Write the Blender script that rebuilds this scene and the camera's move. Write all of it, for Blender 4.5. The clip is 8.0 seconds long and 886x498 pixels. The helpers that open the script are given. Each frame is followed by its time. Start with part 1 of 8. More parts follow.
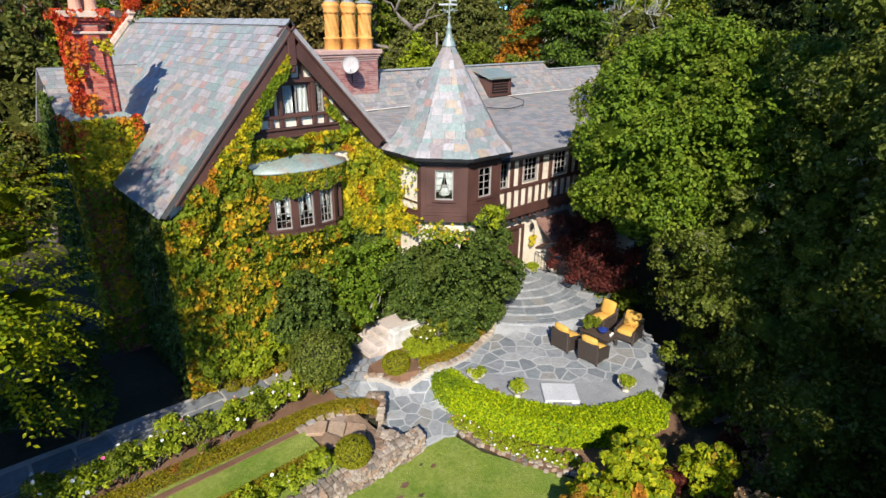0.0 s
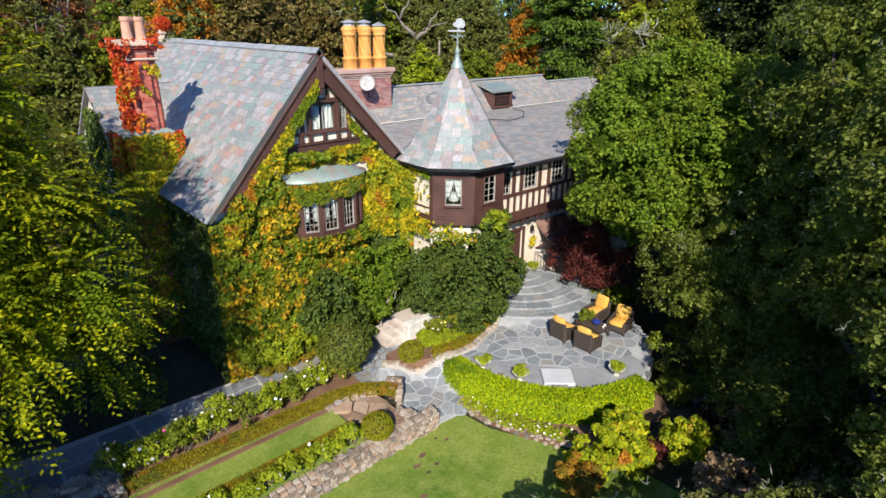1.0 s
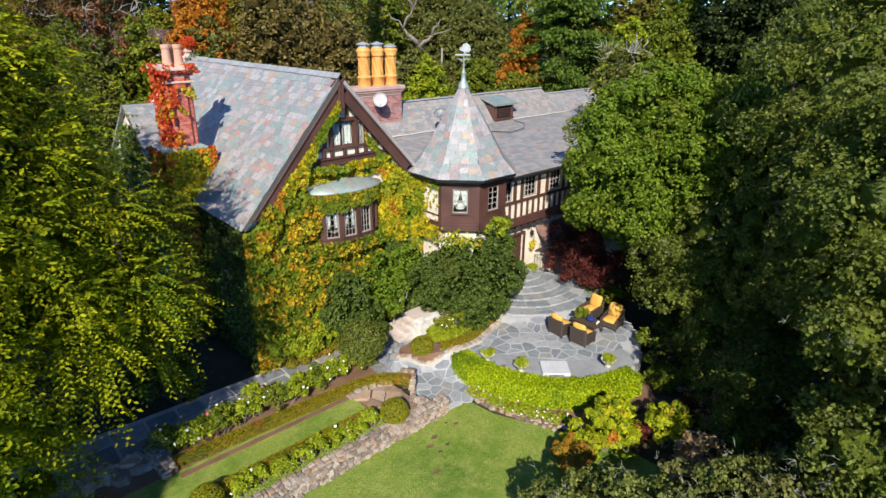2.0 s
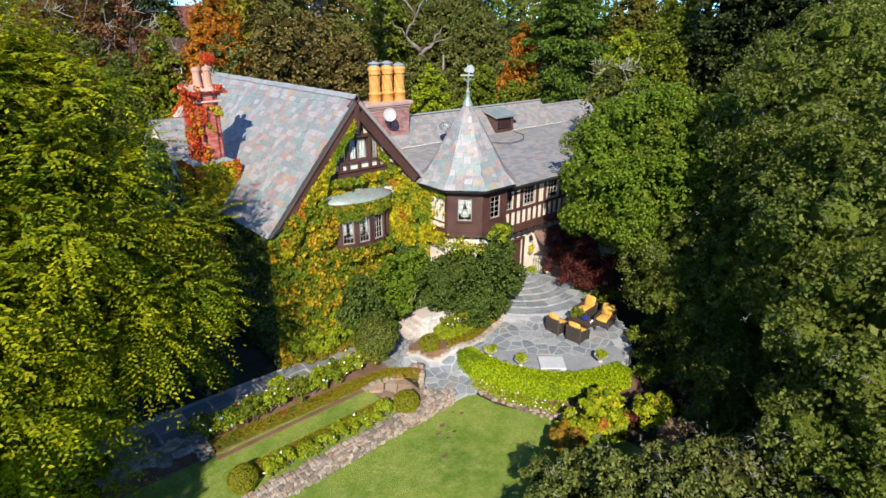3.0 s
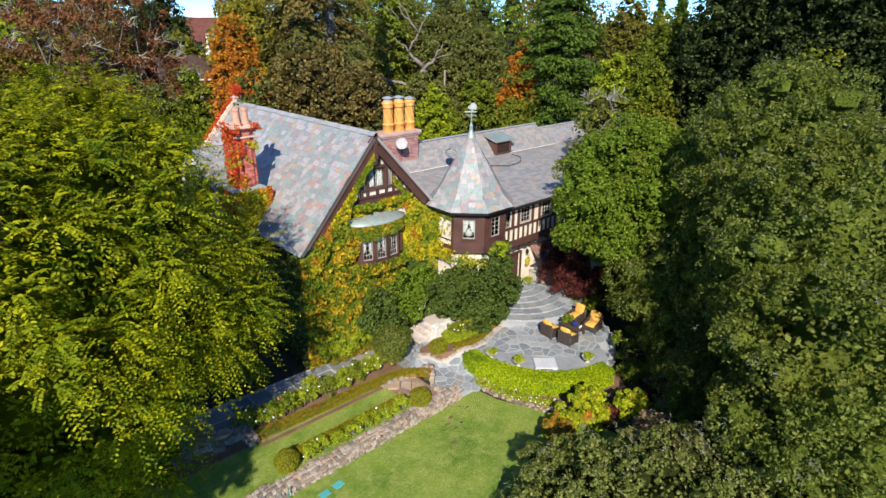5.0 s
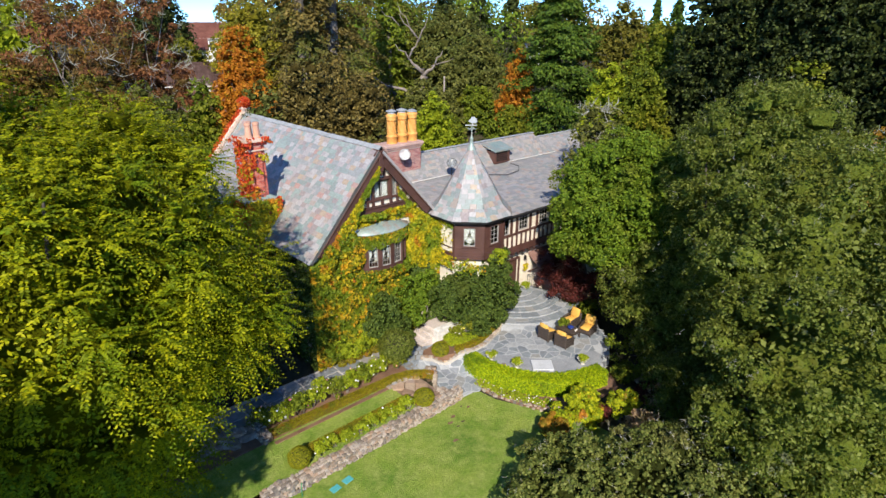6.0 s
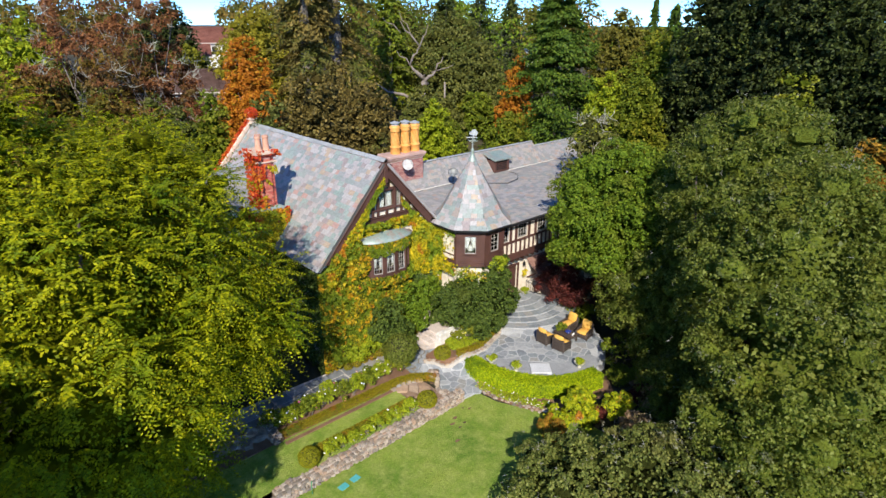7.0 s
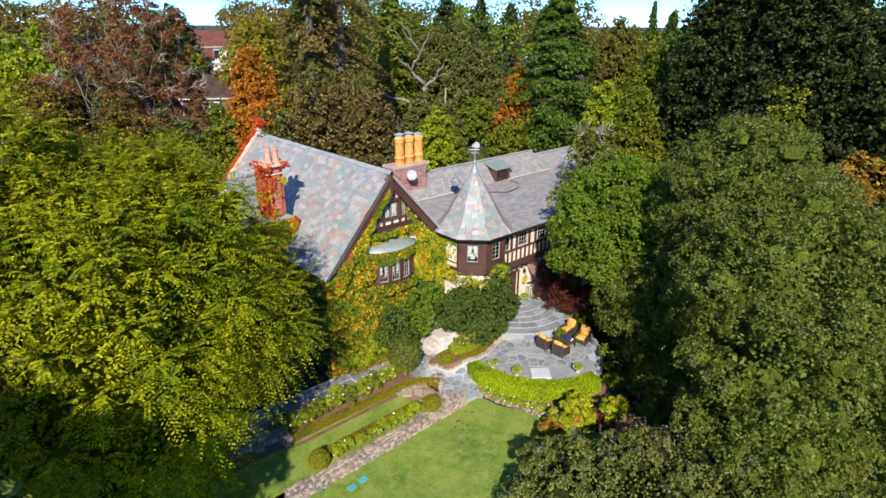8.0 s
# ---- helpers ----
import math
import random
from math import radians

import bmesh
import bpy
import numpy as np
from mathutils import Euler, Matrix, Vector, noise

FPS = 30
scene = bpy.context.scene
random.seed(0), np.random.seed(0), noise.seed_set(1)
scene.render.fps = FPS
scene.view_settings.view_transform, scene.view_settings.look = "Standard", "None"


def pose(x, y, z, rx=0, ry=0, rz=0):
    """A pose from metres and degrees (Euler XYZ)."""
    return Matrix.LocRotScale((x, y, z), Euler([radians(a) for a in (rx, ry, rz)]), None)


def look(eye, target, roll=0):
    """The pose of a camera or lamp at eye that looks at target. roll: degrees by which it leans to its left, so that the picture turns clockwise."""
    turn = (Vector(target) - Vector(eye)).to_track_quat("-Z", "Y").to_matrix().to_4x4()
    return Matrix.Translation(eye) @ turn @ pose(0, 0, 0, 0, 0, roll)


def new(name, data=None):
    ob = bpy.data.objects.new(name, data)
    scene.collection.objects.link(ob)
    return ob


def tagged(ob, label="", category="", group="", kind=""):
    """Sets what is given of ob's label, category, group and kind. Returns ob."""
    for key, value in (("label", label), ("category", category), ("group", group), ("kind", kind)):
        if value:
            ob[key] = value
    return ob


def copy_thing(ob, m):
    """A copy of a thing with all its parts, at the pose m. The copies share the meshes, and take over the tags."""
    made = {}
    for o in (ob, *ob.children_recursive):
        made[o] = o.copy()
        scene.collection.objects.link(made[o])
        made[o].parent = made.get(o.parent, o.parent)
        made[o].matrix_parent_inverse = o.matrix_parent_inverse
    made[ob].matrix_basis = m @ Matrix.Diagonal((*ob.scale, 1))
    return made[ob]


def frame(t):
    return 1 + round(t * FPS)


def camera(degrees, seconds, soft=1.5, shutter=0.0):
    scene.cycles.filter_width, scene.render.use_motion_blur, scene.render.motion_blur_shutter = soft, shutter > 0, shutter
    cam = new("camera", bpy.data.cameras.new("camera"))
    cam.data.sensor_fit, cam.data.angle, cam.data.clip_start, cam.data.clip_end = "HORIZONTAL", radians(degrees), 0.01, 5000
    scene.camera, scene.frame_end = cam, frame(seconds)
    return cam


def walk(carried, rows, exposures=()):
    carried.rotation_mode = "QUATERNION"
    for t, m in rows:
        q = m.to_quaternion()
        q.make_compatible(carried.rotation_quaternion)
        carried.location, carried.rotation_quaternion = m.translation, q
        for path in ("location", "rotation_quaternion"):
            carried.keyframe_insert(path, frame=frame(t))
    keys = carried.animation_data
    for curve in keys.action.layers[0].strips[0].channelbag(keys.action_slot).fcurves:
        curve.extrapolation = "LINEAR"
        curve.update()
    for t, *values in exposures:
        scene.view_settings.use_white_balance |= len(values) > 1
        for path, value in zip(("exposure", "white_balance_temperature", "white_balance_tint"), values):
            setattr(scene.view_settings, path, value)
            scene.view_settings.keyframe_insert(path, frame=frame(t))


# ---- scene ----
cam = camera(75.0, 8.0)
METRES, EYE, TILT, LEAN, TURN = 15.0, 11.0, -20.0, 0.0, 0.0
PATH = [
    (0, (-0.87, 0.136, 11.153), (0.369, 1.525, 10.422), 0.6),
    (0.5, (-1.703, -0.524, 11.504), (-0.463, 0.866, 10.776), 0.5),
    (1, (-2.498, -1.169, 11.945), (-1.258, 0.222, 11.216), 0.4),
    (1.5, (-3.261, -1.792, 12.409), (-2.023, -0.401, 11.68), 0.3),
    (3, (-5.412, -3.532, 13.793), (-4.171, -2.143, 13.063), 0.3),
    (3.5, (-6.066, -4.071, 14.323), (-4.824, -2.684, 13.592), 0.3),
    (4, (-6.643, -4.617, 14.839), (-5.404, -3.228, 14.109), 0.2),
    (4.5, (-7.21, -5.084, 15.296), (-5.968, -3.696, 14.567), 0.2),
    (6, (-8.629, -6.256, 16.581), (-7.38, -4.873, 15.853), 0.2),
    (6.5, (-9.032, -6.569, 16.954), (-7.781, -5.187, 16.228), 0.2),
    (7, (-9.364, -6.876, 17.355), (-8.114, -5.494, 16.629), 0.2),
    (7.5, (-9.719, -7.142, 17.776), (-8.469, -5.759, 17.051), 0.2),
    (8, (-10.102, -7.323, 18.183), (-8.849, -5.944, 17.457), 0.3),
]
walk(cam, [(t, look(eye, target, roll)) for t, eye, target, roll in PATH])

# ---- world, sun, exposure ----
world = bpy.data.worlds.new("world")
scene.world = world
world.use_nodes = True
_wn = world.node_tree
_sky = _wn.nodes.new("ShaderNodeTexSky")
_sky.sky_type = 'NISHITA'
_sky.sun_disc = False
_sky.sun_elevation = radians(35)
_sky.sun_rotation = radians(225)
_sky.altitude = 2500
_sky.air_density = 0.6
_sky.dust_density = 0.0
_sky.ozone_density = 4.0
_tint = _wn.nodes.new("ShaderNodeMix")
_tint.data_type, _tint.blend_type = 'RGBA', 'MULTIPLY'
_tint.inputs[0].default_value = 1.0
_tint.inputs[7].default_value = (0.58, 0.82, 1.0, 1)
_wn.links.new(_sky.outputs[0], _tint.inputs[6])
_wn.links.new(_tint.outputs[2], _wn.nodes["Background"].inputs[0])
_wn.nodes["Background"].inputs[1].default_value = 0.195
sun = new("sun", bpy.data.lights.new("sun", 'SUN'))
sun.data.energy = 4.6
sun.data.angle = radians(0.53)
sun.data.color = (1.0, 0.915, 0.775)
sun.matrix_world = look((-22, -23, 22), (0, 0, 0))
scene.view_settings.exposure = 0.6


# ---- materials ----
def nodes_of(name):
    m = bpy.data.materials.new(name)
    m.use_nodes = True
    nt = m.node_tree
    return m, nt, nt.nodes["Principled BSDF"]


def ramp(nt, fac, stops):
    r = nt.nodes.new("ShaderNodeValToRGB")
    el = r.color_ramp.elements
    el[0].position, el[0].color = stops[0][0], (*stops[0][1], 1)
    el[1].position, el[1].color = stops[-1][0], (*stops[-1][1], 1)
    for p, c in stops[1:-1]:
        e = el.new(p)
        e.color = (*c, 1)
    nt.links.new(fac, r.inputs[0])
    return r.outputs[0]


def noise_tex(nt, scale, detail=4.0, rough=0.55, vec=None):
    n = nt.nodes.new("ShaderNodeTexNoise")
    n.inputs["Scale"].default_value = scale
    n.inputs["Detail"].default_value = detail
    n.inputs["Roughness"].default_value = rough
    if vec is None:
        g = nt.nodes.new("ShaderNodeNewGeometry")
        vec = g.outputs["Position"]
    nt.links.new(vec, n.inputs["Vector"])
    return n.outputs["Fac"]


def mix(nt, fac, a, b, mode="MIX"):
    m = nt.nodes.new("ShaderNodeMix")
    m.data_type = 'RGBA'
    m.blend_type = mode
    for sock, v in ((m.inputs[0], fac), (m.inputs[6], a), (m.inputs[7], b)):
        if isinstance(v, (int, float)):
            sock.default_value = v
        elif isinstance(v, tuple):
            sock.default_value = (*v, 1)
        else:
            nt.links.new(v, sock)
    return m.outputs[2]


def bump(nt, bsdf, height, strength=0.3, dist=0.02):
    b = nt.nodes.new("ShaderNodeBump")
    b.inputs["Strength"].default_value = strength
    b.inputs["Distance"].default_value = dist
    nt.links.new(height, b.inputs["Height"])
    nt.links.new(b.outputs[0], bsdf.inputs["Normal"])


def surface(name, stops, big=0.6, fine=14.0, rough=0.8, bump_s=0.3, bump_d=0.02, stain=None, metal=0.0, vary=None, spec=0.5):
    """Two scales of variation: a large tone ramp and a fine grain. vary: 'object' or 'island' adds a tone per piece."""
    m, nt, b = nodes_of(name)
    large = noise_tex(nt, big, 5)
    grain = noise_tex(nt, fine, 6, 0.65)
    col = ramp(nt, large, stops)
    g = ramp(nt, grain, [(0.25, (0.72, 0.72, 0.72)), (0.75, (1.22, 1.22, 1.22))])
    col = mix(nt, 1.0, col, g, "MULTIPLY")
    if vary:
        if vary == 'object':
            r = nt.nodes.new("ShaderNodeObjectInfo").outputs["Random"]
        else:
            r = nt.nodes.new("ShaderNodeNewGeometry").outputs["Random Per Island"]
        t = ramp(nt, r, [(0.0, (0.62, 0.62, 0.64)), (0.5, (1.0, 1.0, 1.0)), (1.0, (1.3, 1.27, 1.2))])
        col = mix(nt, 1.0, col, t, "MULTIPLY")
    if stain:
        s = ramp(nt, noise_tex(nt, stain[0], 6, 0.7), [(0.5, (0, 0, 0)), (0.68, (1, 1, 1))])
        col = mix(nt, s, col, stain[1])
    nt.links.new(col, b.inputs["Base Color"])
    b.inputs["Roughness"].default_value = rough
    b.inputs["Metallic"].default_value = metal
    b.inputs["Specular IOR Level"].default_value = spec
    if bump_s:
        bump(nt, b, grain, bump_s, bump_d)
    return m


def palette(name, stops, patches=None, rough=0.7, fine=20.0, bump_s=0.4, interp='CONSTANT', spec=0.5, by='object'):
    """A colour picked piece by piece from a palette (slates, leaves, stones), with grain."""
    m, nt, b = nodes_of(name)
    if by == 'object':
        r = nt.nodes.new("ShaderNodeObjectInfo").outputs["Random"]
    else:
        r = nt.nodes.new("ShaderNodeNewGeometry").outputs["Random Per Island"]
    cr = nt.nodes.new("ShaderNodeValToRGB")
    cr.color_ramp.interpolation = interp
    el = cr.color_ramp.elements
    el[0].position, el[0].color = stops[0][0], (*stops[0][1], 1)
    el[1].position, el[1].color = stops[1][0], (*stops[1][1], 1)
    for p, c in stops[2:]:
        e = el.new(p)
        e.color = (*c, 1)
    nt.links.new(r, cr.inputs[0])
    col = cr.outputs[0]
    grain = noise_tex(nt, fine, 6, 0.65)
    g = ramp(nt, grain, [(0.25, (0.7, 0.7, 0.7)), (0.75, (1.25, 1.25, 1.25))])
    col = mix(nt, 1.0, col, g, "MULTIPLY")
    if patches:
        s = ramp(nt, noise_tex(nt, patches[0], 4, 0.6), [(patches[2], (0, 0, 0)), (patches[3], (1, 1, 1))])
        mm = nt.nodes.new("ShaderNodeMath")
        mm.operation = 'MULTIPLY'
        nt.links.new(s, mm.inputs[0])
        mm.inputs[1].default_value = patches[4]
        col = mix(nt, mm.outputs[0], col, patches[1])
    nt.links.new(col, b.inputs["Base Color"])
    b.inputs["Roughness"].default_value = rough
    b.inputs["Specular IOR Level"].default_value = spec
    if bump_s:
        bump(nt, b, grain, bump_s, 0.01)
    return m


LEAF_TONE = {}


def leafy(name, stops, patches=None, rough=0.55, trans=0.25, patch_scale=0.45):
    """Leaves: a tone for each leaf, drifts of colour through the plant, light that passes through."""
    m, nt, b = nodes_of(name)
    r = nt.nodes.new("ShaderNodeNewGeometry").outputs["Random Per Island"]
    col = ramp(nt, r, stops)
    if patches:
        for k, (lo, hi, c) in enumerate(patches):
            s = ramp(nt, noise_tex(nt, patch_scale * (1 + 0.7 * k), 3, 0.6), [(lo, (0, 0, 0)), (hi, (1, 1, 1))])
            c2 = mix(nt, r, tuple(v * 0.65 for v in c), tuple(min(1, v * 1.25) for v in c))
            col = mix(nt, s, col, c2)
    nt.links.new(col, b.inputs["Base Color"])
    b.inputs["Roughness"].default_value = rough
    b.inputs["Specular IOR Level"].default_value = 0.16
    t = nt.nodes.new("ShaderNodeBsdfTranslucent")
    tc = mix(nt, 1.0, col, (1.0, 1.0, 0.55), "MULTIPLY")
    nt.links.new(tc, t.inputs[0])
    ms = nt.nodes.new("ShaderNodeMixShader")
    ms.inputs[0].default_value = trans
    nt.links.new(b.outputs[0], ms.inputs[1])
    nt.links.new(t.outputs[0], ms.inputs[2])
    nt.links.new(ms.outputs[0], nt.nodes["Material Output"].inputs[0])
    LEAF_TONE[m.name] = stops[len(stops) // 2][1]
    return m


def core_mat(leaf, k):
    """A crown's inner core: its leaf tone, darkened to stand for the shade inside."""
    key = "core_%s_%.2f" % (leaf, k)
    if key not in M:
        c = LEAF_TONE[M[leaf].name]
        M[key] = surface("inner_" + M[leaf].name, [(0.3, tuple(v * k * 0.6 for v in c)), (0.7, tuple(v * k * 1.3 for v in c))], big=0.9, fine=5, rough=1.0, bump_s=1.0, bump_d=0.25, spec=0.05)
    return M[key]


def glass_mat():
    m, nt, b = nodes_of("window_glass")
    tr = nt.nodes.new("ShaderNodeBsdfTransparent")
    tr.inputs[0].default_value = (0.82, 0.86, 0.86, 1)
    gl = nt.nodes.new("ShaderNodeBsdfGlossy")
    gl.inputs["Roughness"].default_value = 0.03
    fr = nt.nodes.new("ShaderNodeFresnel")
    fr.inputs[0].default_value = 1.5
    ms = nt.nodes.new("ShaderNodeMixShader")
    nt.links.new(fr.outputs[0], ms.inputs[0])
    nt.links.new(tr.outputs[0], ms.inputs[1])
    nt.links.new(gl.outputs[0], ms.inputs[2])
    nt.links.new(ms.outputs[0], nt.nodes["Material Output"].inputs[0])
    return m


M = {}
M["glass"] = glass_mat()
M["slate"] = palette("roof_slate", [(0.0, (0.269, 0.289, 0.303)), (0.16, (0.352, 0.334, 0.349)), (0.30, (0.234, 0.279, 0.282)),
                                    (0.44, (0.332, 0.289, 0.272)), (0.55, (0.262, 0.324, 0.314)), (0.67, (0.388, 0.376, 0.390)),
                                    (0.80, (0.280, 0.244, 0.251)), (0.89, (0.373, 0.303, 0.238)), (0.94, (0.381, 0.254, 0.234)), (0.97, (0.227, 0.303, 0.296))],
                     patches=(0.5, (0.33, 0.33, 0.33), 0.5, 0.75, 0.35), rough=0.58, fine=9.0, by='object', bump_s=0.25, spec=0.42)
M["slate_joined"] = palette("roof_slate_joined", [(0.0, (0.269, 0.289, 0.303)), (0.16, (0.352, 0.334, 0.349)), (0.30, (0.234, 0.279, 0.282)),
                                    (0.44, (0.332, 0.289, 0.272)), (0.55, (0.262, 0.324, 0.314)), (0.67, (0.388, 0.376, 0.390)),
                                    (0.80, (0.280, 0.244, 0.251)), (0.89, (0.373, 0.303, 0.238)), (0.94, (0.381, 0.254, 0.234)), (0.97, (0.227, 0.303, 0.296))],
                     patches=(0.5, (0.33, 0.33, 0.33), 0.5, 0.75, 0.35), rough=0.58, fine=9.0, by='island', bump_s=0.25, spec=0.42)
M["slate_wing"] = palette("wing_slate", [(0.0, (0.241, 0.240, 0.247)), (0.25, (0.318, 0.306, 0.314)), (0.5, (0.266, 0.265, 0.261)),
                                    (0.68, (0.352, 0.317, 0.289)), (0.82, (0.238, 0.268, 0.268)), (0.92, (0.345, 0.268, 0.234))],
                     patches=(0.4, (0.30, 0.285, 0.27), 0.5, 0.75, 0.5), rough=0.5, fine=9.0, by='island', bump_s=0.2, spec=0.7)
M["underlay"] = surface("roof_underlay", [(0.3, (0.05, 0.05, 0.055)), (0.7, (0.09, 0.09, 0.09))], rough=0.9)
M["timber"] = surface("brown_timber", [(0.3, (0.060, 0.026, 0.021)), (0.7, (0.105, 0.047, 0.037))], big=1.2, fine=30, rough=0.6, bump_s=0.25, bump_d=0.01)
M["stucco"] = surface("cream_stucco", [(0.3, (0.72, 0.64, 0.52)), (0.7, (0.80, 0.73, 0.62))], big=0.9, fine=40, rough=0.9, bump_s=0.25, bump_d=0.01,
                      stain=(1.3, (0.58, 0.50, 0.40)))
M["brick"] = palette("red_brick", [(0.0, (0.44, 0.09, 0.065)), (0.25, (0.52, 0.13, 0.09)), (0.5, (0.38, 0.075, 0.06)), (0.75, (0.54, 0.18, 0.13)), (0.92, (0.28, 0.08, 0.07))],
                     patches=(1.6, (0.42, 0.24, 0.19), 0.6, 0.8, 0.4), rough=0.85, fine=40, by='island')
M["brick_pale"] = palette("pale_red_brick", [(0.0, (0.33, 0.13, 0.12)), (0.25, (0.40, 0.19, 0.17)), (0.5, (0.28, 0.12, 0.12)), (0.75, (0.44, 0.24, 0.22)), (0.92, (0.24, 0.11, 0.11))],
                     patches=(1.6, (0.45, 0.34, 0.31), 0.5, 0.7, 0.5), rough=0.85, fine=40, by='island')
M["mortar"] = surface("mortar", [(0.3, (0.36, 0.30, 0.27)), (0.7, (0.45, 0.39, 0.35))], fine=40, rough=0.95)
M["copingstone"] = surface("coping_stone", [(0.3, (0.55, 0.40, 0.31)), (0.7, (0.68, 0.53, 0.43))], big=1.5, fine=25, rough=0.85, stain=(2.0, (0.35, 0.27, 0.22)))
M["terracotta"] = surface("yellow_terracotta", [(0.3, (0.62, 0.27, 0.055)), (0.7, (0.78, 0.40, 0.11))], big=2.5, fine=25, rough=0.6, bump_s=0.15)
M["copper"] = surface("weathered_copper", [(0.3, (0.24, 0.33, 0.31)), (0.7, (0.36, 0.43, 0.40))], big=1.5, fine=12, rough=0.5, metal=0.25, stain=(1.4, (0.36, 0.25, 0.20)))
M["lead"] = surface("grey_lead", [(0.3, (0.33, 0.35, 0.36)), (0.7, (0.46, 0.48, 0.49))], big=2.0, fine=14, rough=0.5, metal=0.2)
M["flag"] = palette("bluestone_flag", [(0.0, (0.20, 0.225, 0.255)), (0.2, (0.26, 0.28, 0.31)), (0.4, (0.31, 0.33, 0.355)), (0.6, (0.23, 0.26, 0.285)), (0.8, (0.36, 0.375, 0.395)), (0.93, (0.29, 0.29, 0.285))],
                    patches=(0.7, (0.30, 0.31, 0.33), 0.5, 0.75, 0.4), rough=0.7, fine=6.0, bump_s=0.3)
M["pathslate"] = palette("path_slate", [(0.0, (0.13, 0.15, 0.17)), (0.2, (0.24, 0.26, 0.28)), (0.4, (0.17, 0.185, 0.20)), (0.6, (0.30, 0.32, 0.34)), (0.8, (0.20, 0.215, 0.225)), (0.92, (0.27, 0.255, 0.235))], patches=(0.9, (0.28, 0.29, 0.3), 0.5, 0.75, 0.4), rough=0.75, fine=5.0, bump_s=0.5)
M["grout"] = surface("pale_grout", [(0.3, (0.36, 0.375, 0.40)), (0.7, (0.48, 0.495, 0.52))], big=0.8, fine=30, rough=0.9)
M["concrete"] = surface("grey_cement", [(0.3, (0.25, 0.265, 0.29)), (0.7, (0.34, 0.355, 0.38))], big=0.9, fine=20, rough=0.85, stain=(0.8, (0.20, 0.21, 0.23)))
M["rock"] = palette("tan_fieldstone", [(0.0, (0.25, 0.19, 0.145)), (0.2, (0.33, 0.275, 0.225)), (0.4, (0.19, 0.155, 0.125)), (0.6, (0.40, 0.335, 0.28)), (0.8, (0.34, 0.235, 0.165)), (0.92, (0.17, 0.15, 0.13))],
                    patches=(2.2, (0.38, 0.34, 0.30), 0.5, 0.7, 0.5), rough=0.9, fine=14, bump_s=0.8)
M["soil"] = surface("brown_soil", [(0.3, (0.075, 0.048, 0.03)), (0.7, (0.15, 0.10, 0.065))], big=1.2, fine=18, rough=1.0, bump_s=0.8, bump_d=0.05)
M["mulch"] = surface("reddish_mulch", [(0.3, (0.16, 0.085, 0.05)), (0.7, (0.25, 0.145, 0.09))], big=1.5, fine=25, rough=1.0, bump_s=0.8, bump_d=0.04)
M["tile"] = surface("pinkish_shingle", [(0.3, (0.20, 0.11, 0.09)), (0.7, (0.30, 0.17, 0.14))], big=2.0, fine=20, rough=0.85, bump_s=0.6)
M["potclay"] = surface("pink_clay", [(0.3, (0.50, 0.26, 0.18)), (0.7, (0.62, 0.36, 0.26))], big=2.0, fine=20, rough=0.8)
M["brickcap"] = surface("pink_stone_cap", [(0.3, (0.42, 0.27, 0.23)), (0.7, (0.55, 0.38, 0.33))], big=2.0, fine=20, rough=0.85)
M["forest"] = surface("forest_floor", [(0.3, (0.032, 0.030, 0.014)), (0.7, (0.085, 0.072, 0.038))], big=0.3, fine=6, rough=1.0, bump_s=0.6, bump_d=0.1)


def grass_mat():
    m, nt, b = nodes_of("lawn_grass")
    a = ramp(nt, noise_tex(nt, 0.45, 5, 0.6), [(0.32, (0.118, 0.225, 0.026)), (0.5, (0.20, 0.305, 0.042)), (0.7, (0.315, 0.385, 0.072))])
    d = ramp(nt, noise_tex(nt, 60, 4, 0.7), [(0.25, (0.6, 0.6, 0.6)), (0.75, (1.35, 1.35, 1.3))])
    c = mix(nt, 1.0, a, d, "MULTIPLY")
    w = ramp(nt, noise_tex(nt, 1.6, 6, 0.75), [(0.42, (0, 0, 0)), (0.72, (1, 1, 1))])
    c = mix(nt, w, c, (0.34, 0.39, 0.105))
    k = ramp(nt, noise_tex(nt, 9.0, 5, 0.75), [(0.3, (0.7, 0.72, 0.66)), (0.7, (1.25, 1.22, 1.2))])
    c = mix(nt, 1.0, c, k, "MULTIPLY")
    nt.links.new(c, b.inputs["Base Color"])
    b.inputs["Roughness"].default_value = 0.85
    b.inputs["Specular IOR Level"].default_value = 0.2
    bump(nt, b, noise_tex(nt, 45, 5, 0.75), 0.9, 0.05)
    return m


M["grass"] = grass_mat()
M["bark"] = surface("grey_bark", [(0.3, (0.10, 0.085, 0.07)), (0.7, (0.22, 0.19, 0.165))], big=2.0, fine=18, rough=0.95, bump_s=0.9, bump_d=0.04)
M["barkdark"] = surface("dark_elm_bark", [(0.3, (0.035, 0.03, 0.024)), (0.7, (0.085, 0.07, 0.055))], big=2.0, fine=18, rough=0.95, bump_s=0.9, bump_d=0.04)
M["barkpale"] = surface("pale_bark", [(0.3, (0.26, 0.22, 0.19)), (0.7, (0.42, 0.37, 0.33))], big=2.0, fine=18, rough=0.95, bump_s=0.9, bump_d=0.04)
M["lichen"] = surface("lichen_twig", [(0.3, (0.24, 0.235, 0.19)), (0.7, (0.38, 0.37, 0.31))], big=3.0, fine=18, rough=0.95)
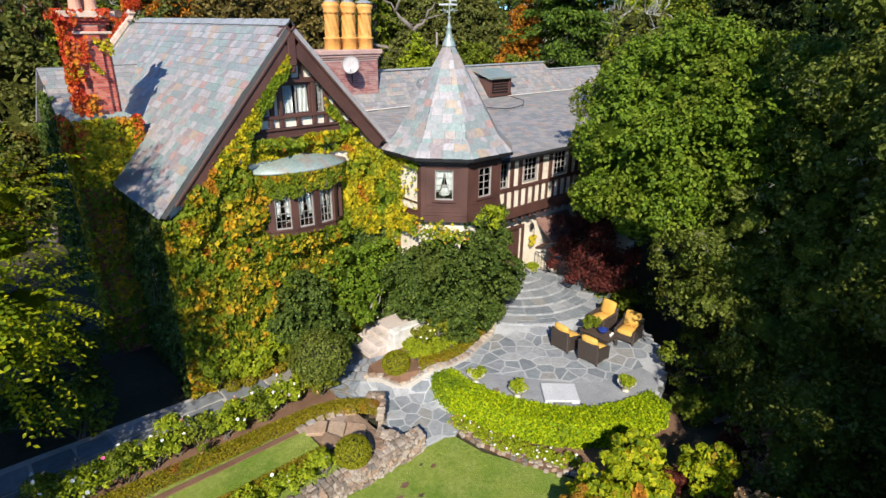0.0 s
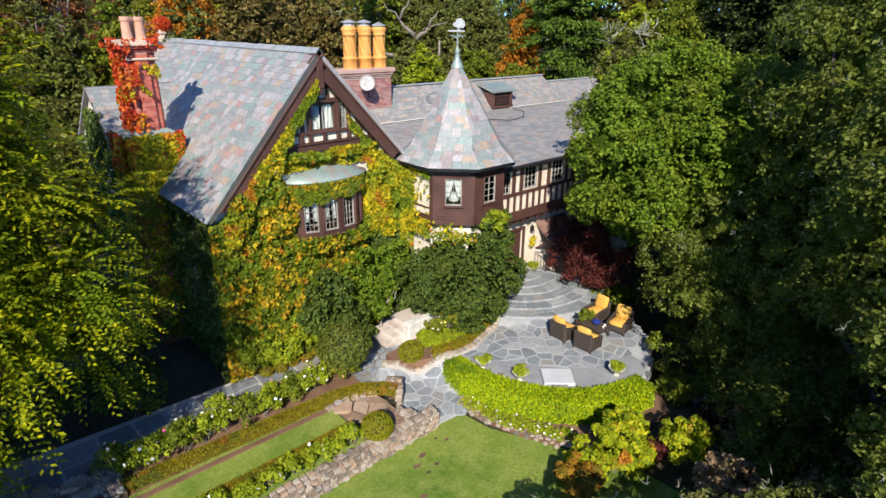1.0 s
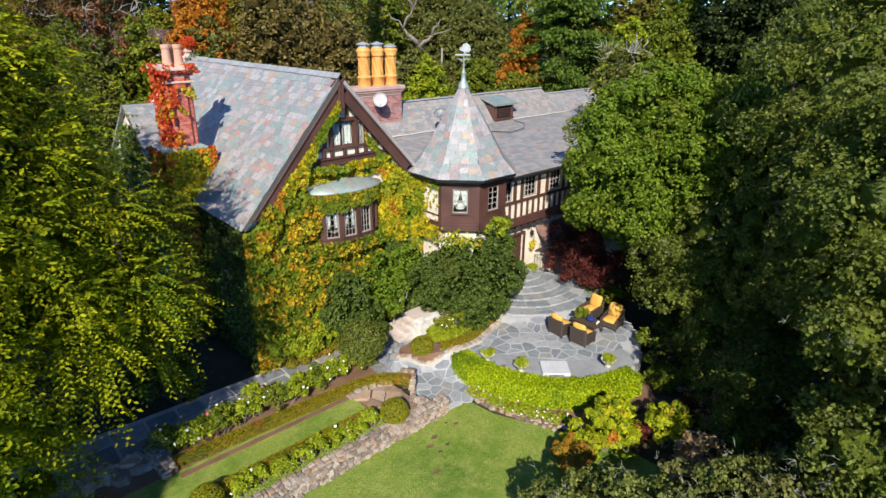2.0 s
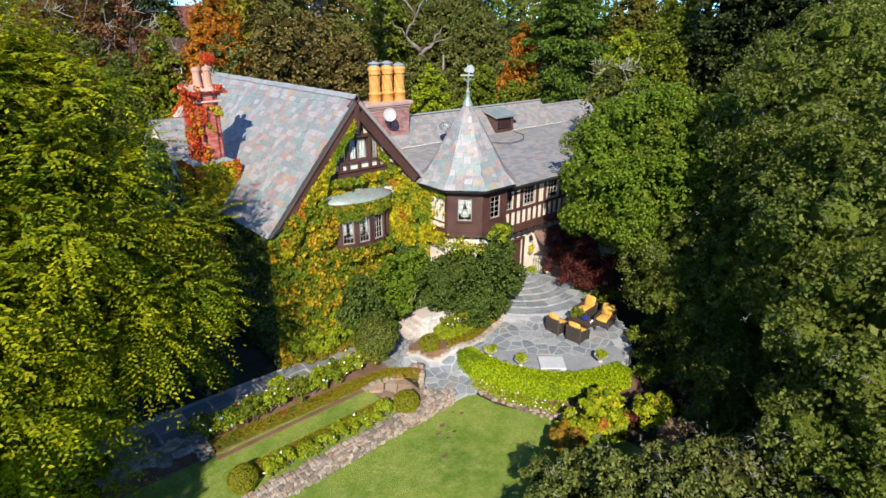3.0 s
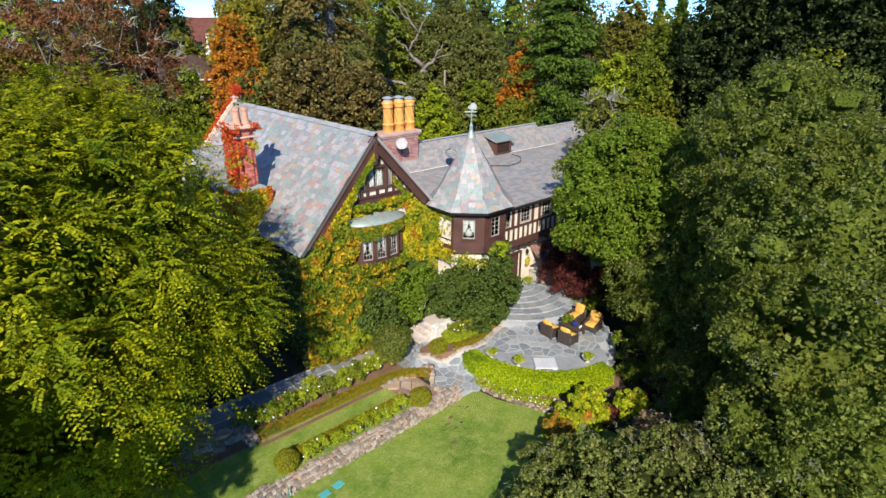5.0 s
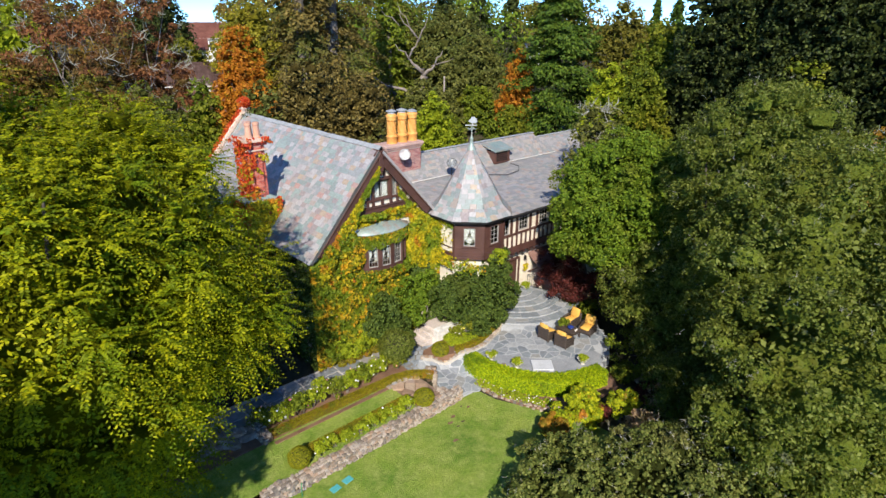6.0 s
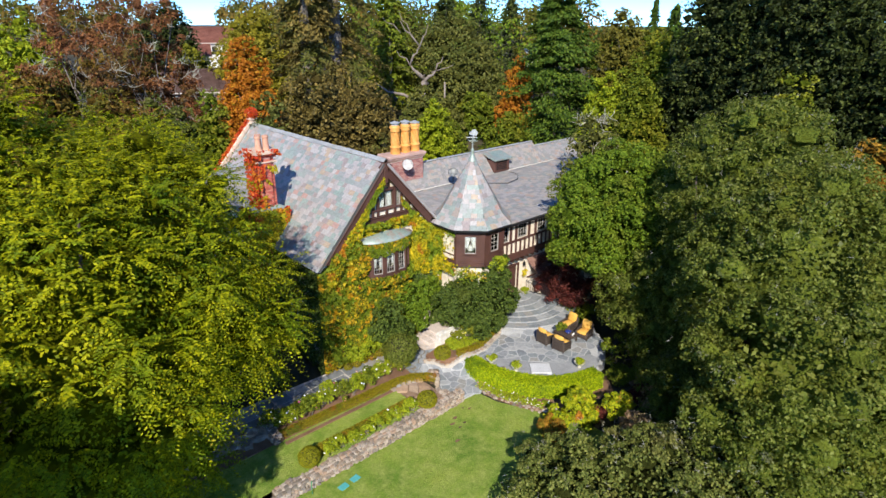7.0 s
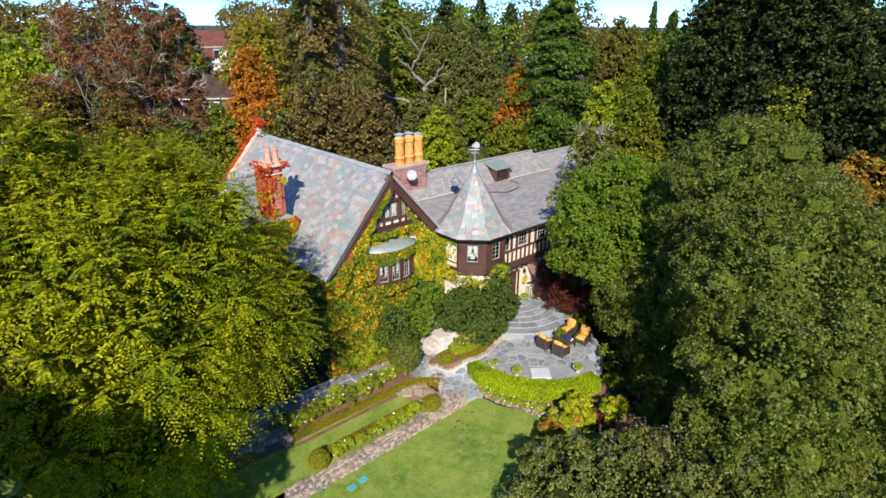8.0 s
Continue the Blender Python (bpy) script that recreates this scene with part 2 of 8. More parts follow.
M["elm"] = leafy("elm_leaf", [(0.0, (0.115, 0.155, 0.005)), (0.5, (0.285, 0.315, 0.006)), (1.0, (0.52, 0.50, 0.009))], [(0.52, 0.64, (0.16, 0.235, 0.008)), (0.66, 0.76, (0.36, 0.29, 0.016))], trans=0.38)
M["oak"] = leafy("oak_leaf", [(0.0, (0.062, 0.090, 0.012)), (0.5, (0.135, 0.172, 0.024)), (1.0, (0.26, 0.29, 0.068))], [(0.54, 0.68, (0.165, 0.178, 0.024)), (0.62, 0.72, (0.175, 0.19, 0.098))], trans=0.42)
M["laurel"] = leafy("laurel_leaf", [(0.0, (0.056, 0.105, 0.008)), (0.5, (0.116, 0.188, 0.013)), (1.0, (0.20, 0.275, 0.022))], [(0.52, 0.66, (0.14, 0.175, 0.014))], trans=0.2)
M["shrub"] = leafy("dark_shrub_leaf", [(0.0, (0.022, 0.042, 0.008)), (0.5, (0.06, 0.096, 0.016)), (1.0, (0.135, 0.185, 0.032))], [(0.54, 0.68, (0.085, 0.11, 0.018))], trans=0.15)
M["lime"] = leafy("lime_leaf", [(0.0, (0.15, 0.213, 0.012)), (0.5, (0.275, 0.338, 0.016)), (1.0, (0.413, 0.45, 0.025))], trans=0.3)
M["hedge"] = leafy("hedge_leaf", [(0.0, (0.10, 0.18, 0.005)), (0.5, (0.26, 0.37, 0.006)), (1.0, (0.50, 0.55, 0.008))], [(0.52, 0.66, (0.12, 0.20, 0.010))], trans=0.25)
M["box"] = leafy("box_leaf", [(0.0, (0.11, 0.10, 0.006)), (0.5, (0.215, 0.185, 0.009)), (1.0, (0.33, 0.255, 0.012))], [(0.54, 0.64, (0.13, 0.15, 0.012)), (0.60, 0.70, (0.31, 0.13, 0.02))], trans=0.15, patch_scale=0.8)
M["boxball"] = leafy("clipped_box_leaf", [(0.0, (0.10, 0.12, 0.006)), (0.5, (0.19, 0.195, 0.008)), (1.0, (0.28, 0.26, 0.012))], [(0.60, 0.72, (0.26, 0.16, 0.012))], trans=0.15, patch_scale=1.4)
M["oakgrey"] = leafy("grey_oak_leaf", [(0.0, (0.055, 0.078, 0.014)), (0.5, (0.125, 0.152, 0.03)), (1.0, (0.235, 0.25, 0.065))], [(0.55, 0.68, (0.17, 0.165, 0.05))], trans=0.2)
M["vine"] = leafy("vine_leaf", [(0.0, (0.03, 0.045, 0.007)), (0.35, (0.135, 0.16, 0.010)), (0.7, (0.36, 0.31, 0.014)), (1.0, (0.62, 0.42, 0.02))],
                  [(0.44, 0.52, (0.14, 0.19, 0.012)), (0.56, 0.64, (0.60, 0.34, 0.018)), (0.62, 0.70, (0.48, 0.16, 0.022))], trans=0.28, patch_scale=1.0)
M["vinegold"] = leafy("golden_vine_leaf", [(0.0, (0.14, 0.17, 0.012)), (0.5, (0.42, 0.37, 0.014)), (1.0, (0.70, 0.53, 0.018))],
                  [(0.47, 0.58, (0.17, 0.24, 0.016)), (0.58, 0.66, (0.50, 0.22, 0.02))], trans=0.3, patch_scale=0.7)
M["vinered"] = leafy("red_vine_leaf", [(0.0, (0.42, 0.035, 0.02)), (0.5, (0.60, 0.07, 0.025)), (1.0, (0.66, 0.18, 0.03))],
                  [(0.55, 0.68, (0.55, 0.30, 0.025))], trans=0.3, patch_scale=1.0)
M["maple"] = leafy("dark_red_leaf", [(0.0, (0.045, 0.014, 0.012)), (0.5, (0.095, 0.024, 0.02)), (1.0, (0.17, 0.04, 0.03))], None, trans=0.25)
M["redwood"] = leafy("redwood_leaf", [(0.0, (0.06, 0.048, 0.014)), (0.5, (0.135, 0.105, 0.028)), (1.0, (0.25, 0.185, 0.05))], [(0.5, 0.64, (0.10, 0.115, 0.022))], trans=0.15, patch_scale=0.25)
M["conifer"] = leafy("conifer_leaf", [(0.0, (0.020, 0.046, 0.005)), (0.5, (0.056, 0.104, 0.011)), (1.0, (0.125, 0.18, 0.02))], None, trans=0.1)
M["olive"] = leafy("olive_leaf", [(0.0, (0.065, 0.075, 0.016)), (0.5, (0.12, 0.13, 0.028)), (1.0, (0.2, 0.2, 0.048))], [(0.52, 0.66, (0.085, 0.115, 0.02))], trans=0.2, patch_scale=0.25)
M["brownleaf"] = leafy("brown_leaf", [(0.0, (0.085, 0.054, 0.012)), (0.5, (0.17, 0.11, 0.02)), (1.0, (0.28, 0.18, 0.034))], [(0.5, 0.64, (0.075, 0.095, 0.016))], trans=0.2, patch_scale=0.2)
M["russet"] = leafy("russet_leaf", [(0.0, (0.095, 0.038, 0.016)), (0.5, (0.19, 0.075, 0.03)), (1.0, (0.30, 0.13, 0.048))], [(0.52, 0.66, (0.10, 0.085, 0.02))], trans=0.2, patch_scale=0.2)
M["orange"] = leafy("orange_leaf", [(0.0, (0.30, 0.095, 0.012)), (0.5, (0.46, 0.165, 0.016)), (1.0, (0.55, 0.27, 0.022))], trans=0.25)
M["yellowolive"] = leafy("yellow_olive_leaf", [(0.0, (0.13, 0.125, 0.012)), (0.5, (0.25, 0.225, 0.02)), (1.0, (0.38, 0.33, 0.03))], trans=0.25)
M["bronze"] = leafy("bronze_leaf", [(0.0, (0.075, 0.075, 0.012)), (0.5, (0.135, 0.125, 0.018)), (1.0, (0.21, 0.18, 0.026))], trans=0.2)
M["darktree"] = leafy("dark_tree_leaf", [(0.0, (0.014, 0.022, 0.006)), (0.5, (0.034, 0.050, 0.011)), (1.0, (0.085, 0.105, 0.022))], [(0.60, 0.74, (0.085, 0.11, 0.018))], trans=0.08, patch_scale=0.2)
M["midtree"] = leafy("mid_green_leaf", [(0.0, (0.058, 0.09, 0.008)), (0.5, (0.122, 0.163, 0.012)), (1.0, (0.21, 0.245, 0.02))], [(0.5, 0.64, (0.19, 0.19, 0.014))], trans=0.2, patch_scale=0.2)


# ---- building helpers ----
RNG = np.random.default_rng(7)


def mesh_object(name, me, mat, parent=None):
    ob = new(name, me)
    if mat is not None:
        me.materials.append(mat)
    if parent is not None:
        ob.parent = parent
    return ob


def part(name, bm, mat, parent=None, label="", smooth=False):
    """One mesh object out of a bmesh, under a thing or a part."""
    me = bpy.data.meshes.new(name)
    bm.normal_update()
    bm.to_mesh(me)
    bm.free()
    if smooth:
        me.polygons.foreach_set("use_smooth", [True] * len(me.polygons))
    ob = mesh_object(name, me, mat, parent)
    if label:
        ob["label"] = label
    return ob


def empty(name, label, category, at=(0, 0, 0), group="", kind=""):
    ob = new(name)
    ob.location = at
    return tagged(ob, label, category, group, kind)


def box_into(bm, lo, hi, m=None, bevel=0.0):
    """Adds a box between two corners."""
    lo, hi = Vector(lo), Vector(hi)
    vs = [bm.verts.new(Vector((x, y, z))) for z in (lo.z, hi.z) for y in (lo.y, hi.y) for x in (lo.x, hi.x)]
    fs = [bm.faces.new([vs[i] for i in f]) for f in ((0, 2, 3, 1), (4, 5, 7, 6), (0, 1, 5, 4), (2, 6, 7, 3), (0, 4, 6, 2), (1, 3, 7, 5))]
    if bevel:
        es = list({e for f in fs for e in f.edges})
        r = bmesh.ops.bevel(bm, geom=es, offset=bevel, segments=1, affect='EDGES', profile=0.5)
        vs = list({v for f in r['faces'] for v in f.verts} | {v for v in vs if v.is_valid})
    if m is not None:
        bmesh.ops.transform(bm, matrix=m, verts=vs)
    return vs


def box(name, lo, hi, mat, parent=None, bevel=0.0, m=None, label=""):
    bm = bmesh.new()
    box_into(bm, lo, hi, m, bevel)
    return part(name, bm, mat, parent, label)


def beam(name, a, b, w, d, mat, parent, up=(0, 0, 1), bevel=0.012, label=""):
    """A straight timber from a to b, w wide across `up`, d deep along it."""
    a, b, up = Vector(a), Vector(b), Vector(up)
    x = (b - a)
    n = x.length
    x.normalize()
    y = up.cross(x).normalized()
    z = x.cross(y)
    m = Matrix((x, y, z)).transposed().to_4x4()
    m.translation = a
    bm = bmesh.new()
    box_into(bm, (0, -w / 2, -d / 2), (n, w / 2, d / 2), m, bevel)
    return part(name, bm, mat, parent, label)


def slab_polygon(bm, pts, z0, z1, inset=0.0):
    """A prism over a plan polygon."""
    top = [bm.verts.new((x, y, z1 if not callable(z1) else z1(x, y))) for x, y in pts]
    low = [bm.verts.new((x, y, z0 if not callable(z0) else z0(x, y))) for x, y in pts]
    n = len(pts)
    bm.faces.new(top)
    bm.faces.new(low[::-1])
    for i in range(n):
        j = (i + 1) % n
        bm.faces.new((low[i], low[j], top[j], top[i]))


def wall_panel(name, outline, holes, m, thick, mat, parent):
    """A wall drawn in its own plane (u across, v up), with holes that go through, placed by the matrix m (its normal is -z of the wall)."""
    bm = bmesh.new()
    edges = []
    for loop in [outline] + holes:
        vs = [bm.verts.new((u, v, 0)) for u, v in loop]
        edges += [bm.edges.new((vs[i], vs[(i + 1) % len(vs)])) for i in range(len(vs))]
    bmesh.ops.triangle_fill(bm, use_beauty=True, edges=edges)
    for loop in holes:
        us, vv = [p[0] for p in loop], [p[1] for p in loop]
        kill = [f for f in bm.faces if min(us) < f.calc_center_median().x < max(us) and min(vv) < f.calc_center_median().y < max(vv)]
        bmesh.ops.delete(bm, geom=kill, context='FACES_ONLY')
    r = bmesh.ops.extrude_face_region(bm, geom=list(bm.faces))
    bmesh.ops.translate(bm, vec=(0, 0, -thick), verts=[v for v in r['geom'] if isinstance(v, bmesh.types.BMVert)])
    bmesh.ops.recalc_face_normals(bm, faces=list(bm.faces))
    bmesh.ops.transform(bm, matrix=m, verts=list(bm.verts))
    return part(name, bm, mat, parent)


def rect(u0, v0, u1, v1):
    return [(u0, v0), (u1, v0), (u1, v1), (u0, v1)]


def quads_mesh(name, verts, n_per=4):
    """A mesh of separate faces out of an array of corners (n, n_per, 3)."""
    n = len(verts)
    me = bpy.data.meshes.new(name)
    me.vertices.add(n * n_per)
    me.vertices.foreach_set("co", np.ascontiguousarray(verts, dtype=np.float32).ravel())
    me.loops.add(n * n_per)
    me.loops.foreach_set("vertex_index", np.arange(n * n_per, dtype=np.int32))
    me.polygons.add(n)
    me.polygons.foreach_set("loop_start", np.arange(0, n * n_per, n_per, dtype=np.int32))
    me.polygons.foreach_set("use_smooth", np.zeros(n, dtype=bool))
    me.update(calc_edges=True)
    return me


def unit(v):
    return v / np.maximum(np.linalg.norm(v, axis=1, keepdims=True), 1e-9)


def leaf_quads(pos, facing, length, width, scatter=0.9, droop=0.25, along=None):
    """Pointed leaves: four corners each, turned roughly to `facing`."""
    n = len(pos)
    f = unit(facing + RNG.normal(0, scatter, (n, 3)))
    if along is None:
        along = RNG.normal(0, 1, (n, 3))
    along = along + np.array([0, 0, -droop])
    t = unit(along - f * np.sum(along * f, axis=1, keepdims=True))
    b = np.cross(f, t)
    s = RNG.uniform(0.65, 1.3, (n, 1))
    L, W = length * s, width * s
    return np.stack([pos - t * L * 0.5, pos + b * W * 0.5 + f * W * 0.12, pos + t * L * 0.5, pos - b * W * 0.5 + f * W * 0.12], axis=1)


def sphere_dirs(n):
    return unit(RNG.normal(0, 1, (n, 3)))


def lumps(blobs, count, r_lo, r_hi, low=-0.6):
    """Centres and radii of leaf clumps over a crown made of ellipsoids (x, y, z, rx, ry, rz)."""
    b = np.array(blobs, float)
    w = b[:, 3] * b[:, 4] + b[:, 4] * b[:, 5]
    out = []
    pick = RNG.choice(len(b), count * 4, p=w / w.sum())
    d = sphere_dirs(count * 4)
    for k, dd in zip(pick, d):
        if dd[2] < low:
            continue
        c = b[k, :3] + dd * b[k, 3:] * RNG.uniform(0.66, 1.05)
        q = np.sum(((c - b[:, :3]) / (b[:, 3:] * 0.66)) ** 2, axis=1)
        if np.any(q < 1):
            continue
        out.append((*c, RNG.uniform(r_lo, r_hi), *dd))
        if len(out) >= count:
            break
    return np.array(out)


def crown_leaves(cl, per, length, width, flat=0.75, scatter=0.5):
    """Leaves round each clump, thicker towards the outside."""
    n = len(cl) * per
    c = np.repeat(cl, per, axis=0)
    d = sphere_dirs(n)
    d[:, 2] = d[:, 2] * 0.9 + 0.12
    d = unit(d + 0.4 * c[:, 4:7])
    rad = c[:, 3:4] * RNG.uniform(0.35, 1.0, (n, 1)) ** 0.55
    pos = c[:, :3] + d * rad * np.array([1, 1, flat])
    return leaf_quads(pos, d + np.array([0, 0, 0.35]), length, width, scatter)


def spray_leaves(cl, sprays, per, reach, length, width):
    """Feathery twigs that reach out of each clump and droop, leaves on both sides."""
    n = len(cl) * sprays
    c = np.repeat(cl, sprays, axis=0)
    d = unit(sphere_dirs(n) + 0.9 * c[:, 4:7] + np.array([0, 0, 0.15]))
    start = c[:, :3] + d * c[:, 3:4] * RNG.uniform(0.3, 0.85, (n, 1))
    R = reach * RNG.uniform(0.6, 1.25, (n, 1))
    side = unit(np.cross(d, np.array([0, 0, 1.0])) + 1e-6)
    k = np.tile(np.arange(per), n)
    tt = ((k + 0.5) / per)[:, None]
    S, D, RR, SD = (np.repeat(a, per, axis=0) for a in (start, d, R, side))
    sgn = np.where(k % 2 == 0, 1.0, -1.0)[:, None]
    pos = S + D * RR * tt + np.array([0, 0, -1.0]) * RR * 0.34 * tt ** 2 + SD * sgn * length * 0.42
    along = SD * sgn * 0.9 + D * 0.6
    return leaf_quads(pos, np.tile(np.array([[0, 0, 1.0]]), (len(pos), 1)) + 0.7 * D, length, width, 0.35, 0.3, along)


def boughs(blobs, gap, size, low=-0.6):
    """Leafy boughs spaced over a crown of ellipsoids: centre, radius and outward direction of each."""
    b = np.array(blobs, float)
    area = (b[:, 3] * b[:, 4] + b[:, 4] * b[:, 5] + b[:, 3] * b[:, 5]) * 4.2
    n = int(area.sum() / (gap * gap) * 4)
    pick = RNG.choice(len(b), n, p=area / area.sum())
    d = sphere_dirs(n)
    c = b[pick, :3] + d * b[pick, 3:] * RNG.uniform(0.84, 1.02, (n, 1))
    kept, out = np.zeros((0, 3)), []
    for p, dd in zip(c, d):
        if dd[2] < low or np.any(np.sum(((p - b[:, :3]) / (b[:, 3:] * 0.8)) ** 2, axis=1) < 1):
            continue
        if len(kept) and np.min(np.sum((kept - p) ** 2, axis=1)) < (gap * RNG.uniform(0.75, 1.15)) ** 2:
            continue
        kept = np.vstack([kept, p])
        out.append((*p, size * RNG.uniform(0.75, 1.25), *dd))
    return np.array(out)


def bough_leaves(bg, tufts, per, tuft_r, length, width, flat=0.7):
    """Each bough carries tufts over its outer and upper side, each tuft a small dome of leaves."""
    n = len(bg) * tufts
    c = np.repeat(bg, tufts, axis=0)
    d = unit(sphere_dirs(n) + 0.55 * c[:, 4:7] + np.array([0, 0, 0.35]))
    pos = c[:, :3] + d * c[:, 3:4] * RNG.uniform(0.78, 1.08, (n, 1)) * np.array([1, 1, flat])
    tr = RNG.uniform(*tuft_r, n)
    P, D, R = np.repeat(pos, per, axis=0), np.repeat(d, per, axis=0), np.repeat(tr, per)[:, None]
    e = unit(sphere_dirs(len(P)) + 0.5 * D + np.array([0, 0, 0.3]))
    return leaf_quads(P + e * R * RNG.uniform(0.3, 1.0, (len(P), 1)) ** 0.6, e + np.array([0, 0, 0.25]), length, width, 0.42, 0.2)


def shell_leaves(b, per_area, length, width):
    """A thinner layer of leaves between the boughs, deeper in the crown."""
    P, D = [], []
    for r in b:
        n = int(per_area * 4.2 * (r[3] * r[4] + r[4] * r[5] + r[3] * r[5]))
        d = sphere_dirs(n)
        p = r[:3] + d * r[3:6] * RNG.uniform(0.74, 0.93, (n, 1))
        free = np.all([np.sum(((p - o[:3]) / (o[3:6] * 0.7)) ** 2, axis=1) > 1 for o in b], axis=0)
        P.append(p[free])
        D.append(d[free])
    P, D = np.concatenate(P), np.concatenate(D)
    return leaf_quads(P, D + np.array([0, 0, 0.4]), length, width, 0.6, 0.3)


def twig_mass(b, bg, flat, name="twig_mass"):
    """Lumpy bodies well inside a crown's leaves, coloured dark for shade between boughs."""
    bm = bmesh.new()
    rows = [(*r[:3], r[3] * 0.62, r[3] * 0.62, r[3] * 0.62 * flat, 1) for r in bg] + [(*r[:3], *(r[3:6] * 0.72), 2) for r in b]
    for x, y, z, rx, ry, rz, sub in rows:
        made = bmesh.ops.create_icosphere(bm, subdivisions=int(sub), radius=1.0)['verts']
        for v in made:
            k = 0.86 + 0.3 * noise.noise(v.co * 2.0 + Vector((x, y, z)))
            v.co = Vector((x + v.co.x * rx * k, y + v.co.y * ry * k, z + v.co.z * rz * k))
    return bm


def tube_into(bm, pts, radii, sides=7):
    rings = []
    for i, p in enumerate(pts):
        p = Vector(p)
        a = Vector(pts[max(i - 1, 0)])
        b = Vector(pts[min(i + 1, len(pts) - 1)])
        q = (b - a).to_track_quat('Z', 'Y')
        rings.append([bm.verts.new(p + q @ Vector((math.cos(t) * radii[i], math.sin(t) * radii[i], 0))) for t in (2 * math.pi * k / sides for k in range(sides))])
    for r0, r1 in zip(rings, rings[1:]):
        for k in range(sides):
            bm.faces.new((r0[k], r0[(k + 1) % sides], r1[(k + 1) % sides], r1[k]))
    bm.faces.new(rings[-1])
    bm.faces.new(rings[0][::-1])


def limb_points(a, b, n=6, wob=0.25):
    a, b = np.array(a, float), np.array(b, float)
    ps = [a + (b - a) * t for t in np.linspace(0, 1, n)]
    span = np.linalg.norm(b - a)
    for i in range(1, n - 1):
        ps[i] = ps[i] + RNG.normal(0, wob * span / n, 3)
    return [tuple(p) for p in ps]


def tree(name, label, base, blobs, leaf, count, per, r, length, width, trunk_r=0.3, bark="bark", sprays=None, limbs=9, low=-0.6, group="", category="tree", twigs=0, flat=0.75, fill=14, twig_s=1.0, inner=22, inner_s=0.42, bough=None, bough_shell=(0.2, 0.13), core=0.3):
    """A tree: a tapered trunk that forks into limbs, and a crown of leaf clumps."""
    root = empty(name, label, category, base, group)
    inv = Matrix.Translation(-Vector(base))
    cl = boughs(blobs, bough[0], bough[1], low) if bough else lumps(blobs, count, r[0], r[1], low)
    bm = bmesh.new()
    b = np.array(blobs, float)
    mid = b[:, :3].mean(axis=0)
    fork = (base[0] * 0.6 + mid[0] * 0.4, base[1] * 0.6 + mid[1] * 0.4, base[2] + (mid[2] - base[2]) * 0.45)
    tube_into(bm, limb_points((base[0], base[1], base[2] - 0.3), fork, 5, 0.15), np.linspace(trunk_r * 1.25, trunk_r * 0.8, 5), 9)
    bmesh.ops.transform(bm, matrix=inv, verts=list(bm.verts))
    part("trunk", bm, M[bark], root, smooth=True)
    ends = cl[RNG.choice(len(cl), min(limbs, len(cl)), replace=False)] if len(cl) else []
    for e in ends:
        bm = bmesh.new()
        tube_into(bm, limb_points(fork, e[:3], 6), np.linspace(trunk_r * 0.5, trunk_r * 0.08, 6), 6)
        bmesh.ops.transform(bm, matrix=inv, verts=list(bm.verts))
        part("limb", bm, M[bark], root, smooth=True)
    if twigs:
        bm = bmesh.new()
        for _ in range(twigs):
            e = cl[RNG.integers(len(cl))]
            p = e[:3] + e[4:7] * e[3] * 0.75 + RNG.normal(0, 0.25, 3)
            for _k in range(4):
                q = p + unit((e[4:7] + RNG.normal(0, 0.9, 3))[None])[0] * RNG.uniform(0.15, 0.4) * twig_s
                tube_into(bm, limb_points(p, q, 3, 0.25), (0.010 * twig_s, 0.008 * twig_s, 0.004 * twig_s), 3)
        bmesh.ops.transform(bm, matrix=inv, verts=list(bm.verts))
        tagged(part("lichen_growth", bm, M["lichen"], root), kind="stuff")
    crown = cl
    deep = []
    for bl in b:
        for _ in range(fill):
            d = sphere_dirs(1)[0] * RNG.uniform(0.2, 0.72)
            deep.append((*(bl[:3] + d * bl[3:]), r[1] * 1.1, *unit(d[None])[0]))
    if deep and not bough:
        cl = np.concatenate([cl, np.array(deep)])
    if bough and sprays:
        q = np.concatenate([spray_leaves(crown, *sprays, length, width), crown_leaves(cl, per, length, width * 1.3, flat)])
    elif bough:
        q = bough_leaves(crown, *bough[2:], length, width, flat)
    elif sprays:
        q = np.concatenate([spray_leaves(cl, sprays[0], sprays[1], sprays[2], length, width), crown_leaves(cl, per, length, width * 1.4, flat)])
    else:
        q = crown_leaves(cl, per, length, width, flat)
    if bough:
        q = np.concatenate([q, shell_leaves(b, inner, *bough_shell)])
    elif inner:
        small = cl.copy()
        small[:, 3] *= 0.55
        q = np.concatenate([q, crown_leaves(small, inner, float(np.mean(r)) * inner_s, float(np.mean(r)) * inner_s * 0.7, flat)])
    q = q - np.array(base)
    mesh_object("crown", quads_mesh("crown", q), M[leaf], root)
    # solid core; the crown's inner shade is put into its colour
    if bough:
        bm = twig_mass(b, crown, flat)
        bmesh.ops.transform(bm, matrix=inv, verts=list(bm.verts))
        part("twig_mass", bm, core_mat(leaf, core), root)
    return root


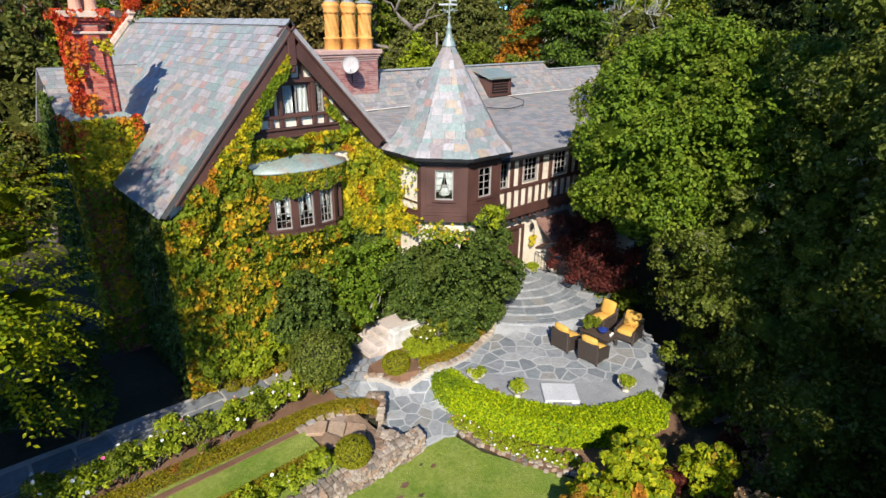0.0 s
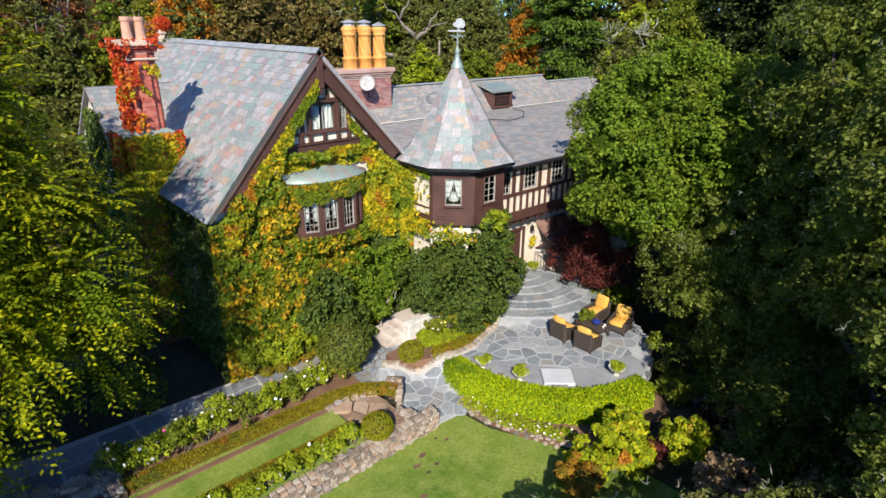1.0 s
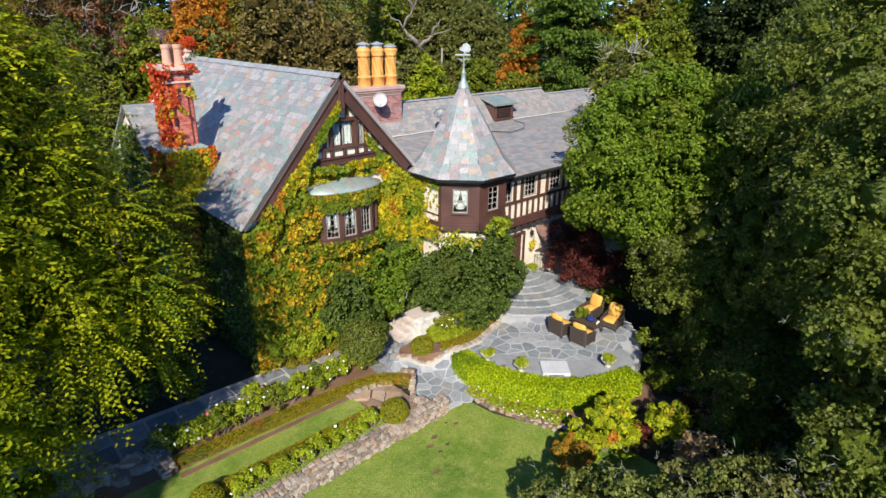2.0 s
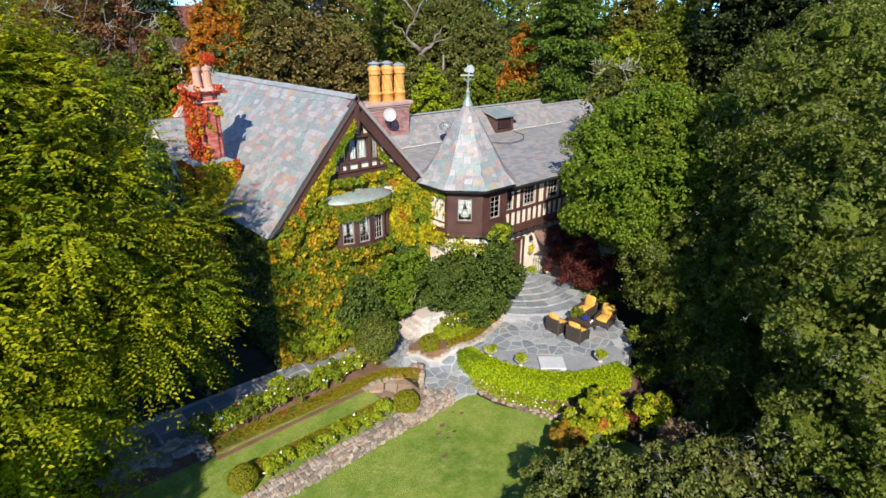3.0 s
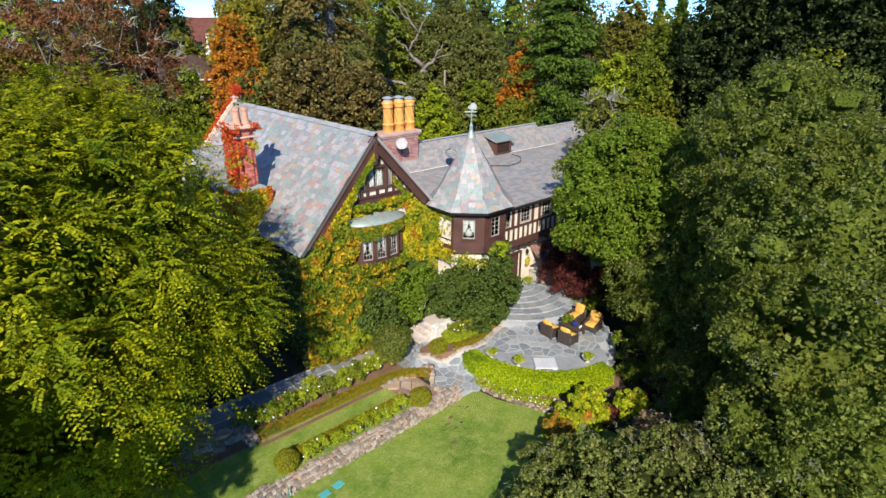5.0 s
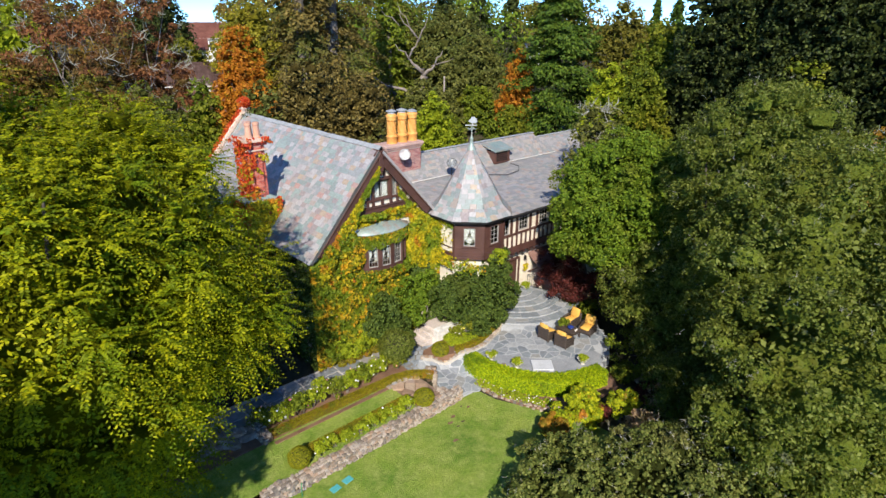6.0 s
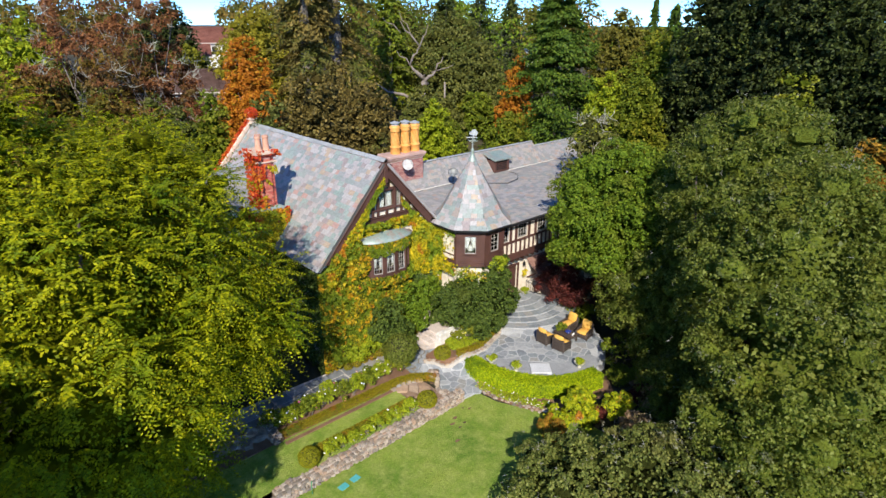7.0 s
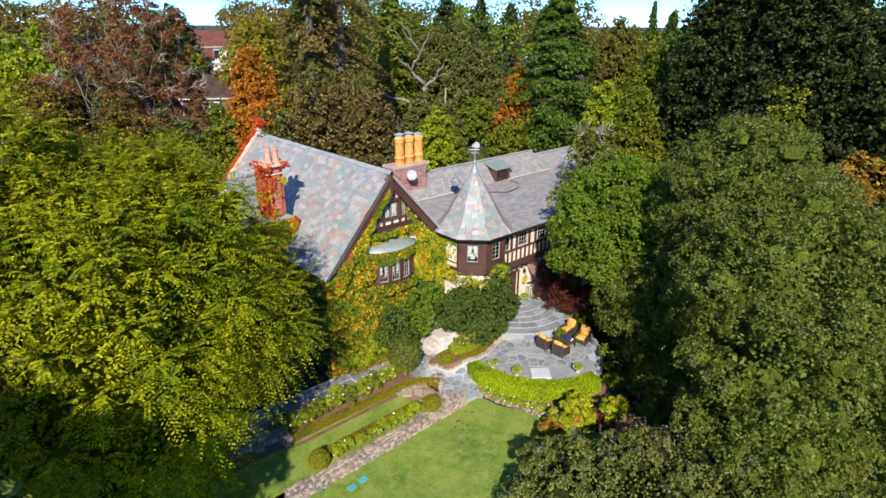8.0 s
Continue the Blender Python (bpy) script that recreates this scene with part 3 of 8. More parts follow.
M["limeyellow"] = leafy("lime_yellow_leaf", [(0.0, (0.15, 0.22, 0.012)), (0.5, (0.33, 0.39, 0.014)), (1.0, (0.54, 0.52, 0.018))], [(0.58, 0.66, (0.50, 0.22, 0.03)), (0.56, 0.68, (0.16, 0.25, 0.02))], trans=0.35, patch_scale=1.4)
M["bronzeorange"] = leafy("bronze_orange_leaf", [(0.0, (0.20, 0.11, 0.015)), (0.5, (0.32, 0.165, 0.02)), (1.0, (0.42, 0.24, 0.025))], [(0.52, 0.66, (0.16, 0.19, 0.02))], trans=0.2, patch_scale=1.2)
M["dryleaf"] = leafy("dry_leaf", [(0.0, (0.22, 0.14, 0.08)), (0.5, (0.36, 0.24, 0.13)), (1.0, (0.48, 0.36, 0.22))], [(0.55, 0.7, (0.10, 0.12, 0.03))], trans=0.2, patch_scale=1.2)
M["yellowflower"] = leafy("yellow_flower", [(0.0, (0.10, 0.14, 0.02)), (0.4, (0.55, 0.45, 0.02)), (1.0, (0.75, 0.60, 0.05))], trans=0.2)
M["turq"] = surface("turquoise_rubber", [(0.3, (0.06, 0.34, 0.36)), (0.7, (0.10, 0.42, 0.44))], big=3, fine=30, rough=0.7)
M["greenhose"] = surface("green_plastic", [(0.3, (0.03, 0.20, 0.10)), (0.7, (0.05, 0.27, 0.14))], big=3, fine=30, rough=0.5)
M["rockpave"] = surface("mossy_joint", [(0.3, (0.14, 0.12, 0.09)), (0.7, (0.30, 0.27, 0.22))], big=1.4, fine=16, rough=0.95)
M["stepbody"] = surface("bluestone_riser", [(0.3, (0.28, 0.29, 0.31)), (0.7, (0.40, 0.41, 0.43))], big=1.5, fine=16, rough=0.85)
M["palemortar"] = surface("pale_mortar", [(0.3, (0.40, 0.37, 0.335)), (0.7, (0.54, 0.51, 0.47))], big=1.5, fine=22, rough=0.95)
M["edgestone"] = palette("tan_edging_stone", [(0.0, (0.36, 0.25, 0.17)), (0.25, (0.44, 0.36, 0.29)), (0.5, (0.30, 0.24, 0.19)), (0.75, (0.48, 0.38, 0.28)), (0.9, (0.33, 0.31, 0.3))], patches=(2.2, (0.45, 0.4, 0.35), 0.5, 0.7, 0.5), rough=0.9, fine=14, bump_s=0.8)
M["slabrock"] = palette("brown_sandstone", [(0.0, (0.33, 0.215, 0.14)), (0.25, (0.40, 0.275, 0.19)), (0.5, (0.28, 0.185, 0.125)), (0.75, (0.43, 0.32, 0.235)), (0.9, (0.36, 0.27, 0.22))], patches=(1.6, (0.42, 0.34, 0.27), 0.5, 0.7, 0.5), rough=0.9, fine=9, bump_s=1.0)
M["rockbase"] = surface("brown_rock_face", [(0.3, (0.22, 0.145, 0.095)), (0.7, (0.36, 0.26, 0.185))], big=1.6, fine=14, rough=0.9, bump_s=0.8, bump_d=0.05)


# ---- ground ----
def smooth(a, b, v):
    t = min(1.0, max(0.0, (v - a) / (b - a)))
    return t * t * (3 - 2 * t)


def rise(x, y):
    """The hillside: level garden, rising behind the house."""
    d = 0.66 * x + 0.75 * y
    return 5.0 * smooth(38, 85, d) + 10.0 * smooth(80, 260, d) - 0.06


def ground_sheet():
    bm = bmesh.new()
    xs = [-900, -400, -200, -120, -80, -50, -30, -15, 0, 15, 30, 45, 60, 75, 90, 110, 140, 190, 260, 400, 900]
    grid = [[bm.verts.new((x, y, rise(x, y))) for x in xs] for y in xs]
    for j in range(len(xs) - 1):
        for i in range(len(xs) - 1):
            bm.faces.new((grid[j][i], grid[j][i + 1], grid[j + 1][i + 1], grid[j + 1][i]))
    return tagged(part("ground", bm, M["forest"], smooth=True), "brown leaf-strewn earth under the trees", "ground", kind="structure")


ground_sheet()


def flat_sheet(name, pts, z, mat, label, thick=0.25, category="lawn"):
    bm = bmesh.new()
    slab_polygon(bm, pts, z - thick, z)
    return tagged(part(name, bm, M[mat]), label, category, kind="structure")


TERR = 0.55     # height of the upper terrace over the lower lawn
PATIO = 0.72    # height of the paved patio
flat_sheet("lawn", [(-40, -40), (13, -40), (10.5, 5.2), (9.6, 6.9), (8.6, 9.0), (8.45, 10.1), (7.4, 10.2), (-40, 10.2)], 0.0, "grass", "mown green lawn with a few bare spots")
flat_sheet("lawn", [(-30, 10.4), (5.0, 10.4), (5.0, 12.75), (-0.9, 13.2), (-5.5, 13.7), (-30, 15)], TERR, "grass", "narrow upper lawn strip between clipped hedges", 0.6)


def lay(x, y):
    """Height of the paving: low at the garden junction, up to the house path and the patio."""
    h = 0.06 + (TERR - 0.06) * max(smooth(8.2, 6.3, x) * smooth(11.4, 13.4, y), smooth(12.5, 13.5, y)) if x < 8.6 else 0.06
    h = max(h, 0.06 + (PATIO - 0.06) * smooth(8.9, 10.0, x + 0.3 * (y - 11)))
    h += 0.12 * smooth(4.75, 4.1, math.hypot(x - 16.55, y - 15.1))
    return h


# ---- house ----
house = empty("house", "half-timbered house, multicoloured slate roofs, turret and vine-covered gable", "house", (0, 0, 0))
RX, RZ = 7.35, 11.13
LX, LZ = 3.16, 6.30
GX, GZ = 10.57, 7.60
FY, BY = 15.83, 30.6
SL = (RZ - LZ) / (RX - LX)
SR = (RZ - GZ) / (GX - RX)


def face_m(o, n):
    """A frame on a wall: x across, y up, z out of the wall along n."""
    n = Vector(n).normalized()
    u = Vector((0, 0, 1)).cross(n)
    m = Matrix((u, Vector((0, 0, 1)), n)).transposed().to_4x4()
    m.translation = o
    return m


def blocks_mesh(name, quads, normals, thick):
    """Thin blocks: a top face and four sides for each quad."""
    q = np.asarray(quads, float)
    n = len(q)
    nr = np.broadcast_to(np.asarray(normals, float), (n, 3))[:, None, :]
    v = np.concatenate([q, q - nr * thick], axis=1)
    f = np.array([[0, 1, 2, 3], [0, 4, 5, 1], [1, 5, 6, 2], [2, 6, 7, 3], [3, 7, 4, 0]])
    idx = (np.arange(n)[:, None, None] * 8 + f[None]).reshape(-1)
    me = bpy.data.meshes.new(name)
    me.vertices.add(n * 8)
    me.vertices.foreach_set("co", v.astype(np.float32).ravel())
    me.loops.add(len(idx))
    me.loops.foreach_set("vertex_index", idx.astype(np.int32))
    me.polygons.add(n * 5)
    me.polygons.foreach_set("loop_start", np.arange(0, len(idx), 4, dtype=np.int32))
    me.polygons.foreach_set("use_smooth", np.zeros(n * 5, dtype=bool))
    me.update(calc_edges=True)
    return me


def slate_quads(o, u, v, U, V, expo=0.26, w=(0.24, 0.52), clip=None, lift=0.016):
    """Courses of slates over a slope: o corner at the eave, u along it, v up the slope."""
    o, u, v = (np.array(a, float) for a in (o, u, v))
    n = np.cross(u, v)
    n = n / np.linalg.norm(n)
    out = []
    k = 0
    while k * expo < V - 0.02:
        v0 = k * expo
        v1 = min(v0 + expo * 1.2, V)
        a0, a1 = clip(v0) if clip else (0.0, U)
        b0, b1 = clip(v1) if clip else (0.0, U)
        x = a0 - RNG.uniform(0, w[1]) * 0.7
        while x < a1:
            ww = RNG.uniform(*w)
            x0, x1 = max(x, a0), min(x + ww - 0.007, a1)
            t0, t1 = max(x, b0), min(x + ww - 0.007, b1)
            x += ww
            if x1 - x0 < 0.05:
                continue
            t0 = min(t0, b1)
            t1 = max(t1, b0)
            t1 = max(t1, t0 + 0.003)
            j = RNG.normal(0, 0.007, 2)
            h = lift + RNG.uniform(-0.003, 0.006)
            out.append([o + u * x0 + v * (v0 + j[0]) + n * h, o + u * x1 + v * (v0 + j[1]) + n * (h + RNG.normal(0, 0.002)),
                        o + u * t1 + v * v1 + n * 0.004, o + u * t0 + v * v1 + n * 0.004])
        k += 1
    return np.array(out), n


def lay_slates(quads, n, parent, single=None, mat="slate", mat_joined="slate_joined", most=300):
    """Slates as objects of their own where `single` says so; the rest in one mesh."""
    c = quads.mean(axis=1)
    own = np.array([bool(single and single(p)) for p in c])
    ids = np.nonzero(own)[0][:most]
    for i in ids:
        mesh_object("slate", blocks_mesh("slate", quads[i:i + 1], n, 0.016), M[mat], parent)
    rest = np.setdiff1d(np.arange(len(quads)), ids)
    if len(rest):
        tagged(mesh_object("slate_field", blocks_mesh("slate_field", quads[rest], n, 0.016), M[mat_joined], parent), kind="stuff")


def roof_plane(quad, thick, mat, label=""):
    """A roof plane with thickness; corners run against the clock, seen from above."""
    bm = bmesh.new()
    top = [bm.verts.new(p) for p in quad]
    n = (Vector(quad[1]) - Vector(quad[0])).cross(Vector(quad[2]) - Vector(quad[0])).normalized()
    low = [bm.verts.new(Vector(p) - n * thick) for p in quad]
    bm.faces.new(top)
    bm.faces.new(low[::-1])
    k = len(quad)
    for i in range(k):
        j = (i + 1) % k
        bm.faces.new((low[i], low[j], top[j], top[i]))
    return part("roof", bm, M[mat], house, label)


def window(o, n, w, h, cols, rows, parent, frame_mat="timber", curtain=True, bar=0.018, frame_w=0.06, depth=0.05, label="", full=False):
    """A window: frame with glazing bars, a pane behind them, and a lace curtain inside. o: its lower middle on the wall's face."""
    m = face_m(o, n)
    bm = bmesh.new()
    f = frame_w
    for lo, hi in (((-w / 2, 0, -depth), (-w / 2 + f, h, 0.03)), ((w / 2 - f, 0, -depth), (w / 2, h, 0.03)),
                   ((-w / 2 + f, 0, -depth), (w / 2 - f, f, 0.03)), ((-w / 2 + f, h - f, -depth), (w / 2 - f, h, 0.03))):
        box_into(bm, lo, hi, m)
    win = part("window", bm, M[frame_mat], parent, label)
    bm = bmesh.new()
    for i in range(1, cols):
        x = -w / 2 + f + (w - 2 * f) * i / cols
        box_into(bm, (x - bar / 2, f, -0.032), (x + bar / 2, h - f, -0.004), m)
    for i in range(1, rows):
        y = f + (h - 2 * f) * i / rows
        box_into(bm, (-w / 2 + f, y - bar / 2, -0.030), (w / 2 - f, y + bar / 2, -0.006), m)
    if cols > 1 or rows > 1:
        part("lattice", bm, M["barwhite"], win)
    else:
        bm.free()
    bm = bmesh.new()
    box_into(bm, (-w / 2 + f, f, -0.024), (w / 2 - f, h - f, -0.018), m)
    pane = part("pane", bm, M["glass"], win)
    pane.visible_shadow = False
    if curtain:
        bm = bmesh.new()
        for side in (-1, 1):
            cols_n = 11
            lo_row, hi_row = [], []
            rowsv = []
            for r in range(7):
                y = h * ((0.06 if full else 0.30) + (0.92 if full else 0.68) * r / 6)
                reach = (w / 2 - f) * (0.8 if full else 1.0 - 0.55 * (1 - r / 6) ** 1.3)
                rowv = []
                for c in range(cols_n):
                    t = c / (cols_n - 1)
                    x = side * ((w / 2 - f) - reach * t)
                    rowv.append(bm.verts.new(m @ Vector((x, y, -0.075 - 0.018 * math.sin(t * 16 + r * 0.4)))))
                rowsv.append(rowv)
            for r0, r1 in zip(rowsv, rowsv[1:]):
                for c in range(cols_n - 1):
                    bm.faces.new((r0[c], r0[c + 1], r1[c + 1], r1[c]))
        part("curtain", bm, M["lace"], win, "white lace curtain")
    return win


M["barwhite"] = surface("grey_paint", [(0.3, (0.27, 0.25, 0.24)), (0.7, (0.36, 0.34, 0.33))], big=3, fine=30, rough=0.5, bump_s=0.0)
M["lace"] = surface("white_lace", [(0.3, (0.72, 0.72, 0.72)), (0.7, (0.85, 0.85, 0.85))], big=6, fine=60, rough=0.9)
M["whitepaint"] = surface("white_paint", [(0.3, (0.70, 0.68, 0.64)), (0.7, (0.82, 0.80, 0.77))], big=1.5, fine=25, rough=0.6, stain=(2.0, (0.55, 0.52, 0.47)))
M["darkmetal"] = surface("dark_metal", [(0.3, (0.02, 0.02, 0.022)), (0.7, (0.045, 0.045, 0.05))], big=3, fine=30, rough=0.45, metal=0.6)
M["doorwood"] = surface("dark_door_wood", [(0.3, (0.045, 0.022, 0.016)), (0.7, (0.085, 0.042, 0.030))], big=2, fine=30, rough=0.5)


# gable wing
roof_left = roof_plane([(RX, FY, RZ), (RX, BY, RZ), (LX, BY, LZ), (LX, FY, LZ)], 0.14, "underlay", "multicoloured slate gable roof")
q, n = slate_quads((LX - 0.04, BY, LZ - 0.05), (0, -1, 0), ((RX - LX) / math.hypot(RX - LX, RZ - LZ), 0, (RZ - LZ) / math.hypot(RX - LX, RZ - LZ)), BY - FY, math.hypot(RX - LX, RZ - LZ))
order = np.argsort(q.mean(axis=1)[:, 1])
lay_slates(q[order], n, roof_left, lambda p: p[1] < 20.6)
roof_right = roof_plane([(RX, BY, RZ), (RX, FY, RZ), (GX + 0.6, FY, GZ - 0.6 * SR), (GX + 0.6, BY, GZ - 0.6 * SR)], 0.14, "slate_wing", "slate roof slope")
for k in range(34):
    y0 = FY - 0.03 + (BY - FY) * k / 34
    y1 = FY - 0.03 + (BY - FY) * (k + 1) / 34 - 0.012
    dz = RNG.normal(0, 0.006)
    bm = bmesh.new()
    mid = [bm.verts.new((RX, y, RZ + 0.075 + dz)) for y in (y0, y1)]
    for s, sl in ((-1, SL), (1, SR)):
        o = [bm.verts.new((RX + s * 0.15, y, RZ + 0.075 + dz - 0.15 * sl)) for y in (y0, y1)]
        bm.faces.new((mid[0], mid[1], o[1], o[0]) if s > 0 else (mid[0], o[0], o[1], mid[1]))
    part("ridge_tile", bm, M["lead"], roof_left)
GF = face_m((0, 16.2, 0), (0, -1, 0))
wall_panel("wall", [(3.5, 0.2), (10.7, 0.2), (10.7, 7.1), (RX, 10.75), (3.5, 6.45)], [rect(7.05, 8.52, 8.02, 9.45), rect(8.14, 8.52, 8.44, 9.4), rect(6.2, 8.55, 6.6, 9.2), rect(6.5, 5.25, 8.4, 6.5)], GF, 0.3, M["stucco"], house)
box("wall", (3.5, 16.5, 0.2), (3.8, 30.2, 6.55), M["stucco"], house)
wall_panel("wall", [(-10.7, 0.2), (-3.5, 0.2), (-3.5, 6.5), (-RX, 11.0), (-10.7, 7.2)], [], face_m((0, 30.5, 0), (0, 1, 0)), 0.3, M["stucco"], house)
box("wall", (10.4, 16.5, 0.2), (10.7, 30.2, 6.9), M["stucco"], house)
# parapet with stone coping on the far gable
for s, x1 in ((-1, LX), (1, GX)):
    sl = SL if s < 0 else SR
    z1 = RZ - abs(RX - x1) * sl
    beam("coping", (RX, BY + 0.1, RZ + 0.28), (x1, BY + 0.1, z1 + 0.28), 0.42, 0.22, M["copingstone"], house, (0, 0, 1), 0.03)
beam("wall", (RX, BY + 0.1, RZ + 0.0), (LX, BY + 0.1, LZ + 0.0), 0.3, 0.6, M["stucco"], house)
box("finial", (RX - 0.28, BY - 0.2, RZ + 0.2), (RX + 0.28, BY + 0.36, RZ + 0.85), M["copingstone"], house, 0.06)


def slope_board(side, off, w, d, y, z0, name, x_end):
    """A board that follows the gable's slope, `off` below the slates."""
    sl = SL if side < 0 else SR
    c = 1 / math.hypot(1, sl)
    n = Vector((side * sl * c, 0, c))
    a = Vector((RX, y, RZ)) - n * off
    b = Vector((x_end, y, RZ - abs(RX - x_end) * sl)) - n * off
    a = a + (a - b).normalized() * 0.0
    return beam(name, a, b, w, d, M["timber"], house, n, 0.01)


slope_board(-1, 0.34, 0.09, 0.40, FY + 0.07, 0, "bargeboard", 3.50)
slope_board(1, 0.34, 0.09, 0.40, FY + 0.07, 0, "bargeboard", GX)
slope_board(-1, 0.17, 0.15, 0.07, FY + 0.04, 0, "moulding", 3.45)
slope_board(1, 0.17, 0.15, 0.07, FY + 0.04, 0, "moulding", GX + 0.03)
slope_board(-1, 0.20, 0.36, 0.04, FY + 0.24, 0, "soffit", 3.5)
slope_board(1, 0.20, 0.36, 0.04, FY + 0.24, 0, "soffit", GX)
box("king_post", (RX - 0.12, FY - 0.02, 9.95), (RX + 0.12, FY + 0.16, 10.85), M["timber"], house, 0.02)
box("drop_finial", (RX - 0.08, FY + 0.0, 9.75), (RX + 0.08, FY + 0.14, 9.95), M["timber"], house, 0.04)
for x0, x1, z0, z1 in ((4.95, 9.85, 7.92, 8.20), (5.3, 9.5, 8.46, 8.56), (6.05, 8.7, 9.46, 9.60), (6.8, 7.95, 10.0, 10.12)):
    box("beam", (x0, 16.08, z0), (x1, 16.2, z1), M["timber"], house, 0.012)
box("moulding", (4.9, 16.02, 8.14), (9.9, 16.2, 8.2), M["timber"], house, 0.012)
box("moulding", (4.9, 16.03, 7.90), (9.9, 16.2, 7.96), M["timber"], house, 0.012)
for x in (5.55, 6.08, 6.66, 7.0, 7.55, 8.08, 8.5, 8.98, 9.4):
    box("post", (x - 0.065, 16.10, 8.2), (x + 0.065, 16.2, 8.46), M["timber"], house, 0.01)
for x, z1 in ((6.13, 9.46), (6.72, 9.46), (6.98, 9.46), (8.08, 9.46), (8.52, 9.46), (8.86, 9.1), (5.75, 9.0)):
    box("post", (x - 0.065, 16.10, 8.56), (x + 0.065, 16.2, z1), M["timber"], house, 0.01)
for x in (6.98, 7.35, 7.72):
    box("post", (x - 0.05, 16.10, 9.6), (x + 0.05, 16.2, 10.0 if x != 7.35 else 10.5), M["timber"], house, 0.01)
window((7.535, 16.2, 8.54), (0, -1, 0), 0.95, 0.9, 2, 1, house, "timber", True, 0.05, 0.05, full=True)
window((8.29, 16.2, 8.54), (0, -1, 0), 0.28, 0.85, 2, 6, house, "barwhite", True, 0.012, 0.03)
window((6.4, 16.2, 8.57), (0, -1, 0), 0.38, 0.6, 2, 4, house, "barwhite", True, 0.012, 0.03)

# oriel bay under its own curved roof
BAY = [(6.0, 16.19), (6.22, 15.82), (6.88, 15.58), (7.58, 15.50), (8.28, 15.60), (8.62, 15.86), (8.7, 16.19)]
bay = box("bay_window", (6.05, 15.9, 4.93), (8.62, 16.19, 5.0), M["timber"], house, 0.01, label="brown timber oriel bay with leaded lights")
for z0, z1, g in ((5.0, 5.2, 0.0), (6.62, 7.0, 0.0), (5.17, 5.24, 0.05)):
    bm = bmesh.new()
    cx, cy = 7.35, 16.3
    slab_polygon(bm, [(cx + (x - cx) * (1 + g), min(16.19, cy + (y - cy) * (1 + g))) for x, y in BAY], z0, z1)
    part("sill" if z0 < 6 else "frieze", bm, M["timber"], bay)
for i in range(len(BAY) - 1):
    a, b = Vector((*BAY[i], 0)), Vector((*BAY[i + 1], 0))
    nn = (b - a).cross(Vector((0, 0, 1)))
    w = (b - a).length
    mid = (a + b) / 2
    if i in (1, 2, 3):
        window((mid.x, mid.y, 5.24), nn, w - 0.22, 1.2, 3, 5, bay, "barwhite", True, 0.011, 0.035)
    else:
        bm = bmesh.new()
        box_into(bm, (-w / 2, 0, -0.06), (w / 2, 1.38, 0), face_m((mid.x, mid.y, 5.24), nn), 0.0)
        part("panel", bm, M["timber"], bay)
    bm = bmesh.new()
    box_into(bm, (-0.12, 0, -0.08), (0.12, 1.40, 0.05), face_m((a.x, a.y, 5.22), nn), 0.012)
    part("post", bm, M["timber"], bay)
bm = bmesh.new()
rings = []
NB = 20
for r, (rx, ry, z) in enumerate(((1.62, 0.86, 6.98), (1.62, 0.86, 7.04), (1.15, 0.58, 7.20), (0.62, 0.32, 7.31), (0.05, 0.02, 7.40))):
    rings.append([bm.verts.new((7.45 + rx * math.cos(math.pi * (1 + k / NB)), 16.19 + ry * math.sin(math.pi * (1 + k / NB)), z)) for k in range(NB + 1)])
for r0, r1 in zip(rings, rings[1:]):
    for k in range(NB):
        bm.faces.new((r0[k], r0[k + 1], r1[k + 1], r1[k]))
bm.faces.new(rings[0][::-1])
part("bay_roof", bm, M["copper"], bay, "weathered green copper bay roof", True)

# main wing
RIDGE_Y, RIDGE_Z = 20.62, 9.22
BRK_Y, BRK_Z = 19.45, 7.86
EV_Y, EV_Z = 13.75, 6.70
XM0, XM1 = 10.7, 24.5
roof_low = roof_plane([(13.0, EV_Y, EV_Z), (29.6, EV_Y, EV_Z), (29.6, BRK_Y, BRK_Z), (XM0, BRK_Y, BRK_Z), (XM0, 16.6, EV_Z + 2.85 * 0.2035), (13.0, 16.6, EV_Z + 2.85 * 0.2035)], 0.12, "underlay", "low grey slate roof slope")
q, n = slate_quads((XM0, EV_Y - 0.04, EV_Z - 0.01), (1, 0, 0), Vector((0, BRK_Y - EV_Y, BRK_Z - EV_Z)).normalized(), 29.6 - XM0, math.hypot(BRK_Y - EV_Y, BRK_Z - EV_Z) + 0.03, 0.22, (0.24, 0.42), clip=lambda v: (2.3 if v < 2.95 else 0.05, 29.6 - XM0))
lay_slates(q, n, roof_low, None, mat_joined="slate_wing")
roof_up = roof_plane([(XM0, BRK_Y, BRK_Z), (24.8, BRK_Y, BRK_Z), (24.36, RIDGE_Y, RIDGE_Z), (XM0, RIDGE_Y, RIDGE_Z)], 0.12, "underlay", "steep upper slate roof slope")
q, n = slate_quads((XM0, BRK_Y - 0.03, BRK_Z - 0.02), (1, 0, 0), Vector((0, RIDGE_Y - BRK_Y, RIDGE_Z - BRK_Z)).normalized(), 24.8 - XM0, math.hypot(RIDGE_Y - BRK_Y, RIDGE_Z - BRK_Z), 0.2, (0.2, 0.36), clip=lambda v: (0, 24.8 - XM0 - 0.44 * v / 1.79))
lay_slates(q, n, roof_up, None, mat_joined="slate_wing")
roof_end = roof_plane([(24.2, BRK_Y, BRK_Z), (29.6, BRK_Y, BRK_Z), (29.6, 20.7, 8.83), (24.2, 20.7, 8.83)], 0.12, "underlay", "slate roof at the wing's end")
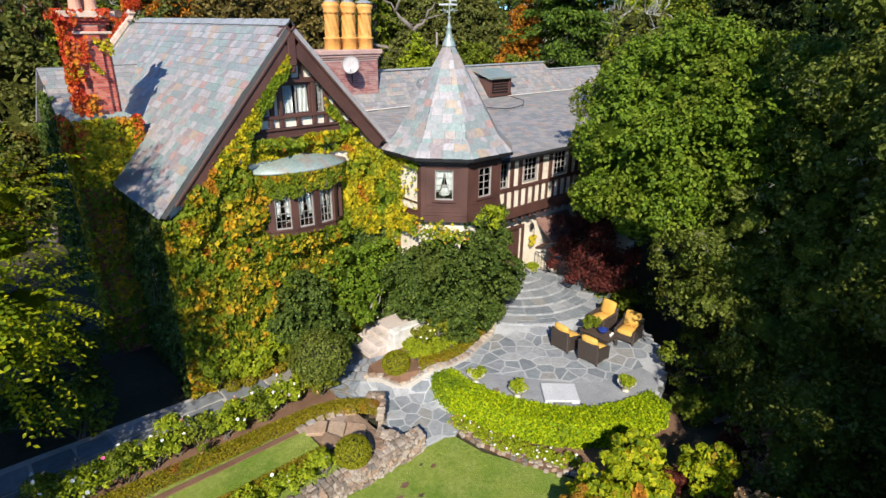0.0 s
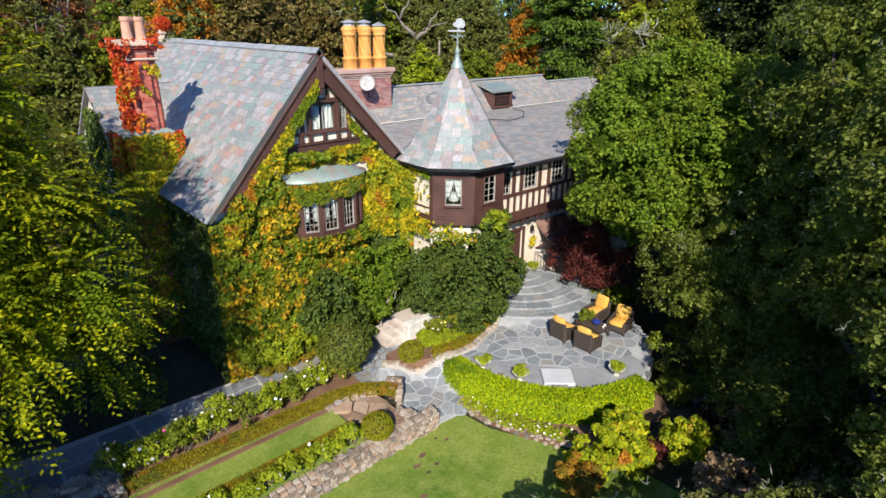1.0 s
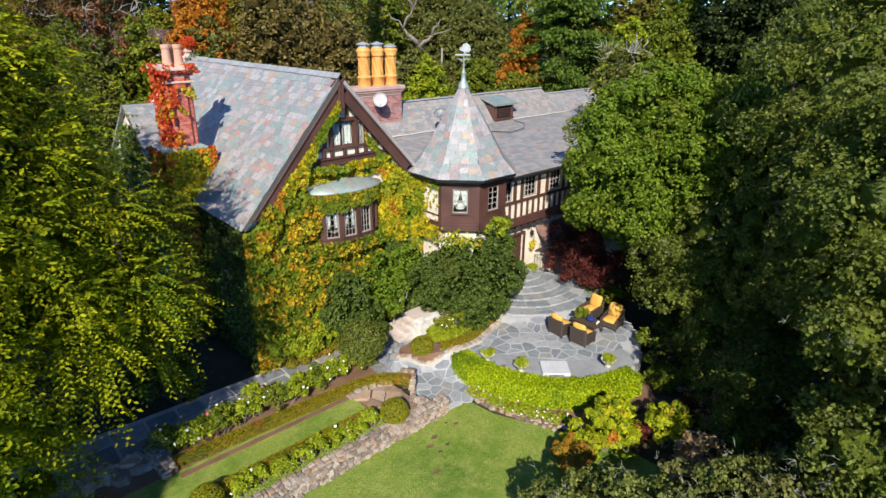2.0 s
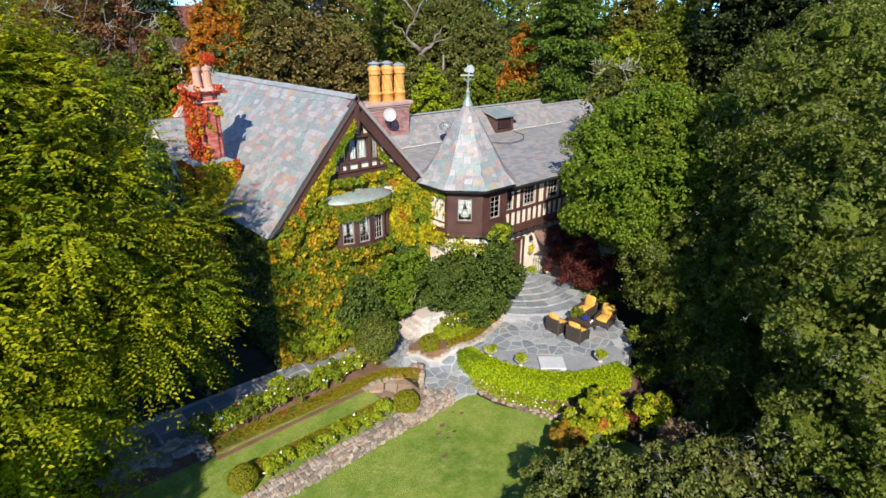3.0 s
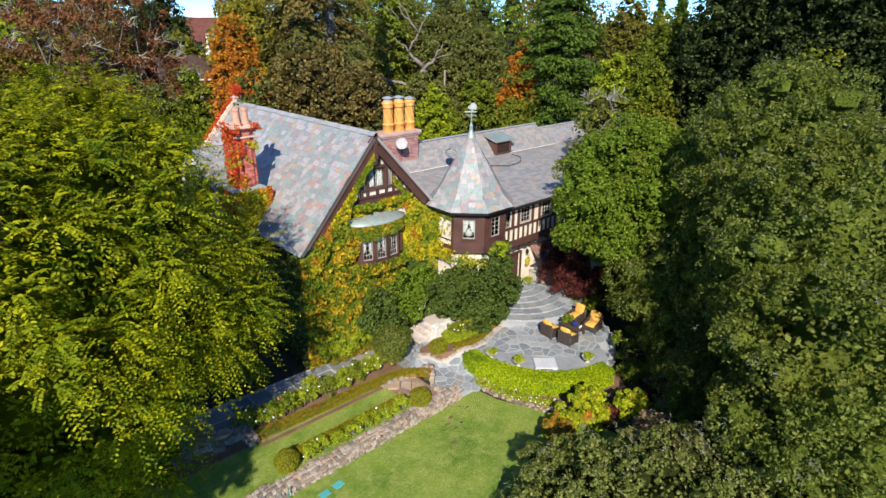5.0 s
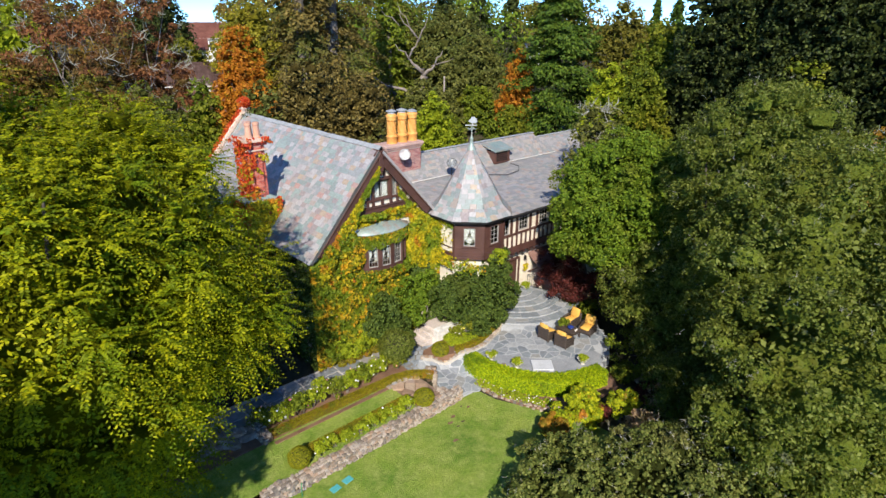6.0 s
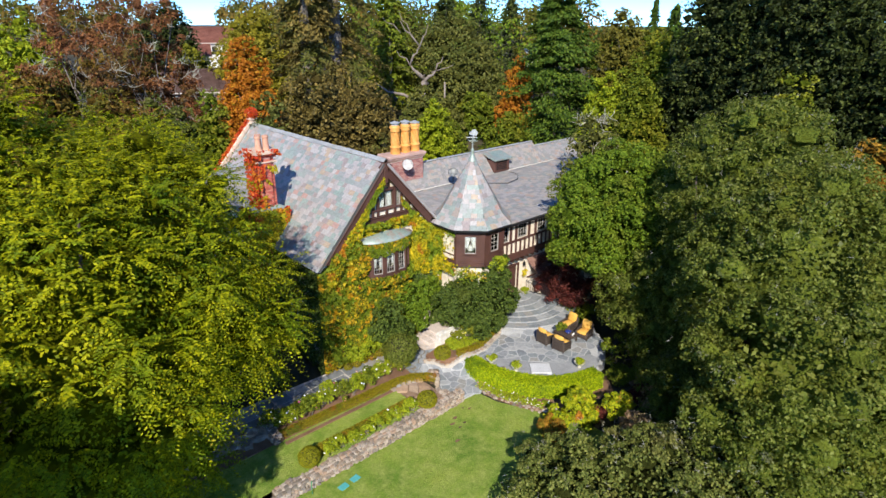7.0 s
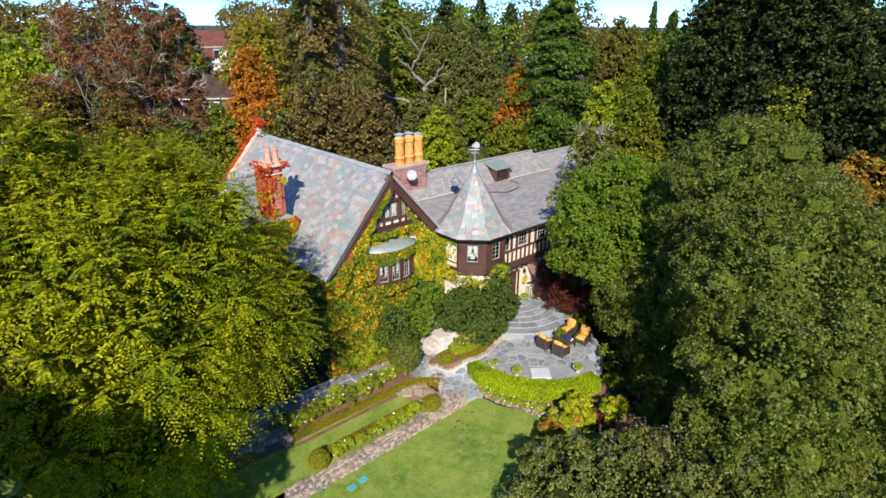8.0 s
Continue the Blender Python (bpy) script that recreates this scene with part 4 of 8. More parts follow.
q, n = slate_quads((24.3, BRK_Y - 0.03, BRK_Z), (1, 0, 0), Vector((0, 20.7 - BRK_Y, 8.83 - BRK_Z)).normalized(), 5.3, 1.56, 0.2, (0.2, 0.36))
lay_slates(q, n, roof_end, None, mat_joined="slate_wing")
roof_plane([(XM0, RIDGE_Y, RIDGE_Z), (24.36, RIDGE_Y, RIDGE_Z), (24.8, 27.0, 6.4), (XM0, 27.0, 6.4)], 0.12, "slate_wing", "rear slate slope")
roof_plane([(24.3, 20.7, 8.83), (29.6, 20.7, 8.83), (29.6, 27.0, 6.3), (24.8, 27.0, 6.3)], 0.12, "slate_wing", "rear slate slope")
beam("ridge_cap", (XM0, RIDGE_Y, RIDGE_Z + 0.04), (24.38, RIDGE_Y, RIDGE_Z + 0.04), 0.2, 0.06, M["lead"], roof_up)
beam("ridge_cap", (24.3, 20.7, 8.87), (29.6, 20.7, 8.87), 0.2, 0.06, M["lead"], roof_end)
beam("flashing", (XM0, BRK_Y - 0.06, BRK_Z + 0.035), (17.5, BRK_Y - 0.06, BRK_Z + 0.035), 0.07, 0.03, M["whitepaint"], roof_up, label="pale metal flashing strip")
beam("flashing", (20.4, BRK_Y - 0.06, BRK_Z + 0.035), (25.5, BRK_Y - 0.06, BRK_Z + 0.035), 0.07, 0.03, M["whitepaint"], roof_up, label="pale metal flashing strip")
bm = bmesh.new()
tube_into(bm, [(20.2, 19.0, 7.9), (20.4, 18.4, 7.78), (19.8, 17.9, 7.66), (18.6, 17.7, 7.62), (17.4, 18.2, 7.72), (16.6, 19.0, 7.88)], [0.02] * 6, 5)
part("cable", bm, M["darkmetal"], roof_low, "black cable lying on the slates")
# dormer
dormer = box("dormer", (19.1, 19.46, 7.9), (20.6, 20.5, 8.72), M["timber"], house, 0.0, label="small brown timber dormer with an open front")
roof_d = roof_plane([(18.95, 19.2, 8.80), (20.75, 19.2, 8.80), (20.75, 20.45, 9.12), (18.95, 20.45, 9.12)], 0.08, "copper", "green copper dormer roof")
# no hole here: a dark panel stands for the shade inside the dormer
box("opening", (19.35, 19.40, 8.06), (20.35, 19.465, 8.62), M["darkmetal"], dormer, label="dark panel standing for the shaded depth behind the louvres")
for z in (8.16, 8.28, 8.40, 8.52):
    beam("slat", (19.36, 19.385, z), (20.34, 19.385, z), 0.02, 0.05, M["timber"], dormer)
box("frame", (19.1, 19.36, 7.92), (20.6, 19.46, 8.05), M["timber"], dormer, 0.01)
for x in (19.16, 20.44):
    box("frame", (x - 0.06, 19.36, 8.05), (x + 0.1, 19.46, 8.72), M["timber"], dormer, 0.01)
# walls of the main wing: half-timbered upper storey on a jetty
UY = 14.1
wall_panel("wall", [(13.0, 4.45), (25.6, 4.45), (25.6, 6.72), (13.0, 6.72)], [rect(14.3, 5.45, 14.75, 6.42), rect(15.6, 5.5, 16.4, 6.5), rect(17.4, 5.5, 18.2, 6.5), rect(19.6, 5.5, 20.4, 6.5)], face_m((0, UY, 0), (0, -1, 0)), 0.22, M["stucco"], house)
for x in (14.52, 16.0, 17.8, 20.0):
    w = 0.43 if x < 15 else 0.78
    window((x, UY, 5.46 if x < 15 else 5.51), (0, -1, 0), w, 0.96, 3 if w > 0.5 else 2, 4, house, "barwhite", True, 0.016, 0.045)
for z0, z1, px in ((4.22, 4.62, 0.10), (5.30, 5.44, 0.07), (6.56, 6.74, 0.07)):
    box("beam", (13.6, UY - px, z0), (25.6, UY, z1), M["timber"], house, 0.012)
for x in (14.18, 14.95, 15.42, 16.6, 17.2, 18.45, 18.9, 19.4, 20.7):
    box("post", (x - 0.1, UY - 0.06, 5.44), (x + 0.1, UY, 6.56), M["timber"], house, 0.012)
for x in np.arange(14.25, 21.5, 0.4):
    box("post", (x - 0.065, UY - 0.06, 4.62), (x + 0.065, UY, 5.30), M["timber"], house, 0.012)
for x in np.arange(14.4, 22, 0.47):
    bm = bmesh.new()
    box_into(bm, (x - 0.09, UY + 0.02, 3.98), (x + 0.09, UY + 0.6, 4.22), None, 0.05)
    part("bracket", bm, M["timber"], house)
box("gutter", (13.9, EV_Y - 0.13, EV_Z - 0.16), (25.6, EV_Y - 0.03, EV_Z - 0.06), M["darkmetal"], house, 0.02)
GY = 14.7
wall_panel("wall", [(12.5, -0.3), (25.6, -0.3), (25.6, 4.45), (12.5, 4.45)], [rect(15.45, 1.24, 16.4, 3.38)], face_m((0, GY, 0), (0, -1, 0)), 0.25, M["stucco"], house)
door = box("door", (15.47, GY + 0.06, 1.26), (16.38, GY + 0.12, 3.36), M["doorwood"], house, 0.0, label="dark brown panelled entrance door")
for x0, x1, z0, z1 in ((15.55, 15.88, 1.4, 2.1), (15.97, 16.3, 1.4, 2.1), (15.55, 15.88, 2.25, 3.2), (15.97, 16.3, 2.25, 3.2)):
    box("panel", (x0, GY + 0.03, z0), (x1, GY + 0.06, z1), M["timber"], door, 0.015)
box("handle", (15.86, GY - 0.02, 2.14), (15.9, GY + 0.05, 2.3), M["darkmetal"], door, 0.01, label="dark metal handle")
for lo, hi in (((15.3, GY - 0.06, 1.24), (15.45, GY, 3.5)), ((16.4, GY - 0.06, 1.24), (16.55, GY, 3.5)), ((15.45, GY - 0.06, 3.38), (16.4, GY, 3.52))):
    box("door_frame", lo, hi, M["timber"], house, 0.012)
box("wall", (25.4, 14.95, -0.3), (25.6, 27, 6.6), M["stucco"], house)
box("wall", (10.7, 26.8, -0.3), (25.6, 27, 6.4), M["stucco"], house)
# porch canopy beside the door
pc = roof_plane([(17.35, 13.75, 2.75), (19.4, 13.75, 2.75), (19.4, 14.7, 3.55), (17.35, 14.7, 3.55)], 0.09, "tile", "small pinkish-brown shingled porch canopy")
beam("bracket", (17.45, 14.7, 2.2), (17.45, 13.9, 2.75), 0.09, 0.09, M["timber"], house)
bm = bmesh.new()
tube_into(bm, [(13.55, 13.62, 6.6), (13.55, 13.75, 6.3), (13.6, 13.98, 6.1), (13.6, 13.98, 4.6), (13.6, 14.5, 4.3), (13.6, 14.6, 1.2)], [0.05] * 6, 8)
part("downpipe", bm, M["darkmetal"], house)

# turret
TX, TY = 12.66, 15.12


def octagon(a):
    r = a / math.cos(math.pi / 8)
    return [(TX + r * math.cos(math.pi / 8 + i * math.pi / 4), TY + r * math.sin(math.pi / 8 + i * math.pi / 4)) for i in range(8)]


def oct_side(i):
    """Outward normal of side i."""
    t = math.pi / 4 * (i + 1)
    return Vector((math.cos(t), math.sin(t), 0))


PROFILE = [(2.22, 7.15), (1.70, 7.68), (0.0, 10.75)]
bm = bmesh.new()
prev = None
for a, z in PROFILE[:2]:
    r = [bm.verts.new((x, y, z)) for x, y in octagon(a)]
    if prev:
        for i in range(8):
            bm.faces.new((prev[i], prev[(i + 1) % 8], r[(i + 1) % 8], r[i]))
    else:
        bm.faces.new(r[::-1])
    prev = r
top = bm.verts.new((TX, TY, 10.75))
for i in range(8):
    bm.faces.new((prev[i], prev[(i + 1) % 8], top))
turret_roof = part("roof", bm, M["underlay"], house, "octagonal slate spire roof on the turret")
half = math.tan(math.pi / 8)
for i in range(8):
    nrm = oct_side(i)
    u = Vector((0, 0, 1)).cross(nrm)
    for (a0, z0), (a1, z1) in zip(PROFILE, PROFILE[1:]):
        o = Vector((TX, TY, z0)) + nrm * a0
        v = Vector((TX, TY, z1)) + nrm * a1 - o
        L = v.length
        v.normalize()
        q, n = slate_quads(o, u, v, 1, L, 0.26, (0.26, 0.46), clip=lambda s, a0=a0, a1=a1, L=L: (-half * (a0 + (a1 - a0) * s / L), half * (a0 + (a1 - a0) * s / L)), lift=0.005)
        lay_slates(q, n, turret_roof, (lambda p: True) if i in (3, 4, 5) else None)
for i in range(8):
    a, b = octagon(2.2)[i], octagon(2.2)[(i + 1) % 8]
    beam("gutter", (*a, 7.08), (*b, 7.08), 0.09, 0.09, M["darkmetal"], house)
for i in range(8):
    nrm = oct_side(i)
    fm = face_m(Vector((TX, TY, 0)) + nrm * 1.85, nrm)
    hw = 1.85 * half
    if i in (3, 4, 5, 6):
        holes = [rect(-0.31, 5.68, 0.31, 6.70)] if i in (4, 5) else []
        wall_panel("wall", rect(-hw, 5.05, hw, 7.1), holes, fm, 0.18, M["timber"] if i != 3 else M["stucco"], house)
        for lo, hi, nm in (((-hw, 6.90, 0), (hw, 7.08, 0.06), "frieze"), ((-hw, 6.78, 0), (hw, 6.84, 0.035), "moulding"), ((-hw, 5.50, 0), (hw, 5.56, 0.03), "moulding"),
                           ((-hw, 5.16, 0), (hw, 5.26, 0.04), "rail"), ((-hw, 4.95, -0.1), (hw, 5.16, 0.09), "skirt"),
                           ((-hw, 5.26, 0), (-hw + 0.16, 6.78, 0.025), "post"), ((hw - 0.16, 5.26, 0), (hw, 6.78, 0.025), "post")):
            bm = bmesh.new()
            box_into(bm, lo, hi, fm)
            part(nm, bm, M["timber"], house)
        if i in (4, 5):
            c = Vector((TX, TY, 5.69)) + nrm * 1.85
            win = window(c, nrm, 0.62, 1.02, 2, 4, house, "barwhite", True, 0.014, 0.04)
            for lo, hi in (((-0.38, -0.07, 0), (0.38, 0.0, 0.08)), ((-0.37, 0, 0), (-0.30, 1.05, 0.045)), ((0.30, 0, 0), (0.37, 1.05, 0.045)), ((-0.30, 1.0, 0), (0.30, 1.07, 0.045))):
                bm = bmesh.new()
                box_into(bm, lo, hi, face_m(c, nrm))
                part("trim", bm, M["timber"], win)
            bm = bmesh.new()
            m0 = face_m(c - nrm * 0.3, nrm)
            prof = [(0.19, 0.12), (0.20, 0.16), (0.13, 0.30), (0.09, 0.40)]
            rr = [[bm.verts.new(m0 @ Vector((r * math.cos(t), y, r * math.sin(t)))) for t in (2 * math.pi * k / 16 for k in range(16))] for r, y in prof]
            for r0, r1 in zip(rr, rr[1:]):
                for k in range(16):
                    bm.faces.new((r0[k], r0[(k + 1) % 16], r1[(k + 1) % 16], r1[k]))
            part("shade", bm, M["lace"], win, "white lampshade behind the glass", True)
    else:
        wall_panel("wall", rect(-hw, 5.05, hw, 7.1), [], fm, 0.18, M["timber"], house)
bm = bmesh.new()
slab_polygon(bm, octagon(1.62), -0.3, 5.05)
part("wall", bm, M["stucco"], house)
box("wall", (10.55, 15.9, -0.3), (12.0, 16.6, 7.0), M["stucco"], house)
# copper finial and weathervane
bm = bmesh.new()
prof = [(0.24, 10.42), (0.20, 10.55), (0.11, 10.72), (0.085, 10.95), (0.12, 11.0), (0.06, 11.06), (0.035, 11.25), (0.07, 11.3), (0.025, 11.36), (0.02, 11.75)]
rr = [[bm.verts.new((TX + r * math.cos(t), TY + r * math.sin(t), z)) for t in (2 * math.pi * k / 8 for k in range(8))] for r, z in prof]
for r0, r1 in zip(rr, rr[1:]):
    for k in range(8):
        bm.faces.new((r0[k], r0[(k + 1) % 8], r1[(k + 1) % 8], r1[k]))
bm.faces.new(rr[-1])
vane = part("weathervane", bm, M["copper"], house, "green copper finial with a weathervane", True)
for t in range(4):
    dx, dy = math.cos(t * math.pi / 2 + 0.4), math.sin(t * math.pi / 2 + 0.4)
    beam("arm", (TX, TY, 11.52), (TX + 0.3 * dx, TY + 0.3 * dy, 11.52), 0.025, 0.025, M["copper"], vane, bevel=0)
bm = bmesh.new()
tube_into(bm, [(TX + 0.2 * math.cos(t), TY + 0.2 * math.sin(t), 11.5 + 0.06 * math.sin(3 * t)) for t in np.linspace(0, 2 * math.pi, 16)], [0.018] * 16, 5)
part("ring", bm, M["copper"], vane)
bm = bmesh.new()
tu = Vector((0.75, -0.66, 0))
sil = [(-0.34, 0.0), (0.26, 0.0), (0.26, 0.05), (0.06, 0.06), (0.06, 0.14), (0.20, 0.12), (0.27, 0.22), (0.24, 0.36), (0.12, 0.46), (-0.03, 0.44), (-0.08, 0.34), (-0.17, 0.30), (-0.19, 0.22), (-0.10, 0.16), (0.0, 0.14), (0.0, 0.06), (-0.34, 0.05)]
fr = [bm.verts.new(Vector((TX, TY, 11.66)) + tu * x + Vector((0, 0, y)) + Vector((0.66, 0.75, 0)) * 0.012) for x, y in sil]
bk = [bm.verts.new(Vector((TX, TY, 11.66)) + tu * x + Vector((0, 0, y)) - Vector((0.66, 0.75, 0)) * 0.012) for x, y in sil]
bm.faces.new(fr)
bm.faces.new(bk[::-1])
for k in range(len(sil)):
    bm.faces.new((fr[k], bk[k], bk[(k + 1) % len(sil)], fr[(k + 1) % len(sil)]))
bmesh.ops.recalc_face_normals(bm, faces=list(bm.faces))
part("vane", bm, M["lead"], vane, "pale blue-grey tree-shaped metal vane")


# chimneys
def brick_quads(o, u, v, n, U, V):
    o, u, v, n = (np.array(a, float) for a in (o, u, v, n))
    out, k = [], 0
    while (k + 1) * 0.078 <= V + 0.01:
        x = -0.11 * (k % 2)
        while x < U - 0.02:
            x0, x1 = max(x, 0), min(x + 0.205, U)
            h = 0.012 + RNG.uniform(-0.003, 0.004)
            if x1 - x0 > 0.03:
                b = o + n * h
                out.append([b + u * x0 + v * k * 0.078, b + u * x1 + v * k * 0.078, b + u * x1 + v * (k * 0.078 + 0.064), b + u * x0 + v * (k * 0.078 + 0.064)])
            x += 0.218
        k += 1
    return np.array(out)


def brick_shaft(lo, hi, mat, parent, name, label=""):
    """A brick shaft: a mortar core with courses of bricks on its four sides."""
    core = box(name, lo, hi, M["mortar"], parent, label=label)
    qs, ns = [], []
    for o, u, n, U in (((lo[0], lo[1], lo[2]), (1, 0, 0), (0, -1, 0), hi[0] - lo[0]), ((lo[0], hi[1], lo[2]), (0, -1, 0), (-1, 0, 0), hi[1] - lo[1]),
                       ((hi[0], lo[1], lo[2]), (0, 1, 0), (1, 0, 0), hi[1] - lo[1]), ((hi[0], hi[1], lo[2]), (-1, 0, 0), (0, 1, 0), hi[0] - lo[0])):
        q = brick_quads(o, u, (0, 0, 1), n, U, hi[2] - lo[2])
        qs.append(q)
        ns.append(np.tile(np.array([n], float), (len(q), 1)))
    tagged(mesh_object("bricks", blocks_mesh("bricks", np.concatenate(qs), np.concatenate(ns), 0.012), M[mat], core), kind="stuff")
    return core


ch = brick_shaft((3.0, 20.8, 8.3), (3.82, 21.62, 10.98), "brick", house, "chimney", "red brick chimney with red and orange vine")
brick_shaft((2.9, 21.0, 8.3), (3.92, 21.42, 10.98), "brick", ch, "pilaster")
brick_shaft((3.2, 20.7, 8.3), (3.62, 21.72, 10.98), "brick", ch, "pilaster")
for z0, z1, g, mt in ((10.72, 10.80, 0.16, "copingstone"), (10.98, 11.08, 0.14, "brick"), (11.08, 11.18, 0.22, "brick"), (11.18, 11.36, 0.30, "copingstone")):
    box("band", (3.0 - g, 20.8 - g, z0), (3.82 + g, 21.62 + g, z1), M[mt], ch, 0.02)
for x, y in ((3.2, 21.0), (3.62, 21.0), (3.41, 21.42)):
    bm = bmesh.new()
    tube_into(bm, [(x, y, 11.36), (x, y, 11.5), (x, y, 11.9), (x, y, 11.98), (x, y, 12.08)], [0.19, 0.165, 0.14, 0.17, 0.16], 12)
    part("pot", bm, M["potclay"], ch, "pinkish clay chimney pot")
breast = brick_shaft((2.5, 20.6, 0.2), (4.2, 21.9, 8.15), "brick", house, "chimney_breast", "vine-covered brick chimney breast")
bm = bmesh.new()
lowr = [(2.42, 20.52), (4.28, 20.52), (4.28, 21.98), (2.42, 21.98)]
upr = [(2.9, 20.72), (3.92, 20.72), (3.92, 21.7), (2.9, 21.7)]
a = [bm.verts.new((x, y, 8.15)) for x, y in lowr]
b = [bm.verts.new((x, y, 8.22)) for x, y in lowr]
c = [bm.verts.new((x, y, 8.42)) for x, y in upr]
bm.faces.new(a[::-1])
bm.faces.new(c)
for r0, r1 in ((a, b), (b, c)):
    for k in range(4):
        bm.faces.new((r0[k], r0[(k + 1) % 4], r1[(k + 1) % 4], r1[k]))
part("shoulder", bm, M["copper"], breast, "weathered green shoulder flashing")
# central stack with three twisted pots
st = brick_shaft((10.7, 19.95, 7.4), (13.2, 20.85, 9.78), "brick_pale", house, "chimney", "pale brick stack with three twisted yellow pots")
for z0, z1, g in ((9.78, 9.86, 0.05), (9.86, 9.96, 0.10), (9.96, 10.14, 0.16)):
    box("band", (10.7 - g, 19.95 - g, z0), (13.2 + g, 20.85 + g, z1), M["brickcap"], st, 0.03)


def twisted_pot(x, y, z, hooded, parent):
    bm = bmesh.new()
    prof = [(0.30, 0.0), (0.30, 0.36), (0.33, 0.38), (0.33, 0.42), (0.265, 0.46)]
    prof += [(0.25, 0.46 + 0.82 * k / 14) for k in range(15)]
    prof += [(0.285, 1.30), (0.30, 1.36), (0.27, 1.40), (0.34, 1.52), (0.34, 1.58), (0.26, 1.64), (0.24, 1.68)]
    N = 32
    rr = []
    for r, h in prof:
        ring = []
        for k in range(N):
            t = 2 * math.pi * k / N
            rad = r
            if 0.465 < h < 1.285:
                rad = r + 0.028 * math.sin(7 * t + (h - 0.46) * 9.5)
            if h < 0.43:
                rad = r / max(abs(math.cos((t + math.pi / 8) % (math.pi / 4) - math.pi / 8)), 0.2) * 0.97
            ring.append(bm.verts.new((x + rad * math.cos(t), y + rad * math.sin(t), z + h)))
        rr.append(ring)
    for r0, r1 in zip(rr, rr[1:]):
        for k in range(N):
            bm.faces.new((r0[k], r0[(k + 1) % N], r1[(k + 1) % N], r1[k]))
    bm.faces.new(rr[-1])
    pot = part("chimney_pot", bm, M["terracotta"], parent, "twisted yellow terracotta chimney pot", True)
    bm = bmesh.new()
    if hooded:
        tube_into(bm, [(x, y, z + 1.66), (x, y, z + 1.80)], [0.23, 0.23], 14)
        tube_into(bm, [(x, y, z + 1.80), (x, y, z + 1.83), (x, y, z + 1.92)], [0.31, 0.31, 0.04], 14)
    else:
        tube_into(bm, [(x, y, z + 1.67), (x, y, z + 1.71), (x, y, z + 1.82)], [0.31, 0.31, 0.04], 14)
    part("cap", bm, M["lead"], pot, "grey metal cap")


for x, hd in ((11.46, True), (12.21, True), (12.95, False)):
    twisted_pot(x, 20.4, 10.14, hd, st)


def dish(o, n, r, mat, label):
    """A satellite dish on a bracket."""
    n = Vector(n).normalized()
    qn = n.to_track_quat('Z', 'Y')
    root = empty("satellite_dish", label, "dish", o)
    bm = bmesh.new()
    rr = []
    for k in range(6):
        a = r * k / 5
        rr.append([bm.verts.new(qn @ Vector((a * math.cos(t), a * math.sin(t), 0.35 * a * a / r))) for t in (2 * math.pi * j / 20 for j in range(20))] if k else [bm.verts.new((0, 0, 0))])
    for j in range(20):
        bm.faces.new((rr[0][0], rr[1][j], rr[1][(j + 1) % 20]))
    for r0, r1 in zip(rr[1:], rr[2:]):
        for j in range(20):
            bm.faces.new((r0[j], r1[j], r1[(j + 1) % 20], r0[(j + 1) % 20]))
    bmesh.ops.solidify(bm, geom=list(bm.faces), thickness=0.015)
    part("reflector", bm, M[mat], root, smooth=True)
    bm = bmesh.new()
    tube_into(bm, [qn @ Vector((0, -r * 0.8, 0.06)), qn @ Vector((0, -r * 0.75, 0.14)), qn @ Vector((0, -r * 0.55, 0.2))], [0.01] * 3, 6)
    part("feed_arm", bm, M["lead"], root)
    bm = bmesh.new()
    tube_into(bm, [(0, 0, 0), tuple(-n * 0.25), tuple(-n * 0.3 + Vector((0, 0, -0.5)))], [0.025] * 3, 6)
    part("bracket", bm, M["darkmetal"], root)


dish((11.62, 19.45, 9.60), (-0.6, -0.75, 0.35), 0.33, "lace", "round white satellite dish beside the brick stack")
dish((14.6, 18.7, 8.75), (-0.45, -0.5, 0.75), 0.33, "lead", "grey-blue satellite dish on the slate roof")

# low wing behind the left chimney
roof_w = roof_plane([(2.55, 22.3, 6.9), (6.2, 22.3, 6.9), (6.2, 26.0, 9.5), (2.55, 26.0, 9.5)], 0.12, "underlay", "grey slate roof of the low side wing")
q, n = slate_quads((2.55, 22.27, 6.88), (1, 0, 0), Vector((0, 3.7, 2.6)).normalized(), 3.6, 4.5, 0.24, (0.22, 0.4))
lay_slates(q, n, roof_w, None, mat_joined="slate_wing")
roof_plane([(2.55, 26.0, 9.5), (6.2, 26.0, 9.5), (6.2, 29.7, 6.9), (2.55, 29.7, 6.9)], 0.12, "slate_wing", "rear slate slope")
wall_panel("wall", [(-29.4, 0.2), (-22.6, 0.2), (-22.6, 7.0), (-26.0, 9.35), (-29.4, 7.0)], [], face_m((2.75, 0, 0), (-1, 0, 0)), 0.25, M["stucco"], house)
box("wall", (2.75, 22.6, 0.2), (3.5, 22.85, 7.0), M["stucco"], house)


# ---- vines ----
def inside(poly, x, y):
    r = False
    j = len(poly) - 1
    for i in range(len(poly)):
        if (poly[i][1] > y) != (poly[j][1] > y) and x < (poly[j][0] - poly[i][0]) * (y - poly[i][1]) / (poly[j][1] - poly[i][1]) + poly[i][0]:
            r = not r
        j = i
    return r


